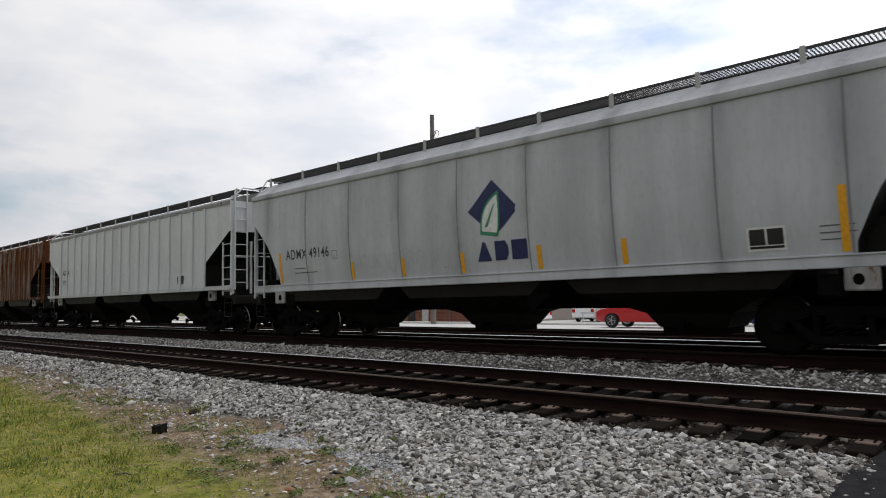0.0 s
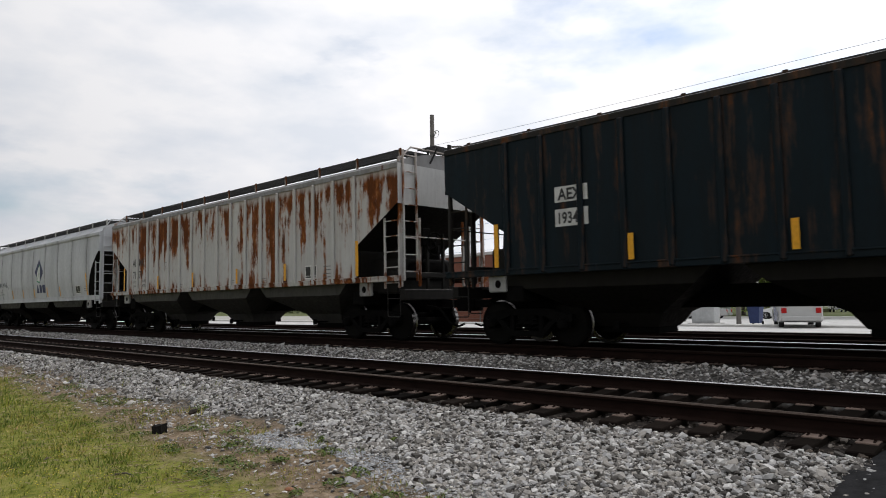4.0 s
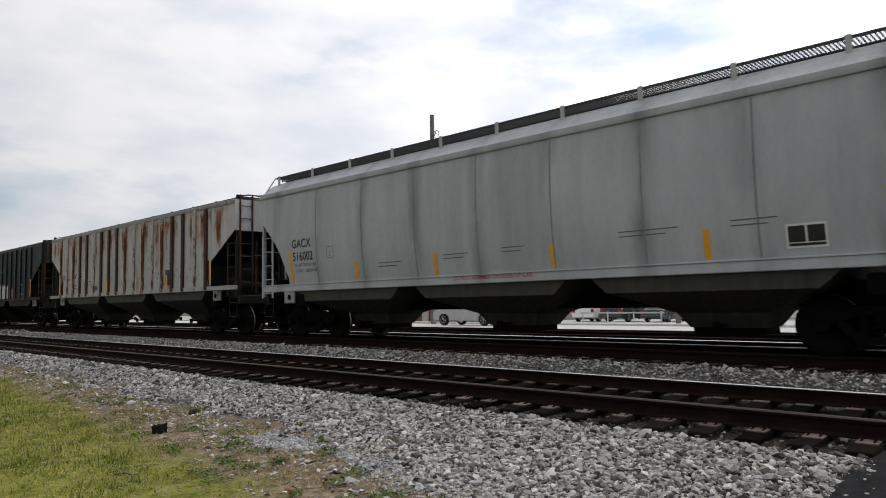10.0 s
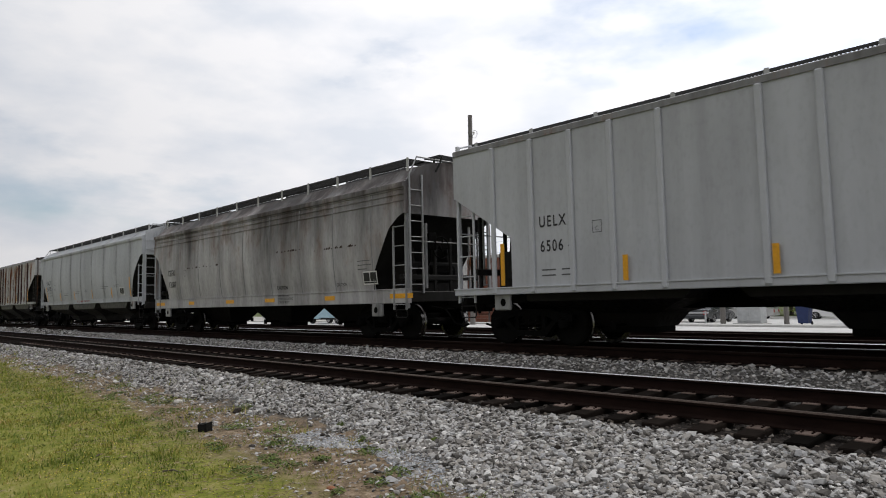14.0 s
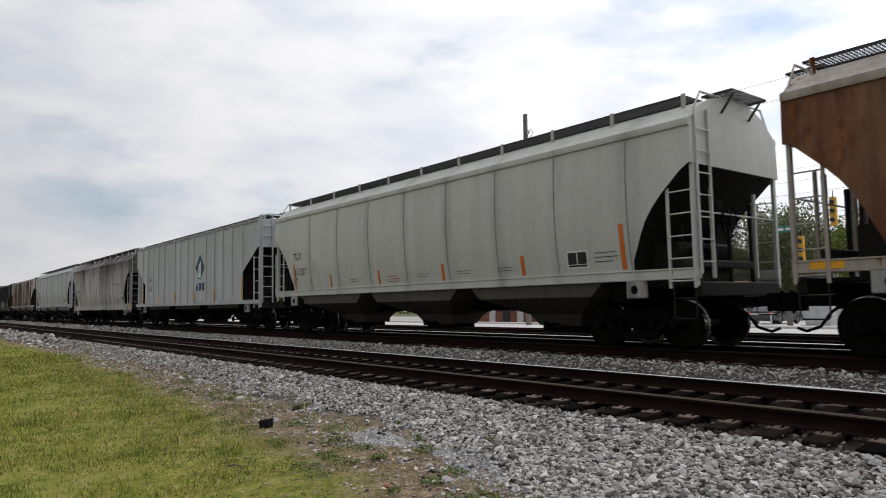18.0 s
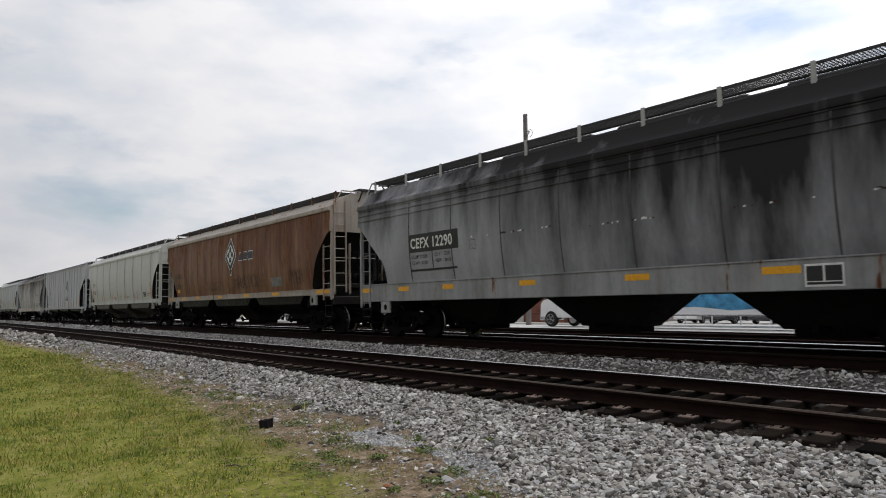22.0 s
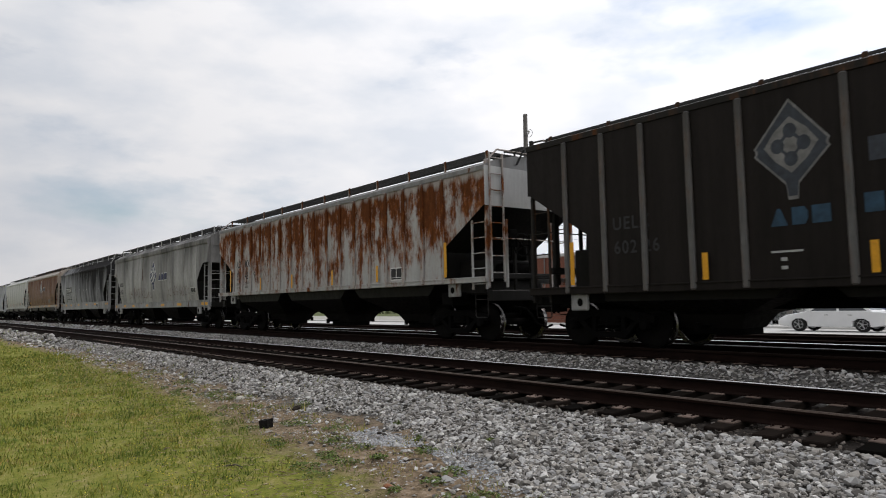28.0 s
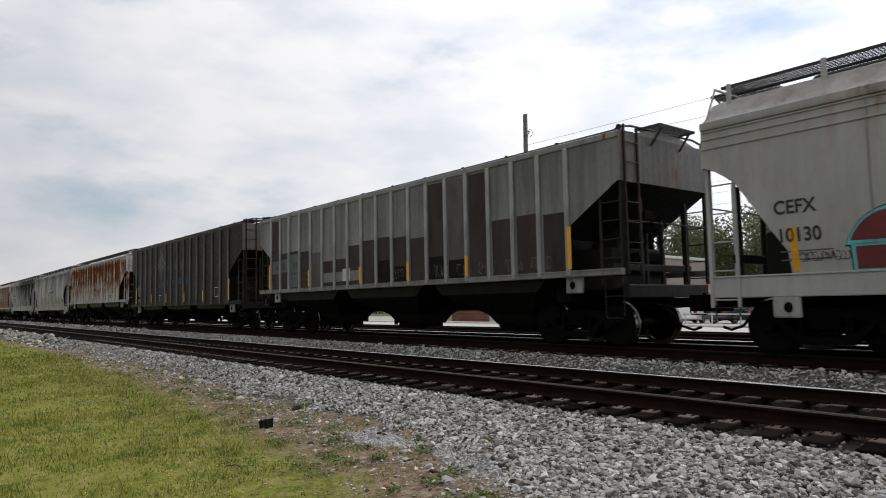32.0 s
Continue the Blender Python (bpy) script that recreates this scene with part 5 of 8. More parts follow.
def diamond_emblem(car, st, x, z, w, h, dark, pale, proud=0.006):
    """A dark drop-tailed diamond with a pale rim and a pale inner diamond holding five dark discs."""
    def drop(k):
        a, b = w / 2 * k, h / 2 * k
        return ([(x, z + b)] + bez((x + a * 0.93, z + b * 0.10), (x + a * 0.93, z - b * 0.06), -0.5, 4) + [(x + a * 0.16, z - b * 0.70), (x + a * 0.12, z - b * 1.0), (x - a * 0.12, z - b * 1.0), (x - a * 0.16, z - b * 0.70)]
                + bez((x - a * 0.93, z - b * 0.06), (x - a * 0.93, z + b * 0.10), -0.5, 4))
    side_patch(drop(1.0), st, pale, car, "emblem_rim", "pale emblem rim", proud)
    side_patch(drop(0.93), st, dark, car, "emblem", "dark diamond emblem", proud + 0.003)
    c = z + h * 0.04
    iw, ih = w * 0.33, h * 0.28
    side_patch([(x, c + ih), (x + iw * 0.6, c + ih * 0.52), (x + iw, c), (x + iw * 0.6, c - ih * 0.52), (x, c - ih), (x - iw * 0.6, c - ih * 0.52), (x - iw, c), (x - iw * 0.6, c + ih * 0.52)], st, pale, car, "emblem_field", "pale inner diamond", proud + 0.006)
    dots = ((0, 0.155), (0.16, 0), (0, -0.155), (-0.16, 0))
    for dx, dz in dots:
        side_patch(ring_poly(x + dx * w, c + dz * h * 0.9, w * 0.085), st, dark, car, "emblem_disc", "", proud + 0.009)
    stroke([(x + dx * w, c + dz * h * 0.9) for dx, dz in dots + dots[:1]], w * 0.045, st, dark, car, "emblem_link", proud + 0.008)


def stroke(pts, width, st, mat, car, name="graffiti", proud=0.006):
    """A painted line of even width through (x, z) points."""
    s = Shape()
    n = len(pts)
    v = []
    for i in range(n):
        (x0, z0), (x1, z1) = pts[max(i - 1, 0)], pts[min(i + 1, n - 1)]
        d = math.hypot(x1 - x0, z1 - z0) or 1
        ox, oz = -(z1 - z0) / d * width / 2, (x1 - x0) / d * width / 2
        v += [(pts[i][0] + g * ox, -st.half_width(pts[i][1] + g * oz) - proud - 0.0004 * i, pts[i][1] + g * oz) for g in (1, -1)]
    s.add(v, [(2 * i, 2 * i + 1, 2 * i + 3, 2 * i + 2) for i in range(n - 1)])
    return part(name, s.mesh(name, mat), car)


def scrawl(x0, x1, z, h, seed, st, mat, car, width=0.03, loops=6, proud=0.006):
    """A spray-can tag: one crooked, unreadable stroke figure after another."""
    r = random.Random(seed)
    loops, width = int(loops * 2.2), width * 0.62
    step = (x1 - x0) / loops
    for i in range(loops):
        cx = x0 + step * (i + 0.5)
        k = r.choice((0, 0, 1, 2))
        if k == 0:
            a0 = r.uniform(0, 6)
            pts = [(cx + step * 0.8 * math.cos(a0 + q * 0.7), z + h * (0.5 + 0.45 * math.sin(a0 + q * 0.7))) for q in range(r.randrange(5, 10))]
        elif k == 1:
            pts = [(cx + step * r.uniform(-0.6, 0.6), z + h * r.uniform(0, 1)) for q in range(4)]
        else:
            pts = bez((cx - step * 0.5, z + h * r.uniform(0, 0.3)), (cx + step * 0.1, z + h), r.uniform(-0.4, 0.4), 5) + bez((cx + step * 0.1, z + h), (cx + step * 0.6, z + h * r.uniform(0, 0.4)), r.uniform(-0.4, 0.4), 5)
        stroke(pts, width * r.uniform(0.7, 1.2), st, mat, car, proud=proud)


def placard(car, st, x, z, w=0.5, h=0.27, proud=0.006, framed=True):
    if framed:
        side_patch(rect(x - 0.03, z - 0.03, w + 0.06, h + 0.06), st, M_WHITEP, car, "data_placard", "white-edged data panel", proud)
    side_patch(rect(x, z + 0.05, w * 0.47, h - 0.05), st, M_PLACARD, car, "data_panel", "", proud + 0.004)
    side_patch(rect(x + w * 0.53, z + 0.05, w * 0.47, h - 0.05), st, M_PLACARD, car, "data_panel", "", proud + 0.004)
    side_patch(rect(x, z, w, 0.035), st, M_PLACARD, car, "data_panel", "", proud + 0.004)


def plate_mark(car, st, x, z, letter="C", s=0.2, mat=None):
    """A small square outline with one letter in it."""
    mat = mat or M_PRINT
    for q in (rect(x, z, s, 0.012), rect(x, z + s, s, 0.012), rect(x, z, 0.012, s), rect(x + s, z, 0.012, s + 0.012)):
        side_patch(q, st, mat, car, "plate_mark", "", 0.006)
    side_text(letter, s * 0.4, x + s * 0.32, z + s * 0.16, st, mat, car, proud=0.006)


def two_lines(car, st, a, b, x, za, zb, h, proud=0.006, mat=None, spread=1.0, bold=0.004, narrow=1.0):
    side_text(a, h, x, za, st, mat or M_TEXT, car, "reporting_mark", bold, spread, proud, narrow)
    side_text(b, h, x + 0.02, zb, st, mat or M_TEXT, car, "reporting_mark", bold, spread, proud, narrow)


def dimension_print(car, st, x, z):
    bars(x, z + 0.22, (0.42, 0.46, 0.30, 0.38), 0.035, 0.085, st, M_PRINT, car)


def mark_cars():
    c = CARS
    # white ribbed car and rusty leader
    two_lines(c[1], RIBBED, "ADMX", "7163", -6.6, 2.25, 1.85, 0.2)
    placard(c[1], RIBBED, 5.0, 1.55)
    # pale grey car
    st, k = ROUND, c[2]
    side_text("ADMX 49146", 0.24, -6.78, 1.99, st, M_TEXT, k, "reporting_mark", 0.004, 1.12, narrow=0.92)
    plate_mark(k, st, -4.7, 1.9)
    bars(-6.4, 1.74, (0.5, 1.0), 0.04, 0.11, st, M_PRINT, k)
    leaf_emblem(k, st, 0.72, 2.58, 1.32, 1.08)
    word_blocks(k, st, 0.25, 1.60, 1.36, 0.36, M_NAVY)
    placard(k, st, 5.76, 1.5)
    bars(6.75, 1.74, (0.46, 0.48, 0.3), 0.035, 0.09, st, M_PRINT, k)
    for i, (x0, x1) in enumerate(((-3.7, -2.3), (-1.9, -0.4))):
        scrawl(x0, x1, 1.5, 0.45, 40 + i, st, M_BOXLINE2, k, 0.02, 4)
    # rust-streaked car
    st, k = RIBBED, c[3]
    for a, b, x in (("AD", "71", -6.46), ("MX", "76", -5.91)):
        two_lines(k, st, a, b, x, 2.28, 1.86, 0.25, narrow=0.82)
    plate_mark(k, st, -3.75, 2.05, "C", 0.24)
    placard(k, st, 4.87, 1.5, 0.46)
    for word, x, z in (("LD LMT", -6.46, 1.70), ("LT WT", -6.40, 1.56), ("221500", -5.66, 1.72), ("64500", -5.62, 1.57)):
        side_text(word, 0.085, x, z, st, M_PRINT, k, "lettering", 0.002, 1.05)
    dimension_print(k, st, 5.66, 1.52)
    for x in (-2.75, 0.7, 2.55):
        bars(x, 1.55, (0.4, 0.4, 0.3), 0.03, 0.06, st, M_FADED, k)
    # sooty dark car
    st, k = RIBBED, c[4]
    side_patch(rect(-5.70, 2.52, 0.72, 0.27), st, M_TAGW, k, "number_patch", "white painted patch", 0.006)
    side_patch(rect(-5.70, 2.10, 0.72, 0.30), st, M_TAGW, k, "number_patch", "white painted patch", 0.006)
    side_text("AEX", 0.19, -5.62, 2.56, st, M_TEXT, k, "reporting_mark", 0.008, proud=0.012)
    side_text("19345", 0.19, -5.66, 2.15, st, M_TEXT, k, "reporting_mark", 0.006, proud=0.012, narrow=0.86)
    side_text("WEST", 0.2, 1.38, 2.72, st, M_FADED, k, "lettering", 0.008, proud=0.006)
    for i, (x0, x1) in enumerate(((-0.33, 1.22), (1.42, 2.92))):
        n = 16
        top = [(x0 + (x1 - x0) * j / n, 1.98 + 0.16 * abs(math.sin(j * 0.8 + i))) for j in range(n + 1)]
        low = [(x0 + (x1 - x0) * j / n, 1.40 + 0.05 * abs(math.sin(j * 1.1))) for j in range(n, -1, -1)]
        side_patch(top + low, st, M_TAGW, k, "graffiti", "bubble letters in white spray paint", 0.012)
        for q in range(3):
            xx = x0 + (x1 - x0) * (q + 0.5) / 3
            stroke(ring_poly(xx, 1.78, 0.16, 10) + [(xx - 0.1, 1.5), (xx + 0.15, 1.46)], 0.022, st, M_FADED, k, proud=0.018)
    for q in (rect(5.03, 1.58, 0.5, 0.03), rect(5.03, 2.05, 0.5, 0.03), rect(5.03, 1.58, 0.03, 0.5), rect(5.5, 1.58, 0.03, 0.5)):
        side_patch(q, st, M_BOXLINE, k, "box_outline", "", 0.006)
    scrawl(6.45, 6.85, 1.75, 0.12, 44, st, M_FADED, k, 0.015, 4)
    scrawl(5.8, 6.1, 1.8, 0.1, 45, st, M_FADED, k, 0.015, 3)
    # cream rust-patched car
    k = c[5]
    for x, z, w, h, s in ((-6.94, 2.01, 0.46, 0.26, "AB"), (-6.22, 1.99, 0.3, 0.26, "X"), (-5.52, 2.02, 0.64, 0.28, "147"), (-4.74, 2.04, 0.66, 0.28, "42")):
        side_patch(rect(x, z, w, h), st, M_TAGW, k, "number_patch", "white painted patch", 0.006)
        side_text(s, 0.2, x + 0.05, z + 0.04, st, M_TEXT, k, "reporting_mark", 0.012, proud=0.012, narrow=0.95)
    bars(-5.45, 1.78, (0.42, 0.4), 0.05, 0.12, st, M_PRINT, k)
    bars(-3.7, 1.9, (0.3,), 0.05, 0.12, st, M_PRINT, k)
    side_patch(rect(-2.95, 1.55, 0.34, 0.16), st, M_PRINT, k, "routing_panel", "dark routing panel", 0.01)
    side_patch(rect(3.75, 1.55, 0.45, 0.5), st, M_PLACARD, k, "data_panel", "black panel", 0.01)
    side_patch(rect(6.6, 1.6, 0.36, 0.6), st, M_PLACARD, k, "data_panel", "black panel", 0.01)
    rc = random.Random(55)
    for i in range(170):
        x, z, w = rc.uniform(-4.4, 6.3), 1.5 + abs(rc.gauss(0, 0.42)), rc.uniform(0.012, 0.05)
        h = w * rc.uniform(0.8, 3.0)
        side_patch([(x, z), (x + w, z + h * 0.25), (x + w * 1.2, z + h), (x + w * 0.2, z + h * 0.75)], st, M_RUSTCHIP, k, "paint_chip", "", 0.004)
    # clean grey car
    st, k = ROUND, c[6]
    two_lines(k, st, "GACX", "516002", -7.02, 2.27, 1.95, 0.21, spread=1.05, bold=0.006)
    plate_mark(k, st, -5.45, 1.95, "C", 0.26)
    for word, x, z in (("LD LMT 223700 LBS", -6.95, 1.80), ("LT WT     62300 LBS", -6.93, 1.66)):
        side_text(word, 0.075, x, z, st, M_PRINT, k, "lettering", 0.001, 1.1)
    side_text("DO NOT HAMMER ON SIDES OF CAR", 0.085, -1.05, 1.27, Style("flat", 1.2, 1.42, 3.5, 4, 4), M_REDP, k, "warning_words", 0.002, 1.05, proud=-0.072)
    placard(k, st, 5.78, 1.51)
    dimension_print(k, st, 7.15, 1.5)
    for x, z, w in ((-3.45, 1.72, 0.8), (-1.3, 1.78, 0.75), (0.35, 1.82, 0.6), (3.0, 1.9, 1.1), (4.95, 1.92, 0.7)):
        bars(x, z, (w, w * 0.8), 0.035, 0.075, st, M_PRINT, k)
    # dirty grey car
    st, k = ROUND_DEEP, c[7]
    two_lines(k, st, "CEFX", "13087", -6.78, 2.04, 1.62, 0.21)
    plate_mark(k, st, -5.2, 1.98, "C", 0.2)
    placard(k, st, 6.53, 1.36, 0.55, 0.26)
    bars(6.3, 1.9, (0.55, 0.6, 0.4), 0.04, 0.1, st, M_PRINT, k)
    side_text("CAUTION", 0.1, 1.9, 1.33, st, M_TEXT, k, "warning_words", 0.003)
    side_text("CAUTION", 0.08, 5.2, 1.33, st, M_PRINT, k, "warning_words", 0.002)
    flat = Style("flat", 0.84, 1.26, 3.5, 4, 4)
    for i, s in enumerate(("OPEN HATCHES", "BEFORE UNLOADING", "COMPARTMENT")):
        side_text(s, 0.065, 1.95, 1.13 - i * 0.095, flat, M_PRINT, k, "warning_words", 0.001, proud=-0.07)
    rr = random.Random(3)
    for x0, x1, z0 in ((2.0, 3.35, 2.36), (3.85, 6.3, 2.28), (-5.0, -1.9, 2.22)):
        for i in range(16):
            x, s = rr.uniform(x0, x1), rr.uniform(0.02, 0.07)
            side_patch([(x, z0), (x + s * 1.6, z0 + s * 0.3), (x + s * 1.3, z0 + s), (x + s * 0.2, z0 + s * 0.8)], st, M_RUSTCHIP, k, "paint_chip", "", 0.005)
    # light grey tall car
    st, k = RIBBED_TALL, c[8]
    two_lines(k, st, "UELX", "6506 4", -6.14, 2.20, 1.75, 0.2, spread=1.25, narrow=0.85)
    plate_mark(k, st, -4.85, 2.0, "C", 0.2)
    bars(-6.1, 1.4, (0.35, 0.35), 0.05, 0.1, st, M_PRINT, k)
    bars(-5.6, 1.4, (0.3, 0.3), 0.05, 0.1, st, M_PRINT, k)
    leaf_emblem(k, st, 2.06, 2.58, 1.26, 1.06)
    word_blocks(k, st, 1.5, 1.6, 1.26, 0.32, M_NAVY)
    # off-white car
    st, k = ROUND, c[9]
    two_lines(k, st, "TILX", "311237", -7.08, 2.33, 1.84, 0.21)
    plate_mark(k, st, -5.65, 1.95, "C", 0.22)
    for word, x, z in (("LD LMT", -7.2, 1.68), ("LT WT", -7.18, 1.56)):
        side_text(word, 0.075, x, z, st, M_PRINT, k, "lettering", 0.001, 1.1)
    bars(-1.2, 1.58, (0.5, 0.6, 0.55), 0.035, 0.065, st, M_REDP, k)
    placard(k, st, 5.6, 1.5)
    bars(6.3, 1.72, (0.55, 0.6, 0.45), 0.035, 0.08, st, M_PRINT, k)
    for x in (-3.3, 0.2, 1.9, 3.4):
        bars(x, 1.58, (0.55, 0.5), 0.03, 0.06, st, M_PRINT, k)
    # rust-brown car with the diamond
    k = c[10]
    two_lines(k, st, "ADMX", "54091", -7.05, 2.19, 1.76, 0.19)
    plate_mark(k, st, -4.75, 2.05, "C", 0.22)
    side_patch(rect(-6.98, 1.56, 0.34, 0.14), st, M_YELLOW, k, "reflective_strip", "yellow painted block", 0.008)
    diamond_emblem(k, st, 0.1, 2.80, 1.30, 1.45, M_SLATE, M_WHITEP)
    word_blocks(k, st, 0.95, 2.58, 1.56, 0.32, M_WHITEP)
    word_blocks(k, st, 0.97, 2.61, 1.54, 0.26, M_SLATE, proud=0.012)
    for i, (x0, x1, h) in enumerate(((-3.0, -1.0, 0.35), (0.9, 3.4, 0.5), (0.4, 1.4, 0.4), (5.6, 6.6, 0.5))):
        scrawl(x0, x1, 1.55, h, 60 + i, st, M_TAGK, k, 0.03, 5)
    side_patch(rect(4.0, 1.55, 0.9, 0.3), st, M_FADED, k, "paint_patch", "grey overpainted patch", 0.005)
    # soot-streaked car with the black number board
    st, k = ROUND_MID, c[11]
    side_patch(rect(-5.75, 2.12, 2.12, 0.44), st, M_PLACARD, k, "number_board", "black painted number board", 0.005)
    side_text("CEFX 12290", 0.24, -5.66, 2.22, st, M_WHITEP, k, "reporting_mark", 0.008, 1.08, 0.011, narrow=0.95)
    for word, x, z in (("LD LMT 223900", -5.66, 1.97), ("LT WT   62100", -5.64, 1.82), ("CU FT   5250", -4.62, 1.99), ("NEW    04-96", -4.60, 1.84)):
        side_text(word, 0.085, x, z, st, M_TEXT, k, "lettering", 0.001, 1.0, narrow=0.92)
    side_patch(rect(-4.74, 1.70, 0.035, 0.42), st, M_TEXT, k, "black_line", "", 0.005)
    side_patch(rect(-5.75, 1.66, 2.0, 0.05), st, M_TEXT, k, "black_line", "", 0.005)
    plate_mark(k, st, -3.2, 2.05, "C", 0.2)
    placard(k, Style("flat", 1, 1.36, 3, 4, 4), 4.7, 1.03, 0.52, 0.26, -0.068)
    for x0, x1, z0 in ((-3.2, -0.5, 2.3), (0.5, 2.4, 2.22), (3.2, 6.4, 2.22)):
        for i in range(14):
            x, s = rr.uniform(x0, x1), rr.uniform(0.02, 0.06)
            side_patch([(x, z0), (x + s * 1.6, z0 + s * 0.3), (x + s * 1.3, z0 + s), (x + s * 0.2, z0 + s * 0.8)], st, M_RUSTCHIP if i % 2 else M_WHITEP, k, "paint_chip", "", 0.005)
    # stained grey car with the blue diamond
    st, k = ROUND_LIP, c[12]
    two_lines(k, st, "ADMX", "52253", -7.02, 2.15, 1.74, 0.2, bold=0.006)
    plate_mark(k, st, -4.95, 2.0, "C", 0.24)
    bars(-7.1, 1.58, (0.8, 0.7), 0.05, 0.12, st, M_PRINT, k)
    diamond_emblem(k, st, 0.1, 2.50, 1.30, 1.45, M_NAVY, M_WHITEP)
    word_blocks(k, st, 1.07, 2.22, 1.53, 0.36, M_WHITEP)
    word_blocks(k, st, 1.09, 2.25, 1.51, 0.30, M_NAVY, proud=0.012)
    for i, (x0, x1, h) in enumerate(((-4.8, -3.2, 0.6), (-3.3, -1.4, 0.55), (2.4, 4.1, 0.5), (4.1, 5.9, 0.45), (-1.5, -0.2, 0.35))):
        scrawl(x0, x1, 1.42, h, 70 + i, st, M_TAGR, k, 0.032, 4)
    placard(k, st, 6.2, 1.5, 0.6, 0.25)
    # orange-rusted car
    st, k = RIBBED, c[13]
    for a, b, x in (("AD", "52", -6.62), ("MX", "48", -5.78), ("", "9", -4.95)):
        if a:
            side_text(a, 0.25, x, 2.32, st, M_TEXT, k, "reporting_mark", 0.004, narrow=0.9)
        side_text(b, 0.25, x + 0.02, 1.88, st, M_TEXT, k, "reporting_mark", 0.004, narrow=0.9)
    for word, x, z in (("LD LMT", -6.62, 1.68), ("LT WT", -6.58, 1.54), ("221500", -5.78, 1.70), ("64500", -5.74, 1.56)):
        side_text(word, 0.085, x, z, st, M_PRINT, k, "lettering", 0.002, 1.05)
    plate_mark(k, st, -3.9, 2.2, "C", 0.24)
    placard(k, st, 4.6, 1.5, 0.5)
    # sooty brown tall car
    st, k = RIBBED_TALL, c[14]
    two_lines(k, st, "UELX", "602 26", -6.1, 2.10, 1.68, 0.22, spread=1.2)
    diamond_emblem(k, st, -2.6, 2.97, 1.28, 1.46, M_FADED2, M_FADED)
    word_blocks(k, st, -2.98, 1.88, 0.96, 0.25, M_FADEDB)
    bars(-3.0, 1.5, (0.5,), 0.06, 0.1, st, M_BOXLINE, k)
    bars(-2.85, 1.38, (0.1, 0.1), 0.1, 0.12, st, M_BOXLINE, k)
    for x in (-1.5, -0.45, 0.55):
        side_patch(rect(x, 2.62, 0.36, 0.32), st, M_FADED2, k, "faded_letter_block", "", 0.006)
    for x in (-1.6, -1.05, -0.7, 0.2, 0.55, 0.95, 1.5):
        side_patch(rect(x, 1.95, 0.26, 0.26), st, M_FADEDB, k, "faded_letter_block", "", 0.006)
    for q in (rect(5.3, 1.3, 0.42, 0.03), rect(5.3, 1.66, 0.42, 0.03), rect(5.3, 1.3, 0.03, 0.36), rect(5.7, 1.3, 0.03, 0.39)):
        side_patch(q, st, M_BOXLINE, k, "box_outline", "", 0.006)
    # patched grey car
    st, k = RIBBED, c[15]
    rq = random.Random(15)
    for i in range(len(UNEVEN) - 1):
        a, b = UNEVEN[i] + 0.06, UNEVEN[i + 1] - 0.06
        whole = i in (0, 12, 13, 14)
        top = 3.70 if whole else 2.52 + 0.10 * math.sin(i * 0.9) - (0.25 if i in (5, 6) else 0)
        side_patch(rect(a, 1.40, b - a, top - 1.40), st, M_SOOTY2 if i in (4, 13) else M_SOOTY, k, "paint_patch", "dark brown repainted panel", 0.003)
        if i in (9, 10, 12, 13):
            side_patch(rect(a, 1.40, b - a, 0.42 + 0.2 * rq.random()), st, M_SOOTD, k, "paint_patch", "blackened lower panel", 0.005)
        if i in (5, 6, 7):
            side_patch(rect(a, 1.55, b - a, 0.28), st, M_PALEP, k, "paint_patch", "pale grey repainted patch", 0.005)
    side_patch(rect(-7.43, 1.95, 0.62, 0.42), st, M_BLUEPATCH, k, "paint_patch", "grey-blue number patch", 0.006)
    side_patch(rect(-6.66, 1.98, 0.58, 0.42), st, M_BLUEPATCH, k, "paint_patch", "grey-blue number patch", 0.006)
    side_patch(rect(-5.94, 1.47, 0.68, 1.05), st, M_BLUEPATCH, k, "paint_patch", "grey-blue number patch", 0.006)
    for s, x in (("A", -7.07), ("EX", -6.60), ("11", -5.60), ("543", -5.09)):
        side_text(s, 0.2, x, 2.07, st, M_TEXT, k, "reporting_mark", 0.008, 1.05, 0.011)
    side_text("LD LMT", 0.09, -5.82, 1.86, st, M_TEXT, k, "lettering", 0.002, 1.05, 0.011)
    side_text("LT WT", 0.09, -5.80, 1.68, st, M_TEXT, k, "lettering", 0.002, 1.05, 0.011)
    bars(-5.0, 1.86, (0.5, 0.4), 0.1, 0.18, st, M_TEXT, k)
    side_patch(rect(-2.2, 1.55, 0.45, 0.35), st, M_TAGW, k, "paint_patch", "cream painted patch", 0.006)
    for x in (0.5, 2.5, 3.4, 4.3, 5.2, 6.0):
        scrawl(x, x + 0.6, 1.48, 0.28, int(x * 10), st, M_FADED, k, 0.015, 3)
    # brown-stained car
    st, k = ROUND_DEEP, c[16]
    two_lines(k, st, "CEFX", "10130", -7.1, 2.05, 1.65, 0.19, bold=0.006)
    bars(-7.05, 1.5, (0.8, 0.75), 0.04, 0.12, st, M_PRINT, k)
    for grow, mat, out in ((0.075, M_TAGK, 0.006), (0.055, M_TAGT, 0.009), (0.0, M_TAGP, 0.012)):
        side_patch([(px, pz) for px, pz in bez((-6.02 - grow, 1.60 - grow), (-5.35, 1.98 + grow), 0.32, 7) + bez((-5.35, 1.98 + grow), (-4.55 + grow, 1.92 + grow), 0.05, 4)[1:] + [(-4.5 + grow, 1.58 - grow)]], st, mat, k, "graffiti", "maroon letter edged in teal" if grow == 0 else "", out)
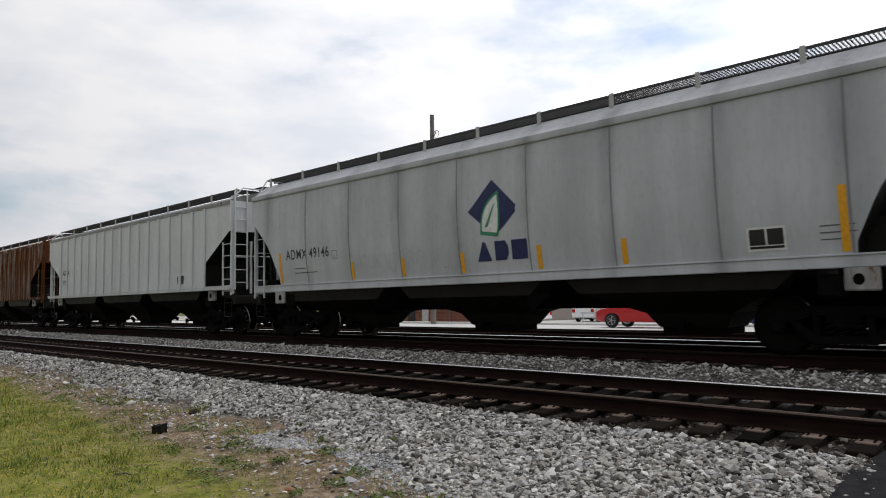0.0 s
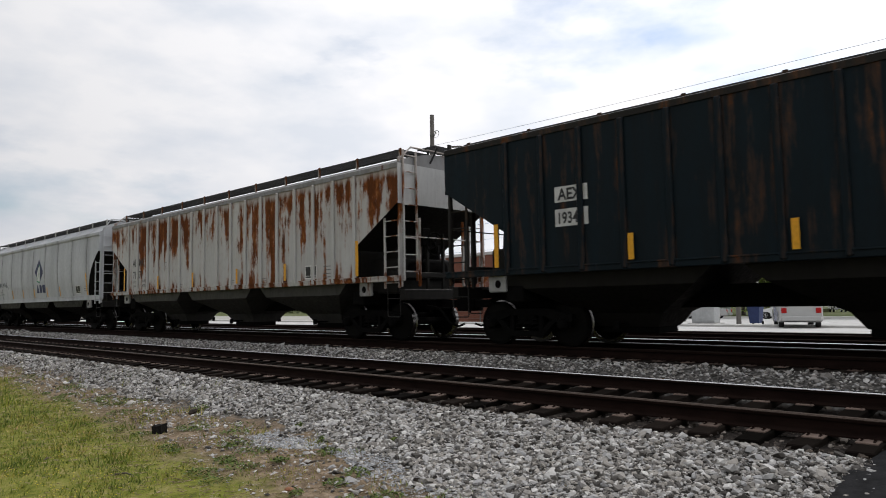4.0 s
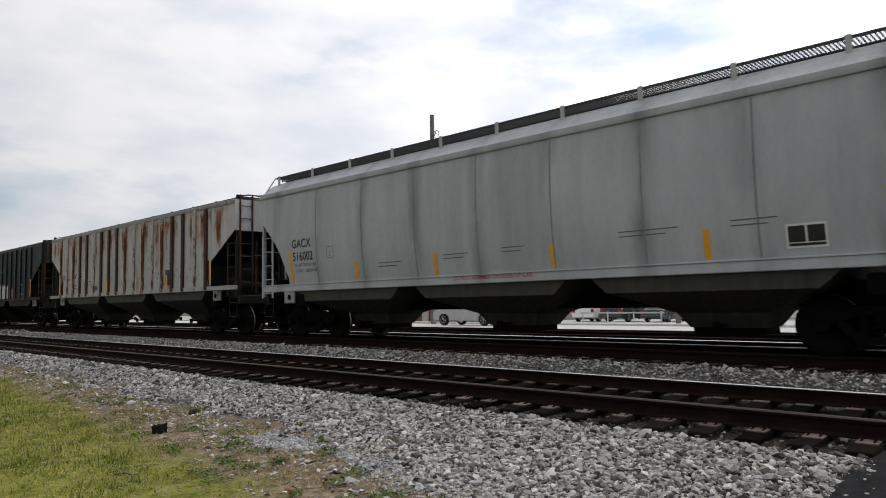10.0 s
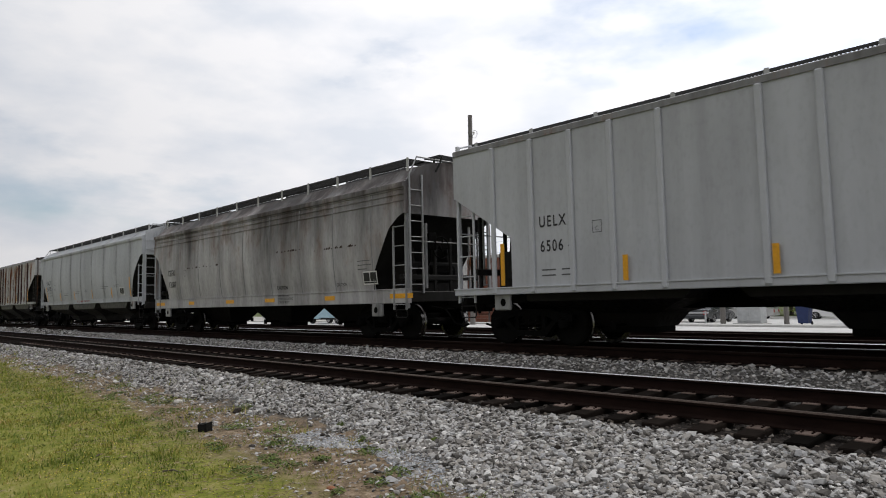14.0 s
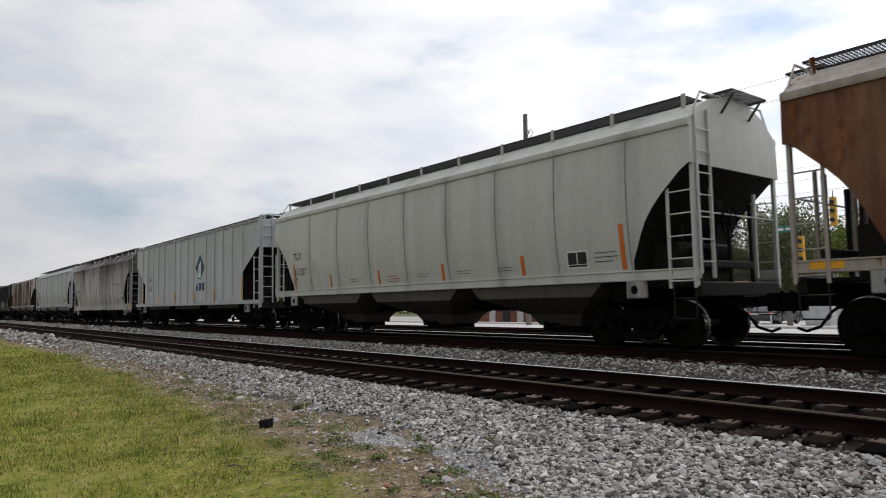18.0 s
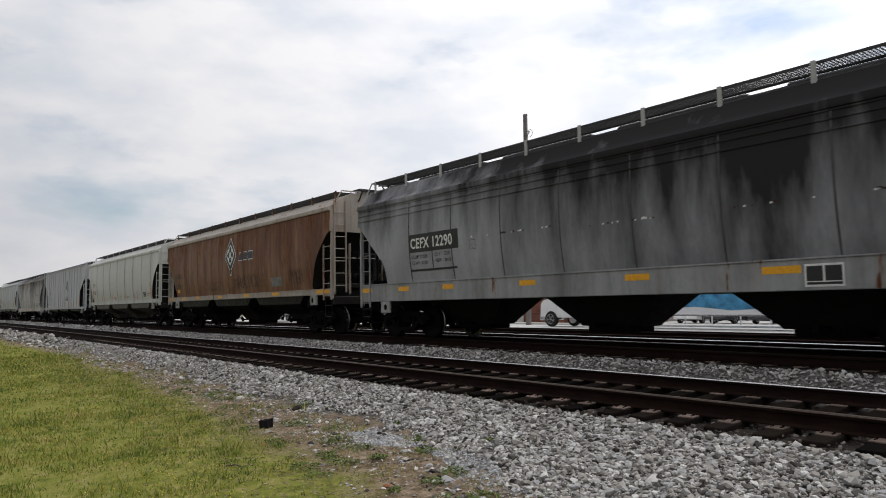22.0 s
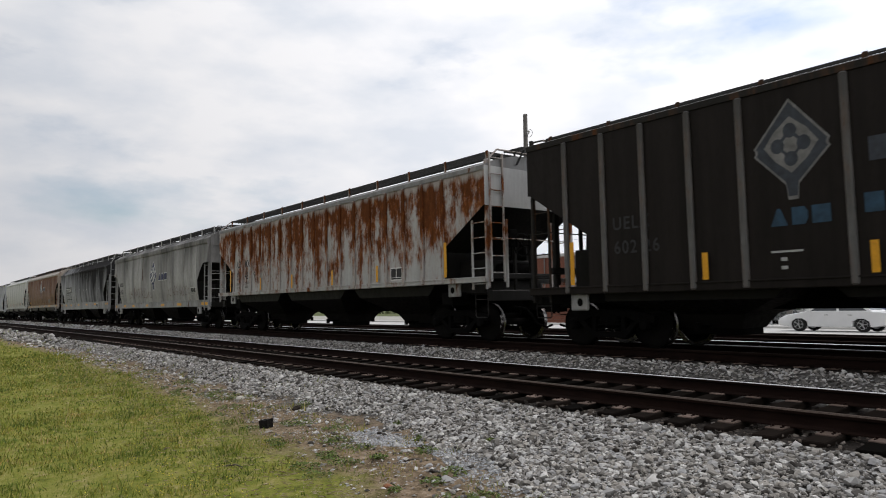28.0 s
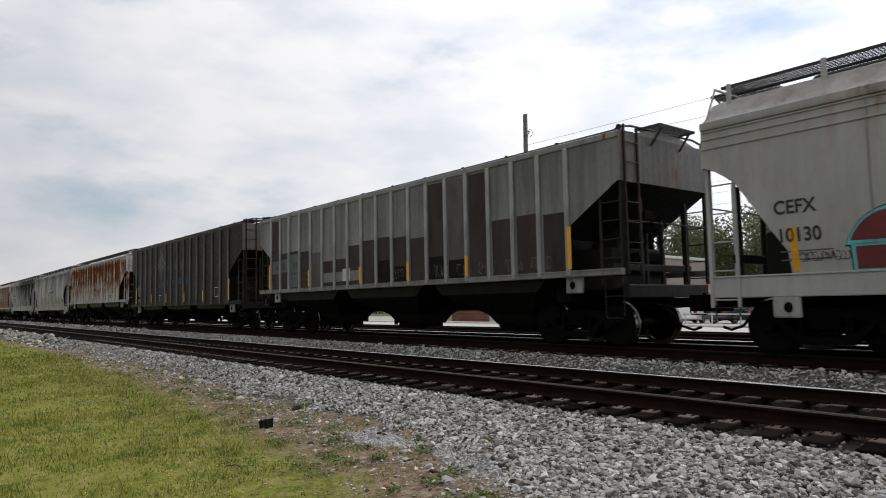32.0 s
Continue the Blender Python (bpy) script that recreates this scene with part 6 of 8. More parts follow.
        side_patch(rect(-5.95 - grow, 1.22 - grow * 0.3, 0.42 + 2 * grow, 0.30 + grow), st, mat, k, "graffiti", "", out)
        side_patch(rect(-5.30 - grow, 1.22 - grow * 0.3, 0.70 + 2 * grow, 0.30 + grow), st, mat, k, "graffiti", "", out)
    for grow, mat, out in ((0.055, M_TAGT, 0.015), (0.0, M_TAGP2, 0.018)):
        side_patch(ring_poly(-5.28, 1.78, 0.10 + grow, 14), st, mat, k, "graffiti", "", out)
    for i, x in enumerate((-6.75, -6.5, -6.3)):
        scrawl(x, x + 0.25, 1.35, 0.14, 90 + i, st, M_TAGK, k, 0.02, 2)


def full_size():
    """Brings the cars, drawn 4.3 m high and 17.1 m long, to the height of the real ones and each to its own length."""
    done = set()
    for car, half in zip(CARS, HALVES):
        for ob in car.children_recursive:
            if ob.parent is not car and ob.parent.name.startswith("truck"):
                continue
            mark = ob.name.split(".")[0] in MARKS
            k = (0.993 if half > 8.45 else 0.98) if mark else half / HALF
            at = ob.matrix_basis.translation
            ob.matrix_basis.translation = (at.x * k, at.y, at.z if ob.data is BOLSTER else at.z * 1.09)
            if ob.data is not BOLSTER and (ob.data not in FIXED) and ob.data.name not in done:
                done.add(ob.data.name)
                ob.data.transform(Matrix.Diagonal((k, 1, 1.09, 1)))


M_SOOTY = simple("dark_brown_repaint", (0.038, 0.030, 0.028), 0.8, 0, 0.45, 3, 0, 0.2, (1, 1, 0.3))
M_SOOTD = simple("blackened_repaint", (0.012, 0.010, 0.010), 0.85, 0, 0.4, 3, 0, 0.1)
M_PALEP = simple("pale_patch_paint", (0.17, 0.165, 0.16), 0.8, 0, 0.3, 3, 0, 0.2)
M_SOOTY2 = simple("dull_grey_repaint", (0.085, 0.08, 0.078), 0.8, 0, 0.4, 3, 0, 0.2, (1, 1, 0.3))
M_BLUEPATCH = simple("grey_blue_repaint", (0.105, 0.115, 0.12), 0.7, 0, 0.3, 4, 0, 0.2)
M_BOXLINE2 = simple("faint_grey_spray", (0.33, 0.33, 0.33), 0.7, 0, 0.2, 5)
M_RUSTCHIP = simple("rust_chip", (0.035, 0.018, 0.012), 0.85, 0, 0.4, 20)
M_FADED2 = simple("faded_slate_paint", (0.035, 0.04, 0.05), 0.75, 0, 0.5, 5)
mark_cars()
FIXED = (COUPLER, HOSE, BRAKE_WHEEL)
MARKS = {"lettering", "reporting_mark", "warning_words", "small_print", "emblem", "emblem_leaf", "emblem_rim", "emblem_field", "emblem_disc", "emblem_link", "word_block", "graffiti", "data_placard", "data_panel", "plate_mark",
         "number_patch", "number_board", "black_line", "box_outline", "paint_patch", "paint_chip", "routing_panel", "faded_letter_block", "reflective_strip"}
full_size()


# ---- beyond the tracks: road, lot, buildings, trees, poles ----
M_ROAD = simple("sunlit_concrete_road", (0.50, 0.495, 0.48), 0.9, 0, 0.18, 1.2, 0.2, 0.2)
M_KERB = simple("pale_concrete", (0.46, 0.45, 0.43), 0.9, 0, 0.2, 3, 0.2, 0.2)
M_LINE = simple("worn_white_road_paint", (0.62, 0.62, 0.60), 0.8, 0, 0.2, 4)
M_ASPHALT = simple("dark_asphalt", (0.024, 0.024, 0.025), 0.95, 0, 0.4, 9, 0.5, 0.05)
M_BRICK = object_mat("red_brown_brick", (0.17, 0.068, 0.045), (0.27, 0.11, 0.072), 0.9, 12)
M_MORTAR = simple("grey_mortar", (0.22, 0.19, 0.17), 0.95, 0, 0.2, 20)
M_STUCCO = simple("tan_stucco", (0.40, 0.34, 0.26), 0.95, 0, 0.15, 3)
M_SIDING = simple("pale_siding", (0.30, 0.31, 0.31), 0.8, 0, 0.12, 2)
M_SHINGLE = simple("grey_shingle", (0.16, 0.165, 0.17), 0.9, 0, 0.35, 4, 0.3)
M_REDROOF = simple("faded_red_roof", (0.26, 0.10, 0.08), 0.85, 0, 0.25, 3)
M_BARK = simple("grey_bark", (0.09, 0.075, 0.06), 0.95, 0, 0.4, 8, 0.5)
M_POLE = simple("weathered_pole_wood", (0.14, 0.13, 0.12), 0.9, 0, 0.3, 5, 0.3, 0.2, (3, 3, 0.2))
M_POLEW = simple("pale_concrete_pole", (0.46, 0.45, 0.43), 0.85, 0, 0.2, 4)
M_WIRE = simple("black_wire", (0.02, 0.02, 0.02), 0.6)
M_SIGNAL = simple("yellow_signal_housing", (0.50, 0.27, 0.03), 0.5, 0, 0.15, 6)
M_TEAL = simple("green_street_sign", (0.03, 0.16, 0.12), 0.5, 0, 0.1, 6)
M_STEEL = simple("grey_cabinet_steel", (0.42, 0.43, 0.43), 0.5, 0.2, 0.15, 4)
M_BIN = simple("blue_plastic", (0.02, 0.035, 0.11), 0.5, 0, 0.15, 4)
M_GLASS = simple("dark_window_glass", (0.03, 0.035, 0.04), 0.08, 0, 0.2, 2, 0, 0.6)
M_TYRE = simple("black_tyre_rubber", (0.012, 0.012, 0.012), 0.9, 0, 0.3, 20)
M_ALLOY = simple("alloy_rim", (0.5, 0.5, 0.51), 0.3, 0.9, 0.1, 8)
M_LAMPW = simple("clear_headlamp", (0.7, 0.7, 0.7), 0.1, 0, 0.1, 8)
M_LAMPR = simple("red_tail_lamp", (0.35, 0.01, 0.01), 0.25, 0, 0.1, 8)
M_CHROME = simple("bright_trim", (0.5, 0.5, 0.5), 0.25, 0.9, 0.1, 8)
M_BLUEART = simple("blue_truck_graphics", (0.06, 0.24, 0.42), 0.4, 0, 0.7, 2.2)
M_LEAF = island_mat("spring_leaf", [(0.0, (0.07, 0.11, 0.02)), (0.4, (0.13, 0.20, 0.035)), (0.75, (0.21, 0.28, 0.05)), (1.0, (0.30, 0.34, 0.09))], 0.7, 0.2, 3.0)
M_LEAF_DULL = island_mat("dull_leaf", [(0.0, (0.08, 0.10, 0.045)), (0.5, (0.14, 0.17, 0.075)), (1.0, (0.22, 0.23, 0.12))], 0.75, 0.2, 3.0)


for leafy in (M_LEAF, M_LEAF_DULL):
    nt = leafy.node_tree
    b = nt.nodes["Principled BSDF"]
    thin, mixer = nt.nodes.new("ShaderNodeBsdfTranslucent"), nt.nodes.new("ShaderNodeMixShader")
    mixer.inputs[0].default_value = 0.4
    nt.links.new(b.inputs["Base Color"].links[0].from_socket, thin.inputs["Color"])
    nt.links.new(b.outputs[0], mixer.inputs[1])
    nt.links.new(thin.outputs[0], mixer.inputs[2])
    nt.links.new(mixer.outputs[0], nt.nodes["Material Output"].inputs["Surface"])


def flat_slab(name, x0, x1, y0, y1, z, t, mat, label, category):
    me = Shape().box(x0, y0, z - t, x1, y1, z, 0.02).mesh(name, mat)
    return tagged(new(name, me), label, category, kind="structure")


flat_slab("road", -520, 640, 29.6, 37.4, 0.0, 0.2, M_ROAD, "pale two-lane concrete road behind the railway", "road")
flat_slab("pavement", -560, 640, 37.4, 39.0, 0.12, 0.3, M_KERB, "pale raised concrete pavement along the road", "pavement")
flat_slab("pavement", -420, 640, 28.2, 29.6, 0.06, 0.3, M_KERB, "pale raised concrete pavement between road and railway", "pavement")
flat_slab("parking_lot", -35.0, 60, 39.0, 78, 0.02, 0.2, M_ROAD, "pale concrete car park behind the road", "car park")
s = Shape()
for i in range(-60, 70):
    s.box(i * 8, 33.42, 0.001, i * 8 + 3, 33.54, 0.005)
lines = tagged(new("lane_markings", s.mesh("lane_markings", M_LINE)), "worn white dashes along the road", "road marking", kind="stuff")
for i in range(14):
    bay = Shape().box(-31.5 + i * 2.7, 45, 0.02, -31.38 + i * 2.7, 50, 0.027).mesh("bay_line", M_LINE)
    tagged(new("bay_line", bay), "worn white parking bay line on concrete", "road marking", "parking bay lines", kind="structure")
# asphalt of a crossing that starts beside the near track
s = Shape()
xs, edge = [], []
r = random.Random(2)
ys = [-3 + 0.45 * i for i in range(24)]
for y in ys:
    edge.append(EDGE_X + EDGE_K * y + r.uniform(-0.1, 0.1))
v, f = [], []
for y, x in zip(ys, edge):
    z = ground_z(-1.9, y) + 0.02
    v += [(x, y, z - 0.14), (x, y, z), (x + 0.06, y, z + 0.02), (8, y, z + 0.02)]
f = [(i * 4 + j, i * 4 + j + 1, i * 4 + j + 5, i * 4 + j + 4) for i in range(len(ys) - 1) for j in range(3)]
tagged(new("crossing_approach", s.add(v, f).mesh("crossing_approach", M_ASPHALT)), "dark asphalt approach with a broken edge over ballast", "road", kind="structure")


def brick_building(x0, x1, y0, y1, h):
    """A low brick shop: brick courses on the front wall, pilasters, parapet and downpipes."""
    root = tagged(new("brick_building"), "low red-brown brick building with pale pilasters and a flat roof", "building")
    root.matrix_basis = pose(x0, y0, 0)
    w, d = x1 - x0, y1 - y0
    part("wall", Shape().box(0, 0.03, -0.2, w, d, h, 0.02).mesh("wall", M_MORTAR), root)
    part("parapet", Shape().box(-0.1, -0.08, h, w + 0.1, d, h + 0.25, 0.03).mesh("parapet", M_KERB), root)
    course, long = 0.30, 0.92
    bricks = [Shape().box(0, -0.004, 0, long - 0.02, 0.04, course - 0.02, 0.006).mesh("brick", M_BRICK)]
    n = 0
    for j in range(8):
        for i in range(int(w / long) + 1):
            x = i * long - (long / 2 if j % 2 else 0)
            if 0 <= x < w - long:
                part("brick", bricks[0], root, at=(x, 0, 0.0 + j * course))
                n += 1
    part("upper_wall", Shape().box(0.01, 0.0, 8 * course, w - 0.01, 0.04, h - 0.02).mesh("upper_wall", M_BRICK), root)
    for x in (0.0, w * 0.33, w * 0.52, w - 0.9):
        part("pilaster", Shape().box(x, -0.12, -0.1, x + 0.8, 0.0, h, 0.03).mesh("pilaster", M_STUCCO if x < 1 else M_KERB), root)
    for x in (w * 0.7, w * 0.88):
        part("downpipe", Shape().tube([(x, -0.14, 0), (x, -0.14, h)], 0.06, 8).mesh("downpipe", M_POLE), root)
    part("shop_window", Shape().box(w * 0.38, -0.02, 1.0, w * 0.5, 0.0, 2.6).mesh("shop_window", M_GLASS), root)
    part("door", Shape().box(w * 0.42, -0.03, 0.02, w * 0.42 + 1.0, -0.021, 2.05).mesh("door", M_PLACARD), root)


brick_building(-54.63, -35.17, 44.0, 60.0, 5.6)


def house(x, y, w, d, h, turn, label, roof_mat):
    root = tagged(new("house"), label, "house", "houses behind the trees")
    root.matrix_basis = pose(x, y, ground_z(x, y), 0, 0, turn)
    part("wall", Shape().box(-w / 2, -d / 2, -0.2, w / 2, d / 2, h, 0.03).mesh("wall", M_SIDING), root)
    def hip(hw, hd, z, rise, over):
        a, b = hw + over, hd + over
        ridge = max(0.3, a - b)
        v = [(-a, -b, z), (a, -b, z), (a, b, z), (-a, b, z), (-ridge, 0, z + rise), (ridge, 0, z + rise), (-a, -b, z - 0.18), (a, -b, z - 0.18), (a, b, z - 0.18), (-a, b, z - 0.18)]
        return Shape().add(v, [(0, 1, 5, 4), (1, 2, 5), (2, 3, 4, 5), (3, 0, 4), (0, 6, 7, 1), (1, 7, 8, 2), (2, 8, 9, 3), (3, 9, 6, 0), (6, 9, 8, 7)])
    part("roof", hip(w / 2, d / 2, h + 0.18, h * 0.42, 0.6).mesh("roof", roof_mat), root)
    part("eave_trim", Shape().box(-w / 2 - 0.64, -d / 2 - 0.64, h - 0.12, w / 2 + 0.64, d / 2 + 0.64, h + 0.02, 0.02).mesh("eave_trim", M_LINE), root)
    up = part("upper_storey", Shape().box(-w * 0.18, -d * 0.2, h, w * 0.18, d * 0.2, h * 1.85, 0.02).mesh("upper_storey", M_SIDING), root)
    part("upper_roof", hip(w * 0.18, d * 0.2, h * 1.85 + 0.1, h * 0.3, 0.5).mesh("upper_roof", roof_mat), up)
    for i in (-1, 0, 1):
        win = part("window", Shape().box(i * w * 0.28 - 0.5, -d / 2 - 0.04, 1.0, i * w * 0.28 + 0.5, -d / 2, 2.3, 0.02).mesh("window", M_LINE), root)
        part("pane", Shape().box(i * w * 0.28 - 0.42, -d / 2 - 0.05, 1.08, i * w * 0.28 + 0.42, -d / 2 - 0.041, 2.22).mesh("pane", M_GLASS), win)
    return root


house(-39.64, 86, 11, 9, 4.58, 8, "pale two-storey house with grey hipped roofs among trees", M_SHINGLE)
house(-52.63, 91, 10, 9, 4.80, -5, "pale house with a grey hipped roof and upper storey", M_SHINGLE)
house(-70.1, 96, 12, 9, 4.36, 4, "pale house with a grey hipped roof half hidden by trees", M_SHINGLE)
low = tagged(new("roadside_shop"), "long low white shop with a faded red roof", "building")
low.matrix_basis = pose(-47.34, 68, 0.02, 0, 0, 2)
part("wall", Shape().box(-9, -3, -0.2, 11, 4, 2.7, 0.03).mesh("wall", M_SIDING), low)
part("roof", Shape().prism([(-3.6, 2.7), (4.6, 2.7), (4.6, 2.9), (0.5, 4.0), (-3.6, 2.95)], -9.6, 11.6, axis="x").mesh("roof", M_REDROOF), low)
part("fascia", Shape().box(-9.7, -3.75, 2.62, 11.7, -3.62, 2.98, 0.02).mesh("fascia", M_LINE), low)
for i in range(5):
    part("shop_window", Shape().box(-8 + i * 3.8, -3.05, 0.7, -5.6 + i * 3.8, -3.0, 2.2, 0.01).mesh("shop_window", M_GLASS), low)


def tree(x, y, h, spread, seed, leaf, n=1500, bare=0.22):
    """Tapered trunk, forking limbs and a ragged crown of separate leaves."""
    r = random.Random(seed)
    rng = np.random.default_rng(seed)
    root = tagged(new("tree"), "broad-leaved tree with a ragged yellow-green spring crown" if leaf is M_LEAF else "broad-leaved tree with a thin dull green crown", "tree", "trees behind the car park")
    root.matrix_basis = pose(x, y, ground_z(x, y) - 0.05)
    s = Shape()
    s.tube([(0, 0, 0), (r.uniform(-0.1, 0.1), 0, h * 0.2), (r.uniform(-0.3, 0.3), r.uniform(-0.2, 0.2), h * 0.45), (r.uniform(-0.4, 0.4), 0, h * 0.75)], [h * 0.028, h * 0.021, h * 0.015, h * 0.004], 8)
    tips = []
    for i in range(13):
        a, z0 = r.uniform(0, math.tau), h * r.uniform(bare, 0.62)
        reach = spread * r.uniform(0.55, 1.0) * (1 - 0.55 * (z0 / h))
        mid = (math.cos(a) * reach * 0.5, math.sin(a) * reach * 0.5, z0 + h * r.uniform(0.05, 0.16))
        tip = (math.cos(a) * reach, math.sin(a) * reach, z0 + h * r.uniform(0.12, 0.34))
        s.tube([(0, 0, z0), mid, tip], [h * 0.010, h * 0.006, h * 0.002], 5)
        tips += [mid, tip, tip]
    tips += [(r.uniform(-0.3, 0.3) * spread, r.uniform(-0.3, 0.3) * spread, h * r.uniform(0.7, 0.93)) for _ in range(7)]
    part("trunk", s.mesh("trunk", M_BARK, smooth=True), root)
    c = np.array(tips)[rng.integers(0, len(tips), n)]
    p = c + rng.normal(0, 1, (n, 3)) * np.array([0.17 * spread, 0.17 * spread, 0.075 * h])
    p[:, 2] = np.clip(p[:, 2], h * bare * 0.8, h)
    size = rng.uniform(0.5, 1.2, n) * (0.075 + 0.006 * h)
    bv = [(-1, -0.5, 0), (0.2, -0.75, 0.15), (1.1, 0.1, 0), (0.1, 0.7, -0.1)]
    crown = scatter("crown", bv, [[0, 1, 2, 3]], p, np.stack([size, size, size], 1), turns(rng, n), leaf, "", "", parent=root)
    return root


for i, (x, y, h, sp) in enumerate(((-26.43, 75, 10.4, 4.2), (-23.47, 71, 11.4, 4.4), (-20.18, 70, 12.5, 4.8), (-16.16, 73, 13.1, 5.0), (-12.91, 69, 13.6, 5.0), (-8.22, 73, 13.1, 5), (-4.3, 70, 12.0, 5), (1.39, 74, 13.1, 5),
                                     (-29.49, 90, 9.8, 4.4), (-33.91, 93, 10.4, 4.6), (-27.23, 86, 9.3, 4.0))):
    tree(x, y, h, sp, 100 + i, M_LEAF, 8000, 0.08)
for i, (x, y, h, sp) in enumerate(((-33.5, 76, 12.5, 5.0), (-38.5, 77, 13.0, 5.2), (-43.5, 76, 12.0, 5.0), (-48.5, 78, 13.0, 5.2), (-54.0, 77, 11.5, 5.0))):
    tree(x, y, h, sp, 150 + i, M_LEAF_DULL, 9000, 0.06)
for i, (x, y, h, sp) in enumerate(((-40.87, 104, 12.0, 5), (-46.1, 108, 13.1, 5.5), (-53.41, 106, 12.0, 5), (-59.64, 110, 13.1, 5.5), (-67.22, 112, 13.1, 5.5), (-75.8, 114, 13.1, 5.5), (-35.09, 103, 10.9, 5), (-85.0, 118, 13.1, 6), (-29.67, 100, 10.9, 5))):
    tree(x, y, h, sp, 200 + i, M_LEAF_DULL, 4500, 0.1)


def far_woods():
    """A low line of distant woods that closes the view."""
    rng = np.random.default_rng(77)
    n = 9000
    t = rng.uniform(0, 1, n)
    x = -300 + t * 480
    y = 128 + rng.uniform(0, 14, n) + 0.1 * np.abs(x)
    top = 8.0 + 2.0 * np.sin(x * 0.11) + 1.2 * np.sin(x * 0.37)
    z = rng.uniform(0, 1, n) ** 0.7 * top
    size = rng.uniform(0.5, 1.1, n)
    bv = [(-1, -0.5, 0), (0.2, -0.75, 0.15), (1.1, 0.1, 0), (0.1, 0.7, -0.1)]
    scatter("distant_woods", bv, [[0, 1, 2, 3]], np.stack([x, y, z], 1), np.stack([size] * 3, 1), turns(rng, n), M_LEAF_DULL, "hazy line of distant green woods", "woods")


far_woods()


def utility_pole(x, y, h, rad, mat, label, arm=True):
    root = tagged(new("utility_pole"), label, "utility pole", "utility poles along the road")
    root.matrix_basis = pose(x, y, ground_z(x, y) - 0.02)
    part("pole", Shape().tube([(0, 0, 0), (0, 0, h)], [rad, rad * 0.8], 14).mesh("pole", mat, smooth=True), root)
    if arm:
        part("bracket", Shape().tube([(0, -rad, h - 1.6), (0.35, -rad, h - 1.75), (0.55, -rad, h - 1.55)], 0.03, 6).mesh("bracket", M_WIRE), root)
        part("insulator", Shape().lathe([(0.03, 0), (0.09, 0.03), (0.05, 0.1), (0.09, 0.16), (0.03, 0.2)], 10, axis="z", at=(0.55, -rad, h - 1.6)).mesh("insulator", M_POLEW), root)
        part("cable_loop", Shape().tube([(0.62 + 0.28 * math.cos(k * math.tau / 16), -rad, h - 1.6 + 0.28 * math.sin(k * math.tau / 16)) for k in range(16)], 0.018, 5, closed=True).mesh("cable_loop", M_WIRE), root)
    return root


utility_pole(-35.4, 36.1, 15.8, 0.2, M_POLE, "tall grey wooden utility pole with a cable loop", True)
utility_pole(-16.59, 48.0, 10.03, 0.15, M_POLEW, "pale concrete utility pole beside the car park", False)
utility_pole(-17.41, 60.0, 7.19, 0.16, M_POLEW, "short pale pole among the trees", False)
utility_pole(-14.72, 39.6, 3.49, 0.14, M_POLE, "short grey wooden post on the pavement", False)


def wire(a, b, sag, label="thin black overhead cable between utility poles"):
    pts = [tuple(a[k] + (b[k] - a[k]) * t - (sag * 4 * t * (1 - t) if k == 2 else 0) for k in range(3)) for t in [i / 24 for i in range(25)]]
    return tagged(new("overhead_cable", Shape().tube(pts, 0.011, 5).mesh("overhead_cable", M_WIRE)), label, "cable", "overhead cables")


utility_pole(-56.45, 50.4, 11.55, 0.16, M_POLE, "grey wooden utility pole beside the brick building", False)
utility_pole(32.88, 50.4, 12.21, 0.16, M_POLE, "grey wooden utility pole beyond the car park", False)
utility_pole(40.97, 40.2, 16.35, 0.18, M_POLE, "tall grey wooden utility pole on the pavement", False)
for z0, z1, sag in ((13.30, 15.81, 0.5), (12.64, 14.39, 0.9)):
    wire((-35.2, 36.1, z0), (40.97, 40.2, z1), sag)
for z0, z1, sag in ((11.23, 11.99, 0.4), (10.46, 11.12, 0.5), (9.27, 9.37, 0.0), (7.85, 8.28, 0.3), (6.70, 6.76, 0.0)):
    wire((-56.45, 50.4, z0), (32.88, 50.4, z1), sag)

sig = tagged(new("traffic_signal"), "yellow traffic signal hanging from overhead cables", "traffic signal", "hanging traffic signals")
sig.matrix_basis = pose(-19.93, 50.4, 8.76)
part("housing", Shape().box(-0.2, -0.16, -2.0, 0.2, 0.16, 0, 0.04).mesh("housing", M_SIGNAL), sig)
for k in range(3):
    part("visor", Shape().lathe([(0.14, -0.34), (0.16, -0.16)], 14, axis="y", at=(0, 0, -0.35 - k * 0.62)).mesh("visor", M_PLACARD), sig)
part("hanger", Shape().tube([(0, 0, 0), (0, 0, 0.5)], 0.03, 6).mesh("hanger", M_WIRE), sig)
copy_thing(sig, pose(-22.21, 50.4, 6.21))
sign = tagged(new("street_sign"), "green street-name sign hanging from a cable", "sign")
sign.matrix_basis = pose(-23.3, 50.4, 7.09)
part("panel", Shape().box(-0.9, -0.03, -0.5, 0.9, 0.03, 0, 0.02).mesh("panel", M_TEAL), sign)
part("hanger", Shape().tube([(0, 0, 0), (0, 0, 0.35)], 0.02, 6).mesh("hanger", M_WIRE), sign)
for i in range(2):
    part("word_bar", Shape().box(-0.7 + i * 0.75, -0.038, -0.34, -0.1 + i * 0.75, -0.031, -0.16).mesh("word_bar", M_LINE), sign)
cab = tagged(new("utility_cabinet"), "grey steel utility cabinet on a concrete pad", "cabinet")
cab.matrix_basis = pose(-17.44, 41.6, 0.02)
part("cabinet_body", Shape().box(-0.7, -0.45, 0.1, 0.7, 0.45, 1.5, 0.03).mesh("cabinet_body", M_STEEL), cab)
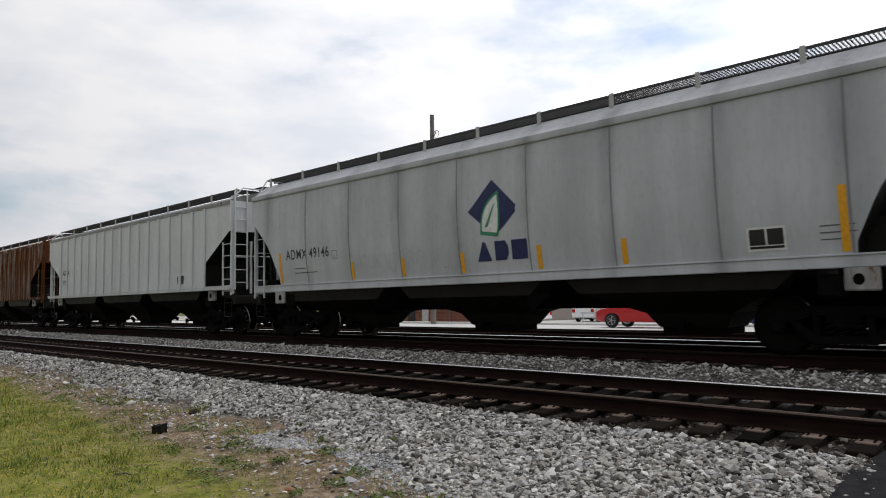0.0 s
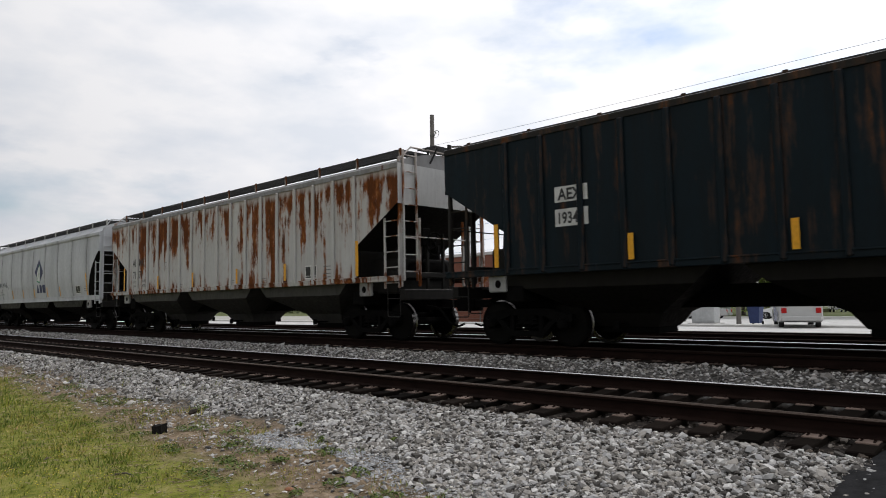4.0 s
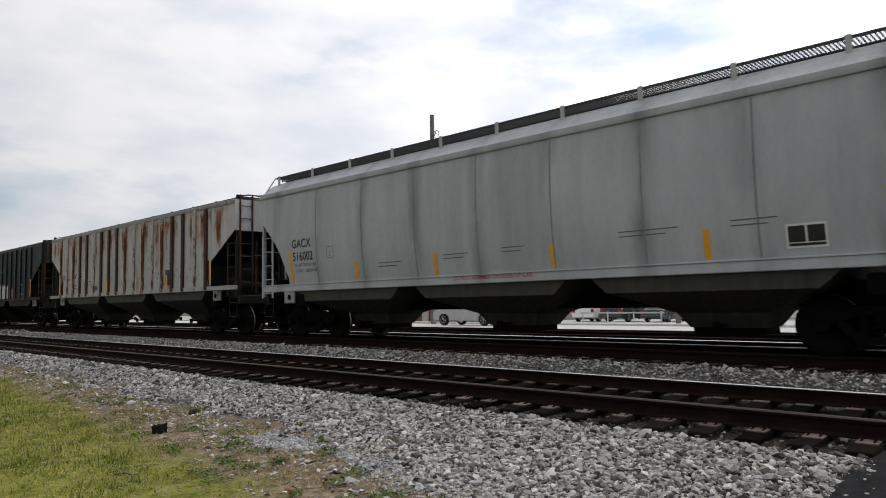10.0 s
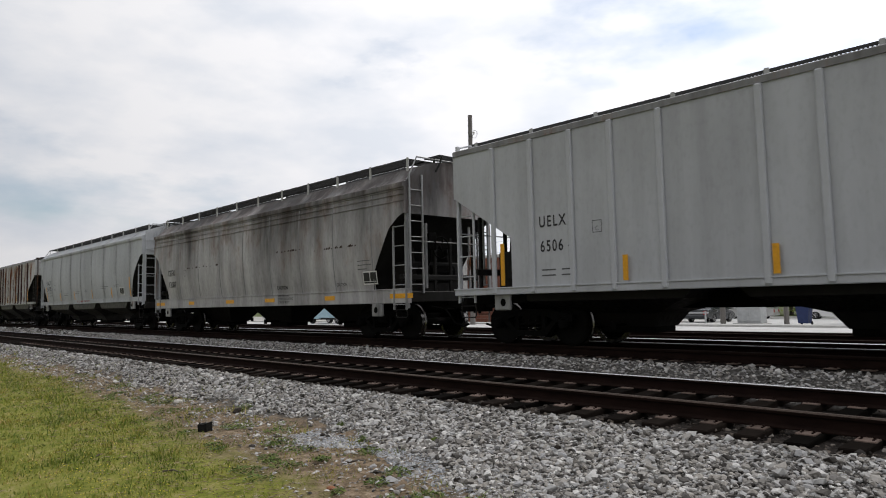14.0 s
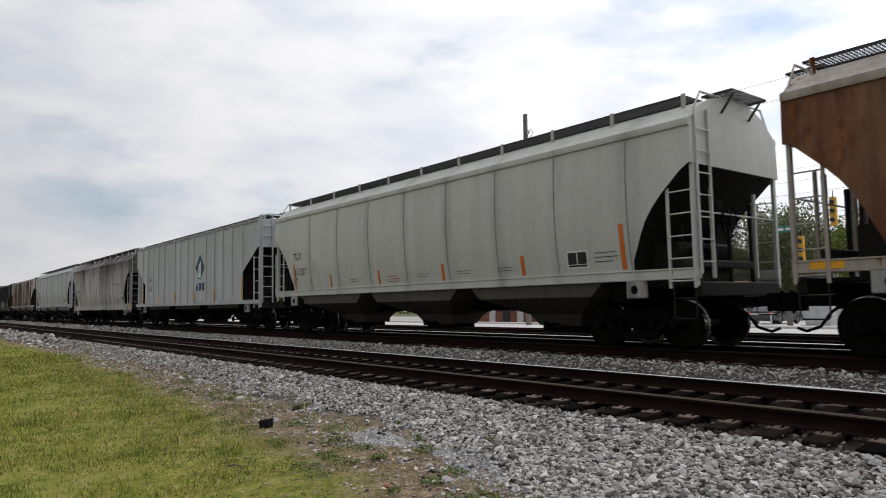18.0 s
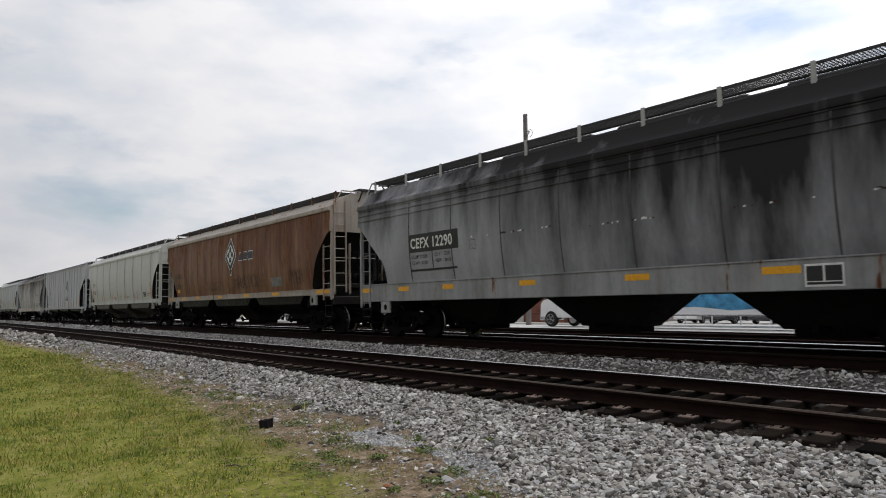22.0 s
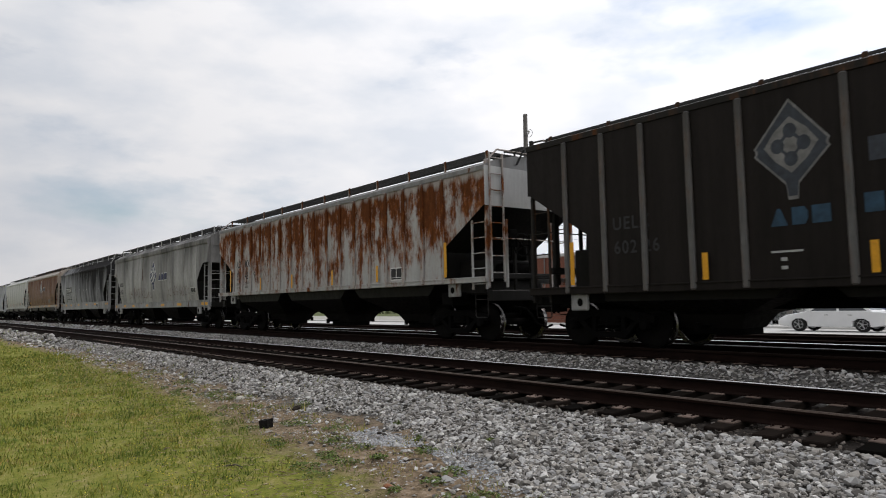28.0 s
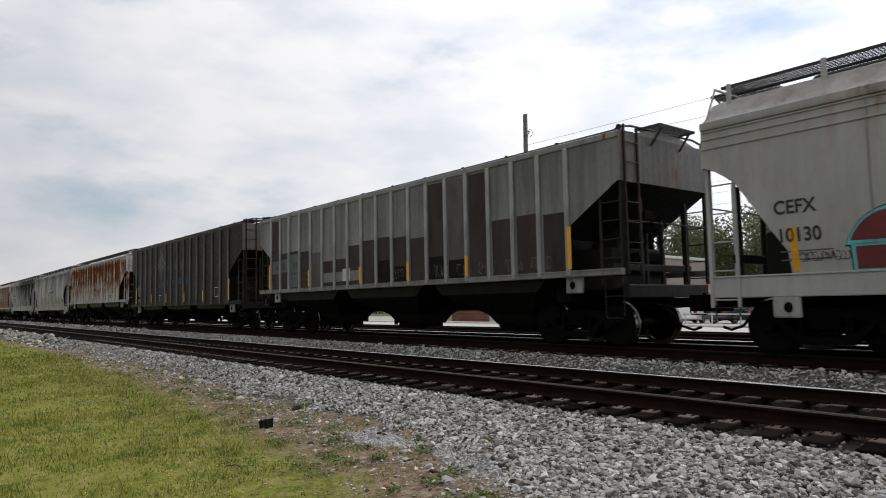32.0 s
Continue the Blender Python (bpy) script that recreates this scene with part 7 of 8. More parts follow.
part("pad", Shape().box(-0.9, -0.6, -0.05, 0.9, 0.6, 0.1, 0.02).mesh("pad", M_KERB), cab)
for k in (-0.35, 0.35):
    part("cabinet_door", Shape().box(k - 0.31, -0.47, 0.2, k + 0.31, -0.451, 1.4, 0.01).mesh("cabinet_door", M_STEEL), cab)
bol = tagged(new("bollard"), "thick dark grey post on the pavement", "bollard")
bol.matrix_basis = pose(-18.65, 40.4, 0.02)
part("post", Shape().tube([(0, 0, 0), (0, 0, 1.5), (0, 0, 1.56)], [0.16, 0.16, 0.1], 12).mesh("post", M_POLE, smooth=True), bol)
wb = tagged(new("wheelie_bin"), "blue plastic wheeled bin beside a post", "bin")
wb.matrix_basis = pose(-14.8, 42.5, 0.02)
part("bin_body", Shape().add([(-0.26, -0.3, 0.08), (0.26, -0.3, 0.08), (0.26, 0.3, 0.08), (-0.26, 0.3, 0.08), (-0.34, -0.38, 0.98), (0.34, -0.38, 0.98), (0.34, 0.38, 0.98), (-0.34, 0.38, 0.98)], [(0, 3, 2, 1), (4, 5, 6, 7), (0, 1, 5, 4), (1, 2, 6, 5), (2, 3, 7, 6), (3, 0, 4, 7)]).mesh("bin_body", M_BIN), wb)
part("lid", Shape().box(-0.37, -0.42, 0.98, 0.37, 0.42, 1.06, 0.02).mesh("lid", M_BIN), wb)
for k in (-0.28, 0.28):
    part("wheel", Shape().lathe([(0.1, -0.03), (0.1, 0.03)], 12, axis="x", at=(k, 0.32, 0.1)).mesh("wheel", M_TYRE), wb)
fence = tagged(new("barrier_rail"), "low grey metal barrier in the car park", "barrier")
fence.matrix_basis = pose(-27.01, 43, 0.02)
for i in range(4):
    part("post", shared("barrier_post", lambda: Shape().box(-0.04, -0.04, 0, 0.04, 0.04, 0.8, 0.01).mesh("post", M_STEEL)), fence, at=(i * 2, 0, 0))
part("rail", Shape().box(-0.2, -0.03, 0.66, 6.2, 0.03, 0.76, 0.01).mesh("rail", M_STEEL), fence)

# ---- road vehicles ----
ROLLERS = []


def tyre_mesh(r, w):
    return shared(("tyre", r, w), lambda: Shape().lathe([(r * 0.62, -w / 2), (r * 0.93, -w / 2), (r, -w * 0.3), (r, w * 0.3), (r * 0.93, w / 2), (r * 0.62, w / 2)], 22).mesh("tyre", M_TYRE, smooth=True))


def rim_wheel_mesh(r, w):
    def make():
        s = Shape().lathe([(r * 0.1, -w * 0.40), (r * 0.55, -w * 0.3), (r * 0.6, -w * 0.52), (r * 0.64, -w * 0.52), (r * 0.64, w * 0.52)], 20)
        for k in range(5):
            a = k * math.tau / 5
            s.beam((0, -w * 0.46, 0), (math.cos(a) * r * 0.6, -w * 0.46, math.sin(a) * r * 0.6), 0.05, 0.03)
        return s.mesh("rim", M_ALLOY)
    return shared(("rimw", r, w), make)


def loft(profile, w, z_soft=0.06):
    """Side profile (x, z) spread across the width with drawn-in outer edges."""
    cx = sum(p[0] for p in profile) / len(profile)
    cz = sum(p[1] for p in profile) / len(profile)
    secs = [(-w / 2, 0.955), (-w / 2 + z_soft, 1.0), (w / 2 - z_soft, 1.0), (w / 2, 0.955)]
    n = len(profile)
    v = [(cx + (x - cx) * k, y, cz + (z - cz) * k) for y, k in secs for x, z in profile]
    f = [tuple(range(n)), tuple(range(4 * n - 1, 3 * n - 1, -1))]
    for j in range(3):
        f += [(j * n + i, (j + 1) * n + i, (j + 1) * n + (i + 1) % n, j * n + (i + 1) % n) for i in range(n)]
    return Shape().add(v, f)


def cabin(poly_low, poly_top, wl, wt, z0, z1):
    """Greenhouse: belt rectangle x0..x1 at z0 and roof rectangle at z1."""
    (a, b), (c, d) = poly_low, poly_top
    v = [(a, -wl / 2, z0), (b, -wl / 2, z0), (b, wl / 2, z0), (a, wl / 2, z0), (c, -wt / 2, z1), (d, -wt / 2, z1), (d, wt / 2, z1), (c, wt / 2, z1),
         (c + 0.1, -wt / 2 + 0.12, z1 + 0.05), (d - 0.1, -wt / 2 + 0.12, z1 + 0.05), (d - 0.1, wt / 2 - 0.12, z1 + 0.05), (c + 0.1, wt / 2 - 0.12, z1 + 0.05)]
    return Shape().add(v, [(0, 1, 5, 4), (1, 2, 6, 5), (2, 3, 7, 6), (3, 0, 4, 7), (4, 5, 9, 8), (5, 6, 10, 9), (6, 7, 11, 10), (7, 4, 8, 11), (8, 9, 10, 11), (0, 3, 2, 1)])


def quad_on(v4, k0, k1, j0, j1, out):
    """A pane on the quad v4 (four corners in order), between fractions, pushed out a little."""
    a, b, c, d = [Vector(q) for q in v4]
    def at(u, w):
        return (a * (1 - u) + b * u) * (1 - w) + (d * (1 - u) + c * u) * w
    nrm = (b - a).cross(d - a).normalized() * out
    return [tuple(at(u, w) + nrm) for u, w in ((k0, j0), (k1, j0), (k1, j1), (k0, j1))]


KINDS = {
    #        length, width, belt z, roof z, clearance, wheel r, wheelbase, greenhouse low, greenhouse top, hood z
    "sedan": (4.75, 1.82, 0.92, 1.40, 0.22, 0.33, 2.75, (-1.75, 1.15), (-1.0, 0.35), 0.82),
    "suv": (4.8, 1.9, 1.08, 1.72, 0.26, 0.37, 2.8, (-2.25, 1.05), (-2.0, 0.35), 1.0),
    "wagon": (5.5, 2.0, 1.12, 1.84, 0.28, 0.39, 3.3, (-2.6, 1.15), (-2.45, 0.5), 1.08),
    "pickup": (5.6, 2.0, 1.12, 1.82, 0.32, 0.40, 3.5, (-0.75, 1.35), (-0.6, 0.75), 1.10),
}


def body_paint(name, col, rough=0.25):
    m, nt, b = node_mat(name)
    n = noise_node(nt, 3.0, 3)
    nt.links.new(ramp(nt, n, [(0.3, tuple(c * 0.92 for c in col)), (0.7, col)]), b.inputs["Base Color"])
    b.inputs["Roughness"].default_value = rough
    b.inputs["Coat Weight"].default_value = 0.4
    return m


def road_vehicle(kind, col, label, at, category="car", group=""):
    """A car with body, greenhouse, panes, bumpers, lamps and wheels; it faces +x."""
    L, W, belt, roof, clr, wr, wb_, glow, gtop, hood = KINDS[kind]
    mat = shared(("bodypaint", col), lambda: body_paint("vehicle_paint", col))
    root = tagged(new("pickup_truck" if kind == "pickup" else "car"), label, category, group)
    root.matrix_basis = at
    h = L / 2
    fx, rx = wb_ / 2 + 0.08, -wb_ / 2 + 0.08
    def arch(x):
        return [(x + wr * 1.22, clr), (x + wr * 1.1, clr + wr * 0.75), (x + wr * 0.45, clr + wr * 1.22 - 0.02), (x - wr * 0.45, clr + wr * 1.22 - 0.02), (x - wr * 1.1, clr + wr * 0.75), (x - wr * 1.22, clr)]
    prof = [(-h + 0.06, clr + 0.1), (-h, 0.62), (-h + 0.05, belt - 0.04), (glow[0], belt), (glow[1], belt), (h - 0.35, hood - 0.06), (h - 0.04, hood - 0.22), (h, 0.5), (h - 0.1, clr + 0.05)]
    prof = prof + arch(fx) + arch(rx)
    part("body", loft(prof, W).mesh("body", mat, smooth=True), root)
    g = cabin(glow, gtop, W - 0.12, W - 0.42, belt - 0.02, roof - 0.05)
    cab_ = part("cabin", g.mesh("cabin", mat), root)
    V = g.v
    sides = [(V[0], V[1], V[5], V[4]), (V[2], V[3], V[7], V[6])]
    for q in sides:
        for a0, a1 in ((0.06, 0.47), (0.51, 0.93)):
            part("side_window", Shape().add(quad_on(q, a0, a1, 0.12, 0.88, 0.012), [(0, 1, 2, 3)]).mesh("side_window", M_GLASS), cab_)
    part("windscreen", Shape().add(quad_on((V[1], V[2], V[6], V[5]), 0.06, 0.94, 0.1, 0.92, 0.012), [(0, 1, 2, 3)]).mesh("windscreen", M_GLASS), cab_)
    part("rear_window", Shape().add(quad_on((V[3], V[0], V[4], V[7]), 0.08, 0.92, 0.2, 0.88, 0.012), [(0, 1, 2, 3)]).mesh("rear_window", M_GLASS), cab_)
    if kind == "pickup":
        part("load_bed", Shape().box(-h + 0.12, -W / 2 + 0.14, belt - 0.45, glow[0] - 0.08, W / 2 - 0.14, belt + 0.012, 0.02).mesh("load_bed", M_PLACARD), root)
    for x0, nm in ((h - 0.05, "front_bumper"), (-h - 0.05, "rear_bumper")):
        part(nm, Shape().box(x0, -W / 2 + 0.08, clr + 0.08, x0 + 0.12, W / 2 - 0.08, clr + 0.3, 0.04).mesh(nm, M_CHROME if kind in ("pickup", "wagon") else mat), root)
    for y in (-1, 1):
        part("headlight", Shape().box(h - 0.14, y * (W / 2 - 0.42) - 0.16, hood - 0.34, h + 0.005, y * (W / 2 - 0.42) + 0.22 * y + 0.0, hood - 0.2, 0.02).mesh("headlight", M_LAMPW), root)
        part("tail_light", Shape().box(-h - 0.012, y * (W / 2 - 0.2) - 0.12, belt - 0.36, -h + 0.1, y * (W / 2 - 0.2) + 0.12, belt - 0.1, 0.02).mesh("tail_light", M_LAMPR), root)
        part("door_mirror", Shape().box(glow[1] - 0.3, y * (W / 2 + 0.02) - 0.06, belt, glow[1] - 0.14, y * (W / 2 + 0.02) + 0.1 * y, belt + 0.15, 0.02).mesh("door_mirror", mat), root)
        for dx in (-0.9, 0.1):
            part("door_handle", Shape().box(dx, y * (W / 2 - 0.012), belt - 0.17, dx + 0.16, y * (W / 2 + 0.012), belt - 0.14, 0.004).mesh("door_handle", M_CHROME), root)
    part("grille", Shape().box(h - 0.06, -0.45, 0.52, h + 0.012, 0.45, hood - 0.24, 0.02).mesh("grille", M_PLACARD), root)
    for x in (fx, rx):
        for y in (-1, 1):
            t = part("wheel", tyre_mesh(wr, 0.23), root)
            t.matrix_parent_inverse = pose(x, y * (W / 2 - 0.13), wr, 0, 0, 0 if y < 0 else 180)
            part("rim", rim_wheel_mesh(wr, 0.23), t)
            ROLLERS.append((t, root, y))
    return root


def wheels(root, xs, W, r, w=0.28):
    for x in xs:
        for y in (-1, 1):
            t = part("wheel", tyre_mesh(r, w), root)
            t.matrix_parent_inverse = pose(x, y * (W / 2 - 0.16), r, 0, 0, 0 if y < 0 else 180)
            part("rim", rim_wheel_mesh(r, w), t)
            ROLLERS.append((t, root, y))


def box_van(col, art, label, at, L=6.4, W=2.1, H=2.6):
    root = tagged(new("delivery_van"), label, "van")
    root.matrix_basis = at
    mat = shared(("bodypaint", col), lambda: body_paint("vehicle_paint", col))
    h = L / 2
    part("cab", loft([(h - 2.1, 0.4), (h - 2.1, 2.0), (h - 1.55, 2.02), (h - 0.95, 1.28), (h - 0.08, 1.12), (h, 0.5), (h - 0.2, 0.4)], W - 0.1).mesh("cab", mat, smooth=True), root)
    part("cargo_box", Shape().box(-h, -W / 2, 0.5, h - 2.02, W / 2, H, 0.05).mesh("cargo_box", mat), root)
    part("chassis", Shape().box(-h + 0.1, -0.8, 0.35, h - 0.3, 0.8, 0.55, 0.02).mesh("chassis", M_PLACARD), root)
    for y in (-1, 1):
        yy = y * (W / 2 - 0.05)
        part("door_window", Shape().box(h - 2.0, yy - 0.01, 1.25, h - 1.35, yy + 0.012 * y, 1.85).mesh("door_window", M_GLASS), root)
        s = Shape()
        for j, (x0, z0, w, hh) in enumerate(((-h + 0.5, 1.2, 1.0, 0.7), (-h + 1.7, 0.9, 0.5, 1.3), (-h + 2.4, 1.4, 1.2, 0.5))):
            s.prism([(x0, z0), (x0 + w, z0 + 0.1), (x0 + w * 0.9, z0 + hh), (x0 + w * 0.2, z0 + hh * 0.9)], y * (W / 2 + 0.004), y * (W / 2 + 0.008))
        g = part("side_graphics", s.mesh("side_graphics", art), root, "pale blue painted graphics")
        part("headlight", Shape().box(h - 0.1, y * 0.62 - 0.14, 0.78, h + 0.01, y * 0.62 + 0.14, 1.0, 0.02).mesh("headlight", M_LAMPW), root)
        part("tail_light", Shape().box(-h - 0.01, y * 0.85 - 0.08, 0.7, -h + 0.03, y * 0.85 + 0.08, 0.95, 0.01).mesh("tail_light", M_LAMPR), root)
    part("windscreen", Shape().add([(h - 1.5, -0.85, 2.0), (h - 1.5, 0.85, 2.0), (h - 0.93, 0.9, 1.30), (h - 0.93, -0.9, 1.30)], [(0, 1, 2, 3)]).mesh("windscreen", M_GLASS), root)
    part("front_bumper", Shape().box(h - 0.05, -W / 2 + 0.1, 0.4, h + 0.1, W / 2 - 0.1, 0.62, 0.03).mesh("front_bumper", M_CHROME), root)
    wheels(root, (h - 0.95, -h + 1.5), W, 0.38)
    return root


def semi_truck(cab_col, box_mat, label, at, art=None):
    root = tagged(new("semi_truck"), label, "truck")
    root.matrix_basis = at
    mat = shared(("bodypaint", cab_col), lambda: body_paint("vehicle_paint", cab_col))
    part("cab", loft([(3.2, 0.55), (3.2, 3.1), (4.6, 3.3), (5.1, 2.9), (5.35, 1.95), (7.0, 1.7), (7.25, 1.5), (7.3, 0.6)], 2.3).mesh("cab", mat, smooth=True), root)
    part("chassis", Shape().box(-0.2, -0.5, 0.7, 7.1, 0.5, 1.05, 0.03).mesh("chassis", M_PLACARD), root)
    part("windscreen", Shape().add([(5.10, -0.95, 2.85), (5.10, 0.95, 2.85), (5.36, 1.0, 2.0), (5.36, -1.0, 2.0)], [(0, 1, 2, 3)]).mesh("windscreen", M_GLASS), root)
    part("front_bumper", Shape().box(7.15, -1.1, 0.4, 7.4, 1.1, 0.85, 0.05).mesh("front_bumper", M_CHROME), root)
    for y in (-1, 1):
        part("door_window", Shape().box(4.2, y * 1.145, 1.95, 5.0, y * 1.16, 2.75).mesh("door_window", M_GLASS), root)
        part("fuel_tank", Shape().lathe([(0.05, 1.9), (0.3, 1.95), (0.3, 3.3), (0.05, 3.35)], 14, axis="x", at=(0, y * 0.85, 0.75)).mesh("fuel_tank", M_CHROME), root)
        part("exhaust_stack", Shape().tube([(3.05, y * 1.0, 1.0), (3.05, y * 1.0, 3.7)], 0.07, 10).mesh("exhaust_stack", M_CHROME), root)
        part("headlight", Shape().box(7.2, y * 0.85 - 0.15, 1.0, 7.32, y * 0.85 + 0.15, 1.25, 0.02).mesh("headlight", M_LAMPW), root)
    tr = part("trailer", Shape().box(-11.5, -1.28, 0.78, 2.4, 1.28, 4.0, 0.04).mesh("trailer", box_mat), root)
    part("side_rail", Shape().box(-11.5, -1.3, 0.70, 2.4, 1.3, 0.80, 0.02).mesh("side_rail", M_CHROME), tr)
    if art:
        for y in (-1, 1):
            s = Shape()
            s.prism([(-9.5, 1.15), (-6.0, 1.0), (-4.0, 1.2), (-1.5, 1.05), (0.5, 1.6), (-1.0, 2.8), (-5.0, 3.6), (-9.0, 3.4), (-10.5, 2.2)], y * 1.284, y * 1.29)
            part("side_graphics", s.mesh("side_graphics", art), tr, "blue painted picture on the trailer side")
    for y in (-1, 1):
        part("landing_leg", Shape().box(-0.9, y * 0.8 - 0.06, 0.35, -0.75, y * 0.8 + 0.06, 1.1, 0.01).mesh("landing_leg", M_PLACARD), tr)
        part("side_skirt_bar", Shape().box(-7.2, y * 1.2 - 0.02, 0.72, -1.2, y * 1.2 + 0.02, 0.8, 0.01).mesh("side_skirt_bar", M_STEEL), tr)
    wheels(root, (6.3, 1.9, 0.6, -9.3, -10.6), 2.5, 0.5, 0.3)
    return root


SILVER, WHITEC, REDC, DARKC, BLUEG, PALEB = (0.42, 0.42, 0.41), (0.72, 0.72, 0.71), (0.42, 0.018, 0.02), (0.03, 0.032, 0.036), (0.14, 0.18, 0.21), (0.42, 0.60, 0.68)
# parked in the car park
row = "parked cars in the car park"
road_vehicle("sedan", WHITEC, "white saloon car parked on pale concrete", pose(-31.34, 41.0, 0.02, 0, 0, 183), "car", row)
for i, (kd, col, lab, x, y, a) in enumerate((
        ("suv", WHITEC, "white sport-utility car parked in a bay", -28.79, 47.5, 100), ("suv", DARKC, "dark grey sport-utility car parked in a bay", -25.99, 47.6, 88), ("sedan", DARKC, "dark saloon car parked in a bay", -23.14, 48.0, 92),
        ("sedan", SILVER, "silver saloon car parked in a bay", -30.41, 60.0, 182), ("sedan", SILVER, "silver saloon car parked in a bay", -26.49, 62.5, 186), ("suv", DARKC, "dark sport-utility car parked in a bay", -33.23, 57.0, 178),
        ("sedan", WHITEC, "white saloon car parked behind the pole", -19.13, 62.0, 190), ("pickup", WHITEC, "white pickup truck parked by the shop", -38.72, 63.5, 180))):
    road_vehicle(kd, col, lab, pose(x, y, 0.02, 0, 0, a), "pickup" if kd == "pickup" else "car", row)
# traffic: (thing, lane y, heading, seconds, x at that time, speed)
FLOW = [
    (road_vehicle("pickup", REDC, "red pickup truck driving along the road", pose(0, 35, 0), "pickup"), 34.2, 180, 0.0, -17.30, -18.44),
    (road_vehicle("pickup", SILVER, "silver pickup truck heading down the road", pose(0, 35, 0), "pickup"), 34.2, 180, 9.4, -18.89, -18.24),
    (box_van(PALEB, M_BLUEART, "pale blue and white delivery van driving along the road", pose(0, 35, 0)), 34.2, 180, 12.2, -25.33, -13.87),
    (box_van(WHITEC, M_BLUEART, "white delivery van with blue graphics driving along the road", pose(0, 35, 0)), 34.2, 180, 12.6, -22.46, -15.36),
    (road_vehicle("pickup", SILVER, "silver pickup truck driving along the road", pose(0, 31, 0), "pickup"), 36.7, 0, 17.1, -18.76, 14.41),
    (semi_truck(DARKC, simple("dark_trailer_paint", (0.02, 0.02, 0.022), 0.5), "black articulated lorry driving along the road", pose(0, 35, 0)), 34.2, 180, 19.4, -24.47, -17.92),
    (semi_truck(WHITEC, body_paint("white_trailer_paint", (0.70, 0.71, 0.71), 0.35), "white articulated lorry with blue pictures on its trailer", pose(0, 35, 0), M_BLUEART), 34.2, 180, 21.8, -20.22, -19.31),
    (road_vehicle("pickup", BLUEG, "grey-blue pickup truck driving along the road", pose(0, 31, 0), "pickup"), 36.7, 0, 24.2, -16.94, 15.35),
    (road_vehicle("sedan", WHITEC, "white saloon car driving along the road", pose(0, 35, 0)), 34.2, 180, 28.4, -19.26, -14.28),
]
WAITING = road_vehicle("suv", SILVER, "silver sport-utility car waiting in the side street", pose(-11.4, 38.2, 0.1, 0, 0, 112))
DELIVERY = box_van(DARKC, M_FADED, "dark delivery van waiting in the side street", pose(-11.55, 44, 0.1, 0, 0, 292))


# ---- small things on the near ground ----
def on_ground(x, y, dz=0.0):
    return ground_z(x, y) + hill(x, y) + dz


def lump(name, x, y, size, mat, label, category, seed, flat=0.7):
    """An irregular stone or clod."""
    r = random.Random(seed)
    size = tuple(v * 0.66 for v in size)
    bm = bmesh.new()
    bmesh.ops.create_icosphere(bm, subdivisions=2, radius=1)
    for v in bm.verts:
        k = 1 + 0.35 * noise.noise(v.co * 1.3 + Vector((seed, 0, 0))) + r.uniform(-0.05, 0.05)
        v.co = Vector((v.co.x * size[0] * k, v.co.y * size[1] * k, v.co.z * size[2] * k))
    me = bpy.data.meshes.new(name)
    bm.to_mesh(me)
    bm.free()
    me.materials.append(mat)
    ob = tagged(new(name, me), label, category)
    ob.matrix_basis = pose(x, y, on_ground(x, y) + size[2] * 0.45, 0, 0, r.uniform(0, 360))
    return ob


M_CHAR = simple("charred_wood", (0.012, 0.011, 0.010), 0.9, 0, 0.4, 18, 0.5, 0.1)
M_PALEROCK = simple("pale_limestone", (0.52, 0.49, 0.44), 0.9, 0, 0.2, 9, 0.4)
M_REDBRICK = simple("broken_red_brick", (0.34, 0.15, 0.08), 0.9, 0, 0.25, 12, 0.4)
M_CLOD = simple("dark_earth_clod", (0.03, 0.024, 0.02), 0.95, 0, 0.4, 14, 0.6, 0.1)
M_FLOWER = island_mat("yellow_flower_head", [(0.0, (0.55, 0.45, 0.02)), (1.0, (0.75, 0.62, 0.05))], 0.7)
M_WEED = island_mat("green_weed_leaf", [(0.0, (0.06, 0.10, 0.018)), (0.6, (0.11, 0.17, 0.025)), (1.0, (0.20, 0.25, 0.05))], 0.7)
M_STRAW = island_mat("dry_straw", [(0.0, (0.20, 0.15, 0.08)), (0.6, (0.34, 0.27, 0.16)), (1.0, (0.50, 0.42, 0.29))], 0.85)
M_CHIP = island_mat("fine_blue_grey_chippings", [(0.0, (0.16, 0.165, 0.17)), (0.5, (0.34, 0.35, 0.36)), (1.0, (0.55, 0.56, 0.57))], 0.9)

block = tagged(new("wood_block"), "charred black wooden block lying on bare dirt", "wood block")
block.matrix_basis = pose(-10.07, 4.53, on_ground(-10.07, 4.53) - 0.02, 4, -3, 28) @ Matrix.Diagonal((0.74, 0.74, 0.82, 1.0))
part("block", Shape().add([(-0.11, -0.08, 0), (0.10, -0.09, 0), (0.11, 0.08, 0), (-0.10, 0.09, 0), (-0.115, -0.085, 0.17), (0.10, -0.085, 0.19), (0.12, 0.08, 0.20), (-0.09, 0.09, 0.18), (0.0, -0.07, 0.165), (0.0, 0.08, 0.175)],
     [(0, 3, 2, 1), (0, 1, 5, 8, 4), (1, 2, 6, 5), (2, 3, 7, 9, 6), (3, 0, 4, 7), (4, 8, 9, 7), (8, 5, 6, 9)]).mesh("block", M_CHAR), block)
part("splinter", Shape().add([(-0.10, -0.06, 0.16), (-0.05, -0.07, 0.16), (-0.09, -0.04, 0.215), (-0.07, -0.02, 0.17)], [(0, 1, 2), (1, 3, 2), (3, 0, 2), (0, 3, 1)]).mesh("splinter", M_CHAR), block)
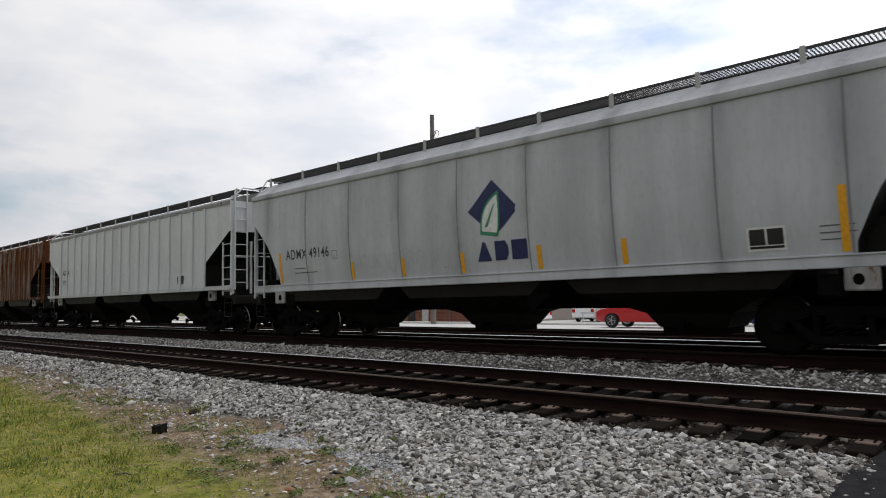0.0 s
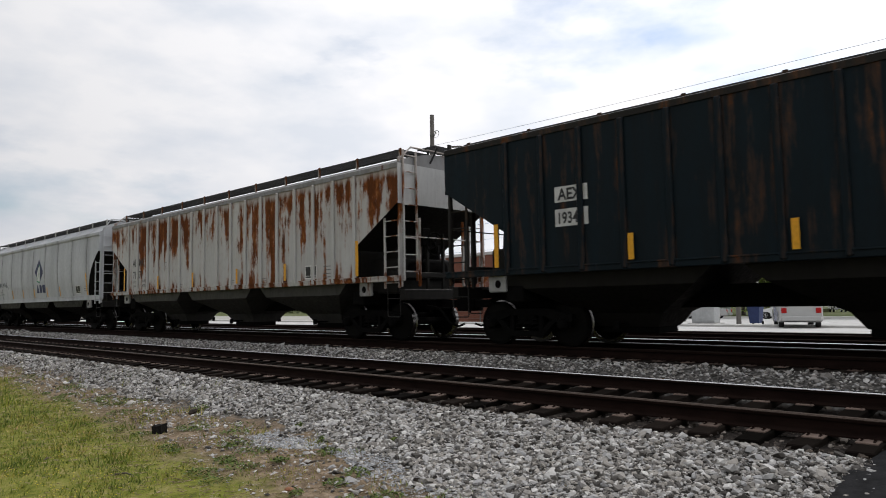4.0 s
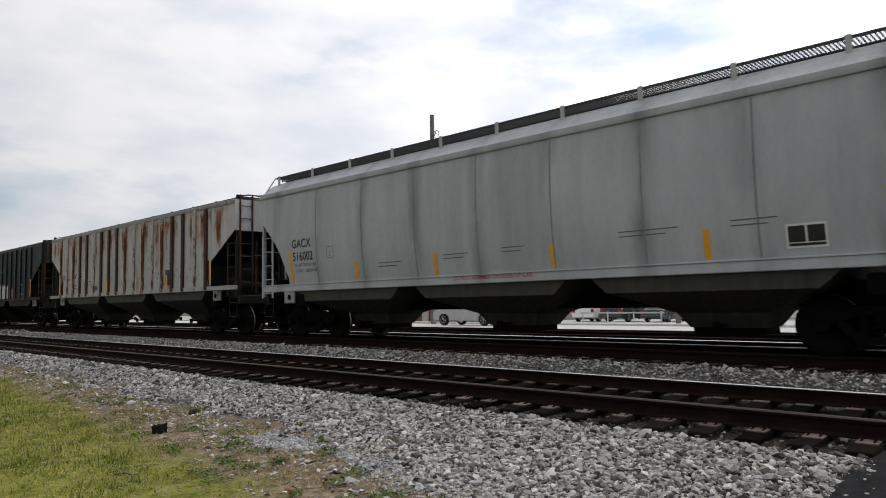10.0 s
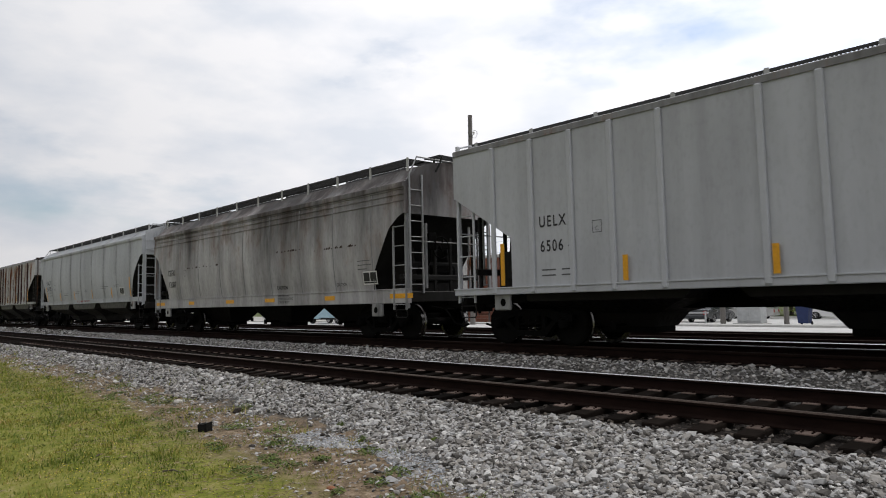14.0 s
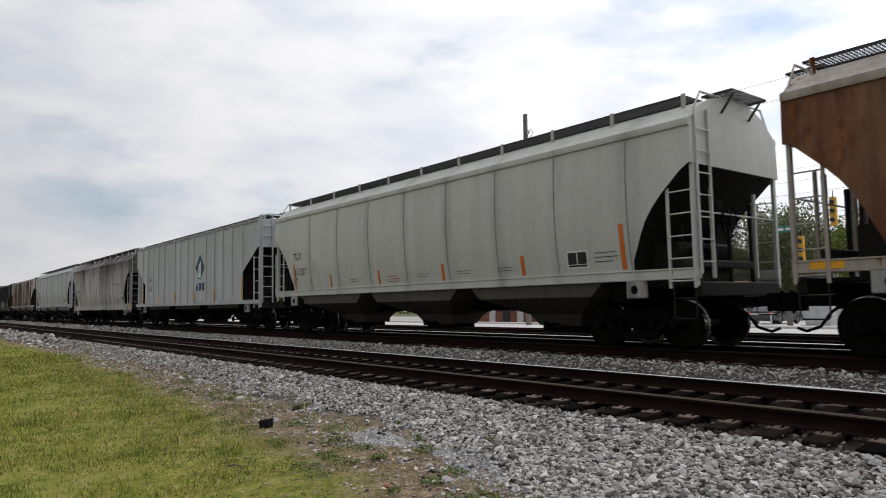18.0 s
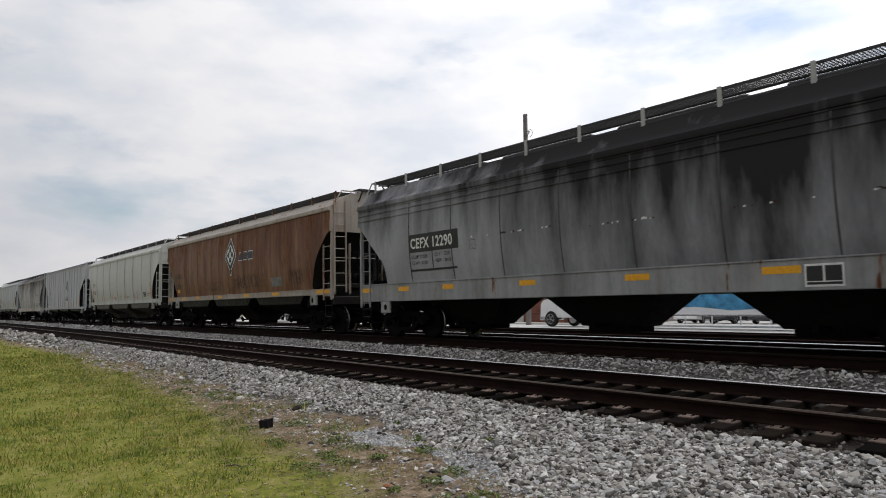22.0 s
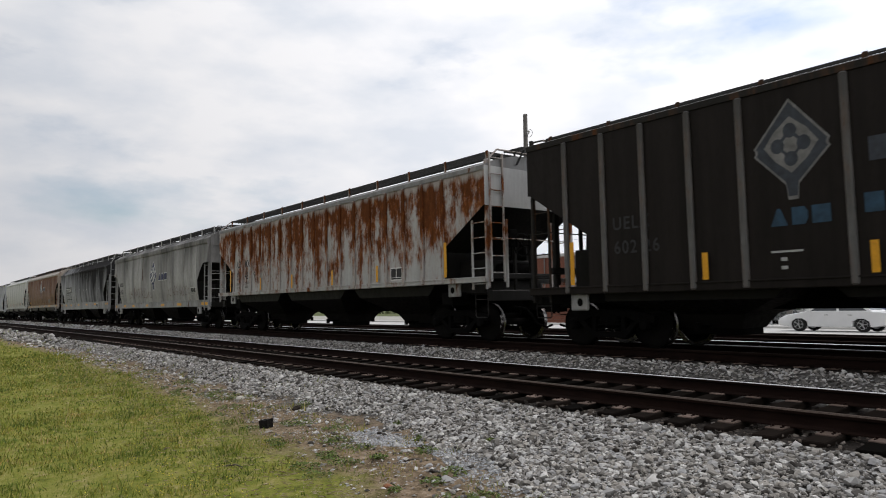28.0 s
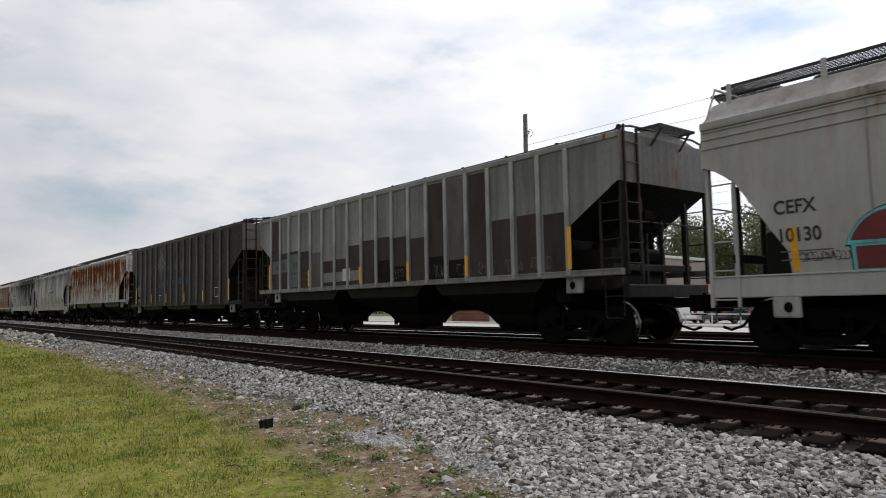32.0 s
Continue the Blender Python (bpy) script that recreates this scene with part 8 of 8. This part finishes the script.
lump("stone", -13.23, 5.39, (0.15, 0.10, 0.09), M_PALEROCK, "pale limestone lump on the dirt verge", "stone", 3)
lump("brick_fragment", -5.88, 3.95, (0.06, 0.045, 0.035), M_REDBRICK, "orange-red broken brick fragment in the grass", "brick", 4)
lump("clod", -4.99, 4.84, (0.10, 0.07, 0.05), M_CLOD, "dark clod of earth on the gravel", "clod", 5)
lump("clod", -11.11, 5.57, (0.18, 0.09, 0.07), M_CLOD, "dark clod of earth beside the ballast", "clod", 6)
lump("clod", -4.61, 5.95, (0.09, 0.06, 0.05), M_CLOD, "dark oily stone on the ballast", "stone", 7)
lump("clod", -6.55, 5.55, (0.06, 0.05, 0.05), M_CLOD, "dark oily stone on the ballast", "stone", 8)
lump("stone", -8.17, 5.35, (0.09, 0.06, 0.04), M_CLOD, "flat dark stone at the edge of the ballast", "stone", 10)
for i, (x, y, a, ln) in enumerate(((-8.75, 4.9, 20, 0.30), (-11.65, 4.75, -12, 0.45), (-15.37, 5.6, 6, 0.5), (-7.98, 3.1, 35, 0.22), (-9.6, 2.9, -25, 0.2), (-6.52, 4.6, 60, 0.25))):
    st_ = tagged(new("stick", Shape().tube([(0, 0, 0.01), (ln * 0.5, 0.02, 0.025), (ln, -0.01, 0.012)], [0.012, 0.010, 0.006], 6).mesh("stick", M_BARK)), "dry broken stick on the verge", "stick", "sticks on the verge")
    st_.matrix_basis = pose(x, y, on_ground(x, y), 0, 0, a)


def weed(x, y, r, h, n, seed):
    rng = np.random.default_rng(seed)
    a, d = rng.uniform(0, math.tau, n), r * np.sqrt(rng.uniform(0, 1, n))
    px, py = np.cos(a) * d, np.sin(a) * d
    z = rng.uniform(0.1, 1.0, n) * h * (1 - 0.6 * d / r)
    size = rng.uniform(0.010, 0.026, n)
    WEEDS.append((np.stack([px + x, py + y, z + on_ground(x, y)], 1), size, turns(rng, n, 0.8)))


WEEDS = []
for i, (x, y, r, h) in enumerate(((-5.67, 4.62, 0.16, 0.10), (-6.88, 4.50, 0.10, 0.07), (-7.23, 5.35, 0.08, 0.10), (-9.0, 5.15, 0.22, 0.10), (-11.18, 5.75, 0.16, 0.12), (-4.88, 4.35, 0.16, 0.07), (-5.58, 4.3, 0.13, 0.08), (-7.1, 4.15, 0.2, 0.08), (-8.19, 4.7, 0.25, 0.10), (-9.92, 5.0, 0.3, 0.08),
                                     (-7.27, 3.75, 0.2, 0.08), (-8.3, 5.75, 0.08, 0.08), (-6.14, 5.6, 0.07, 0.06), (-12.32, 4.9, 0.3, 0.09), (-13.94, 5.3, 0.35, 0.09), (-16.86, 5.6, 0.4, 0.1), (-20.78, 5.9, 0.5, 0.1))):
    weed(x, y, r, h, int(90 + 380 * r), 300 + i)


scatter_rng = random.Random(91)
for i in range(46):
    x = -3.2 - 15.0 * scatter_rng.random() ** 1.5
    y = verge(x) + scatter_rng.uniform(-0.2, 1.35)
    if y < toe(x) + 0.2:
        weed(x, y, scatter_rng.uniform(0.05, 0.20), scatter_rng.uniform(0.04, 0.10), scatter_rng.randrange(40, 120), 400 + i)

leaf_form = [(-1, -0.35, 0), (0.1, -0.5, 0.2), (1.2, 0, 0.1), (0.1, 0.5, 0.2)]
sizes = np.concatenate([w[1] for w in WEEDS])
scatter("weeds", leaf_form, [[0, 1, 2, 3]], np.concatenate([w[0] for w in WEEDS]), np.stack([sizes] * 3, 1), np.concatenate([w[2] for w in WEEDS]), M_WEED, "small leafy green weeds on bare dirt", "weeds")


def litter():
    """Straw, chippings and small flowers on the verge."""
    rng = np.random.default_rng(21)
    blade = [(-0.5, 0, 0), (0.5, 0, 0), (0.3, 0.1, 0.08), (-0.3, 0.1, 0.08), (0, 0.2, 0.02)]
    bf = [[0, 1, 2], [0, 2, 3], [3, 2, 4]]
    x, off = rng.uniform(-31, -2, 20000), rng.normal(0.2, 0.95, 20000)
    y = np.array([verge(a) for a in x]) + off
    ok = (y < 6.4)
    x, y = x[ok], y[ok]
    n = len(x)
    z = np.array([on_ground(a, b) for a, b in zip(x, y)]) + 0.006
    ln = rng.uniform(0.03, 0.10, n)
    scatter("dry_straw", blade, bf, np.stack([x, y, z], 1), np.stack([ln, ln * 0.35, ln], 1), turns(rng, n, 0.25), M_STRAW, "dry straw and dead stems strewn over the dirt", "straw")
    # fine chippings washed out over the dirt
    m = 9000
    x = rng.uniform(-8.6, -3.5, m)
    y = np.interp(x, [-8.6, -8.0, -6.29, -4.87, -3.45], [5.1, 5.12, 5.0, 4.95, 5.1]) + rng.normal(0, 0.22, m)
    keep = np.array([noise.noise((a * 1.1, b * 1.6, 4)) > -0.1 for a, b in zip(x, y)])
    x, y = x[keep], y[keep]
    m = len(x)
    z = np.array([on_ground(a, b) for a, b in zip(x, y)]) + 0.004
    s = rng.lognormal(math.log(0.012), 0.4, m)
    bv = [(-1, -0.7, 0), (0.9, -0.8, 0), (1.0, 0.7, 0), (-0.8, 0.9, 0), (0.1, 0, 0.9)]
    bf2 = [[0, 1, 4], [1, 2, 4], [2, 3, 4], [3, 0, 4]]
    scatter("chippings", bv, bf2, np.stack([x, y, z], 1), np.stack([s, s * 0.8, s * 0.7], 1), turns(rng, m, 0.4), M_CHIP, "fine blue-grey stone chippings washed over the dirt", "chippings")
    # pebbles in the dirt band
    m = 3500
    x = rng.uniform(-29, -2, m)
    y = np.array([verge(a) for a in x]) + rng.uniform(0.0, 1.4, m)
    z = np.array([on_ground(a, b) for a, b in zip(x, y)]) + 0.004
    s = rng.lognormal(math.log(0.011), 0.5, m)
    scatter("pebbles", bv, bf2, np.stack([x, y, z], 1), np.stack([s * 1.2, s, s * 0.7], 1), turns(rng, m, 0.4), M_STONE, "scattered pebbles in the bare dirt", "pebbles")
    m = 420
    x, y = rng.normal(-7.7, 1.3, m), rng.normal(2.5, 0.4, m)
    z = np.array([on_ground(a, b) for a, b in zip(x, y)]) + rng.uniform(0.02, 0.05, m)
    s = rng.uniform(0.004, 0.008, m)
    scatter("yellow_flowers", bv, bf2, np.stack([x, y, z], 1), np.stack([s, s, s], 1), turns(rng, m, 0.5), M_FLOWER, "tiny yellow flowers in the mown grass", "flowers")


litter()


# ---- what moves ----
def motions():
    times = [i * 2.0 for i in range(17)]
    for car, x0 in zip(CARS, MID):
        walk(car, [(t, pose(x0 - gone(t), TRACK_Y, TRACK_Z, TRACK_LEAN, 0, 0)) for t in times])
    # road traffic keeps its lanes at an even speed
    for ob, y, turn, t0, x0, v in FLOW:
        walk(ob, [(t, pose(x0 + v * (t - t0), y, 0.005, 0, 0, turn)) for t in (0, 8, 16, 24, 32)])
    # the side street: one car clears it, a van comes up to the line and leaves again
    walk(WAITING, [(0, pose(-11.36, 38.4, 0.02, 0, 0, 112)), (6.5, pose(-11.36, 38.4, 0.02, 0, 0, 112)), (8.6, pose(-14.48, 52, 0.02, 0, 0, 112)), (11, pose(-24.08, 98, 0.02, 0, 0, 112)), (32, pose(-26.25, 108, 0.02, 0, 0, 112))])
    walk(DELIVERY, [(0, pose(-34.4, 140, 0.02, 0, 0, 292)), (7, pose(-27.52, 112, 0.02, 0, 0, 292)), (10.2, pose(-14.12, 54, 0.02, 0, 0, 292)), (11.2, pose(-11.46, 44.5, 0.02, 0, 0, 292)), (13.8, pose(-11.35, 44, 0.02, 0, 0, 292)), (16, pose(-0.57, 41, 0.02, 0, 0, 350)), (19, pose(47.07, 41, 0.02, 0, 0, 360)), (32, pose(62.95, 41, 0.02, 0, 0, 360))])
    # road wheels: one spin for each side and heading
    spins = {}
    for w, root, side in ROLLERS:
        flow = [q for q in FLOW if q[0] is root]
        if not flow:
            continue
        key = (side, flow[0][2])
        w.rotation_mode = "QUATERNION"
        if key not in spins:
            # driving forward, the local +x way; a far wheel is turned about, so it spins the other way
            m = 1024
            rate = 18.4 / 0.37 * (1 if side < 0 else -1)
            walk(w, [(CLIP * i / m, pose(0, 0, 0, 0, math.degrees(rate * CLIP * i / m), 0)) for i in range(m + 1)])
            spins[key] = w
        else:
            keys = w.animation_data_create()
            keys.action = spins[key].animation_data.action
            keys.action_slot = spins[key].animation_data.action_slot
    # one spin serves every wheelset: they all roll at the train's speed
    roll, n = SPINNERS[0], 384
    walk(roll, [(CLIP * i / n, pose(0, 0, 0, 0, -math.degrees(gone(CLIP * i / n) / 0.457), 0)) for i in range(n + 1)])
    for w in SPINNERS[1:]:
        w.rotation_mode = "QUATERNION"
        keys = w.animation_data_create()
        keys.action = roll.animation_data.action
        keys.action_slot = roll.animation_data.action_slot


motions()
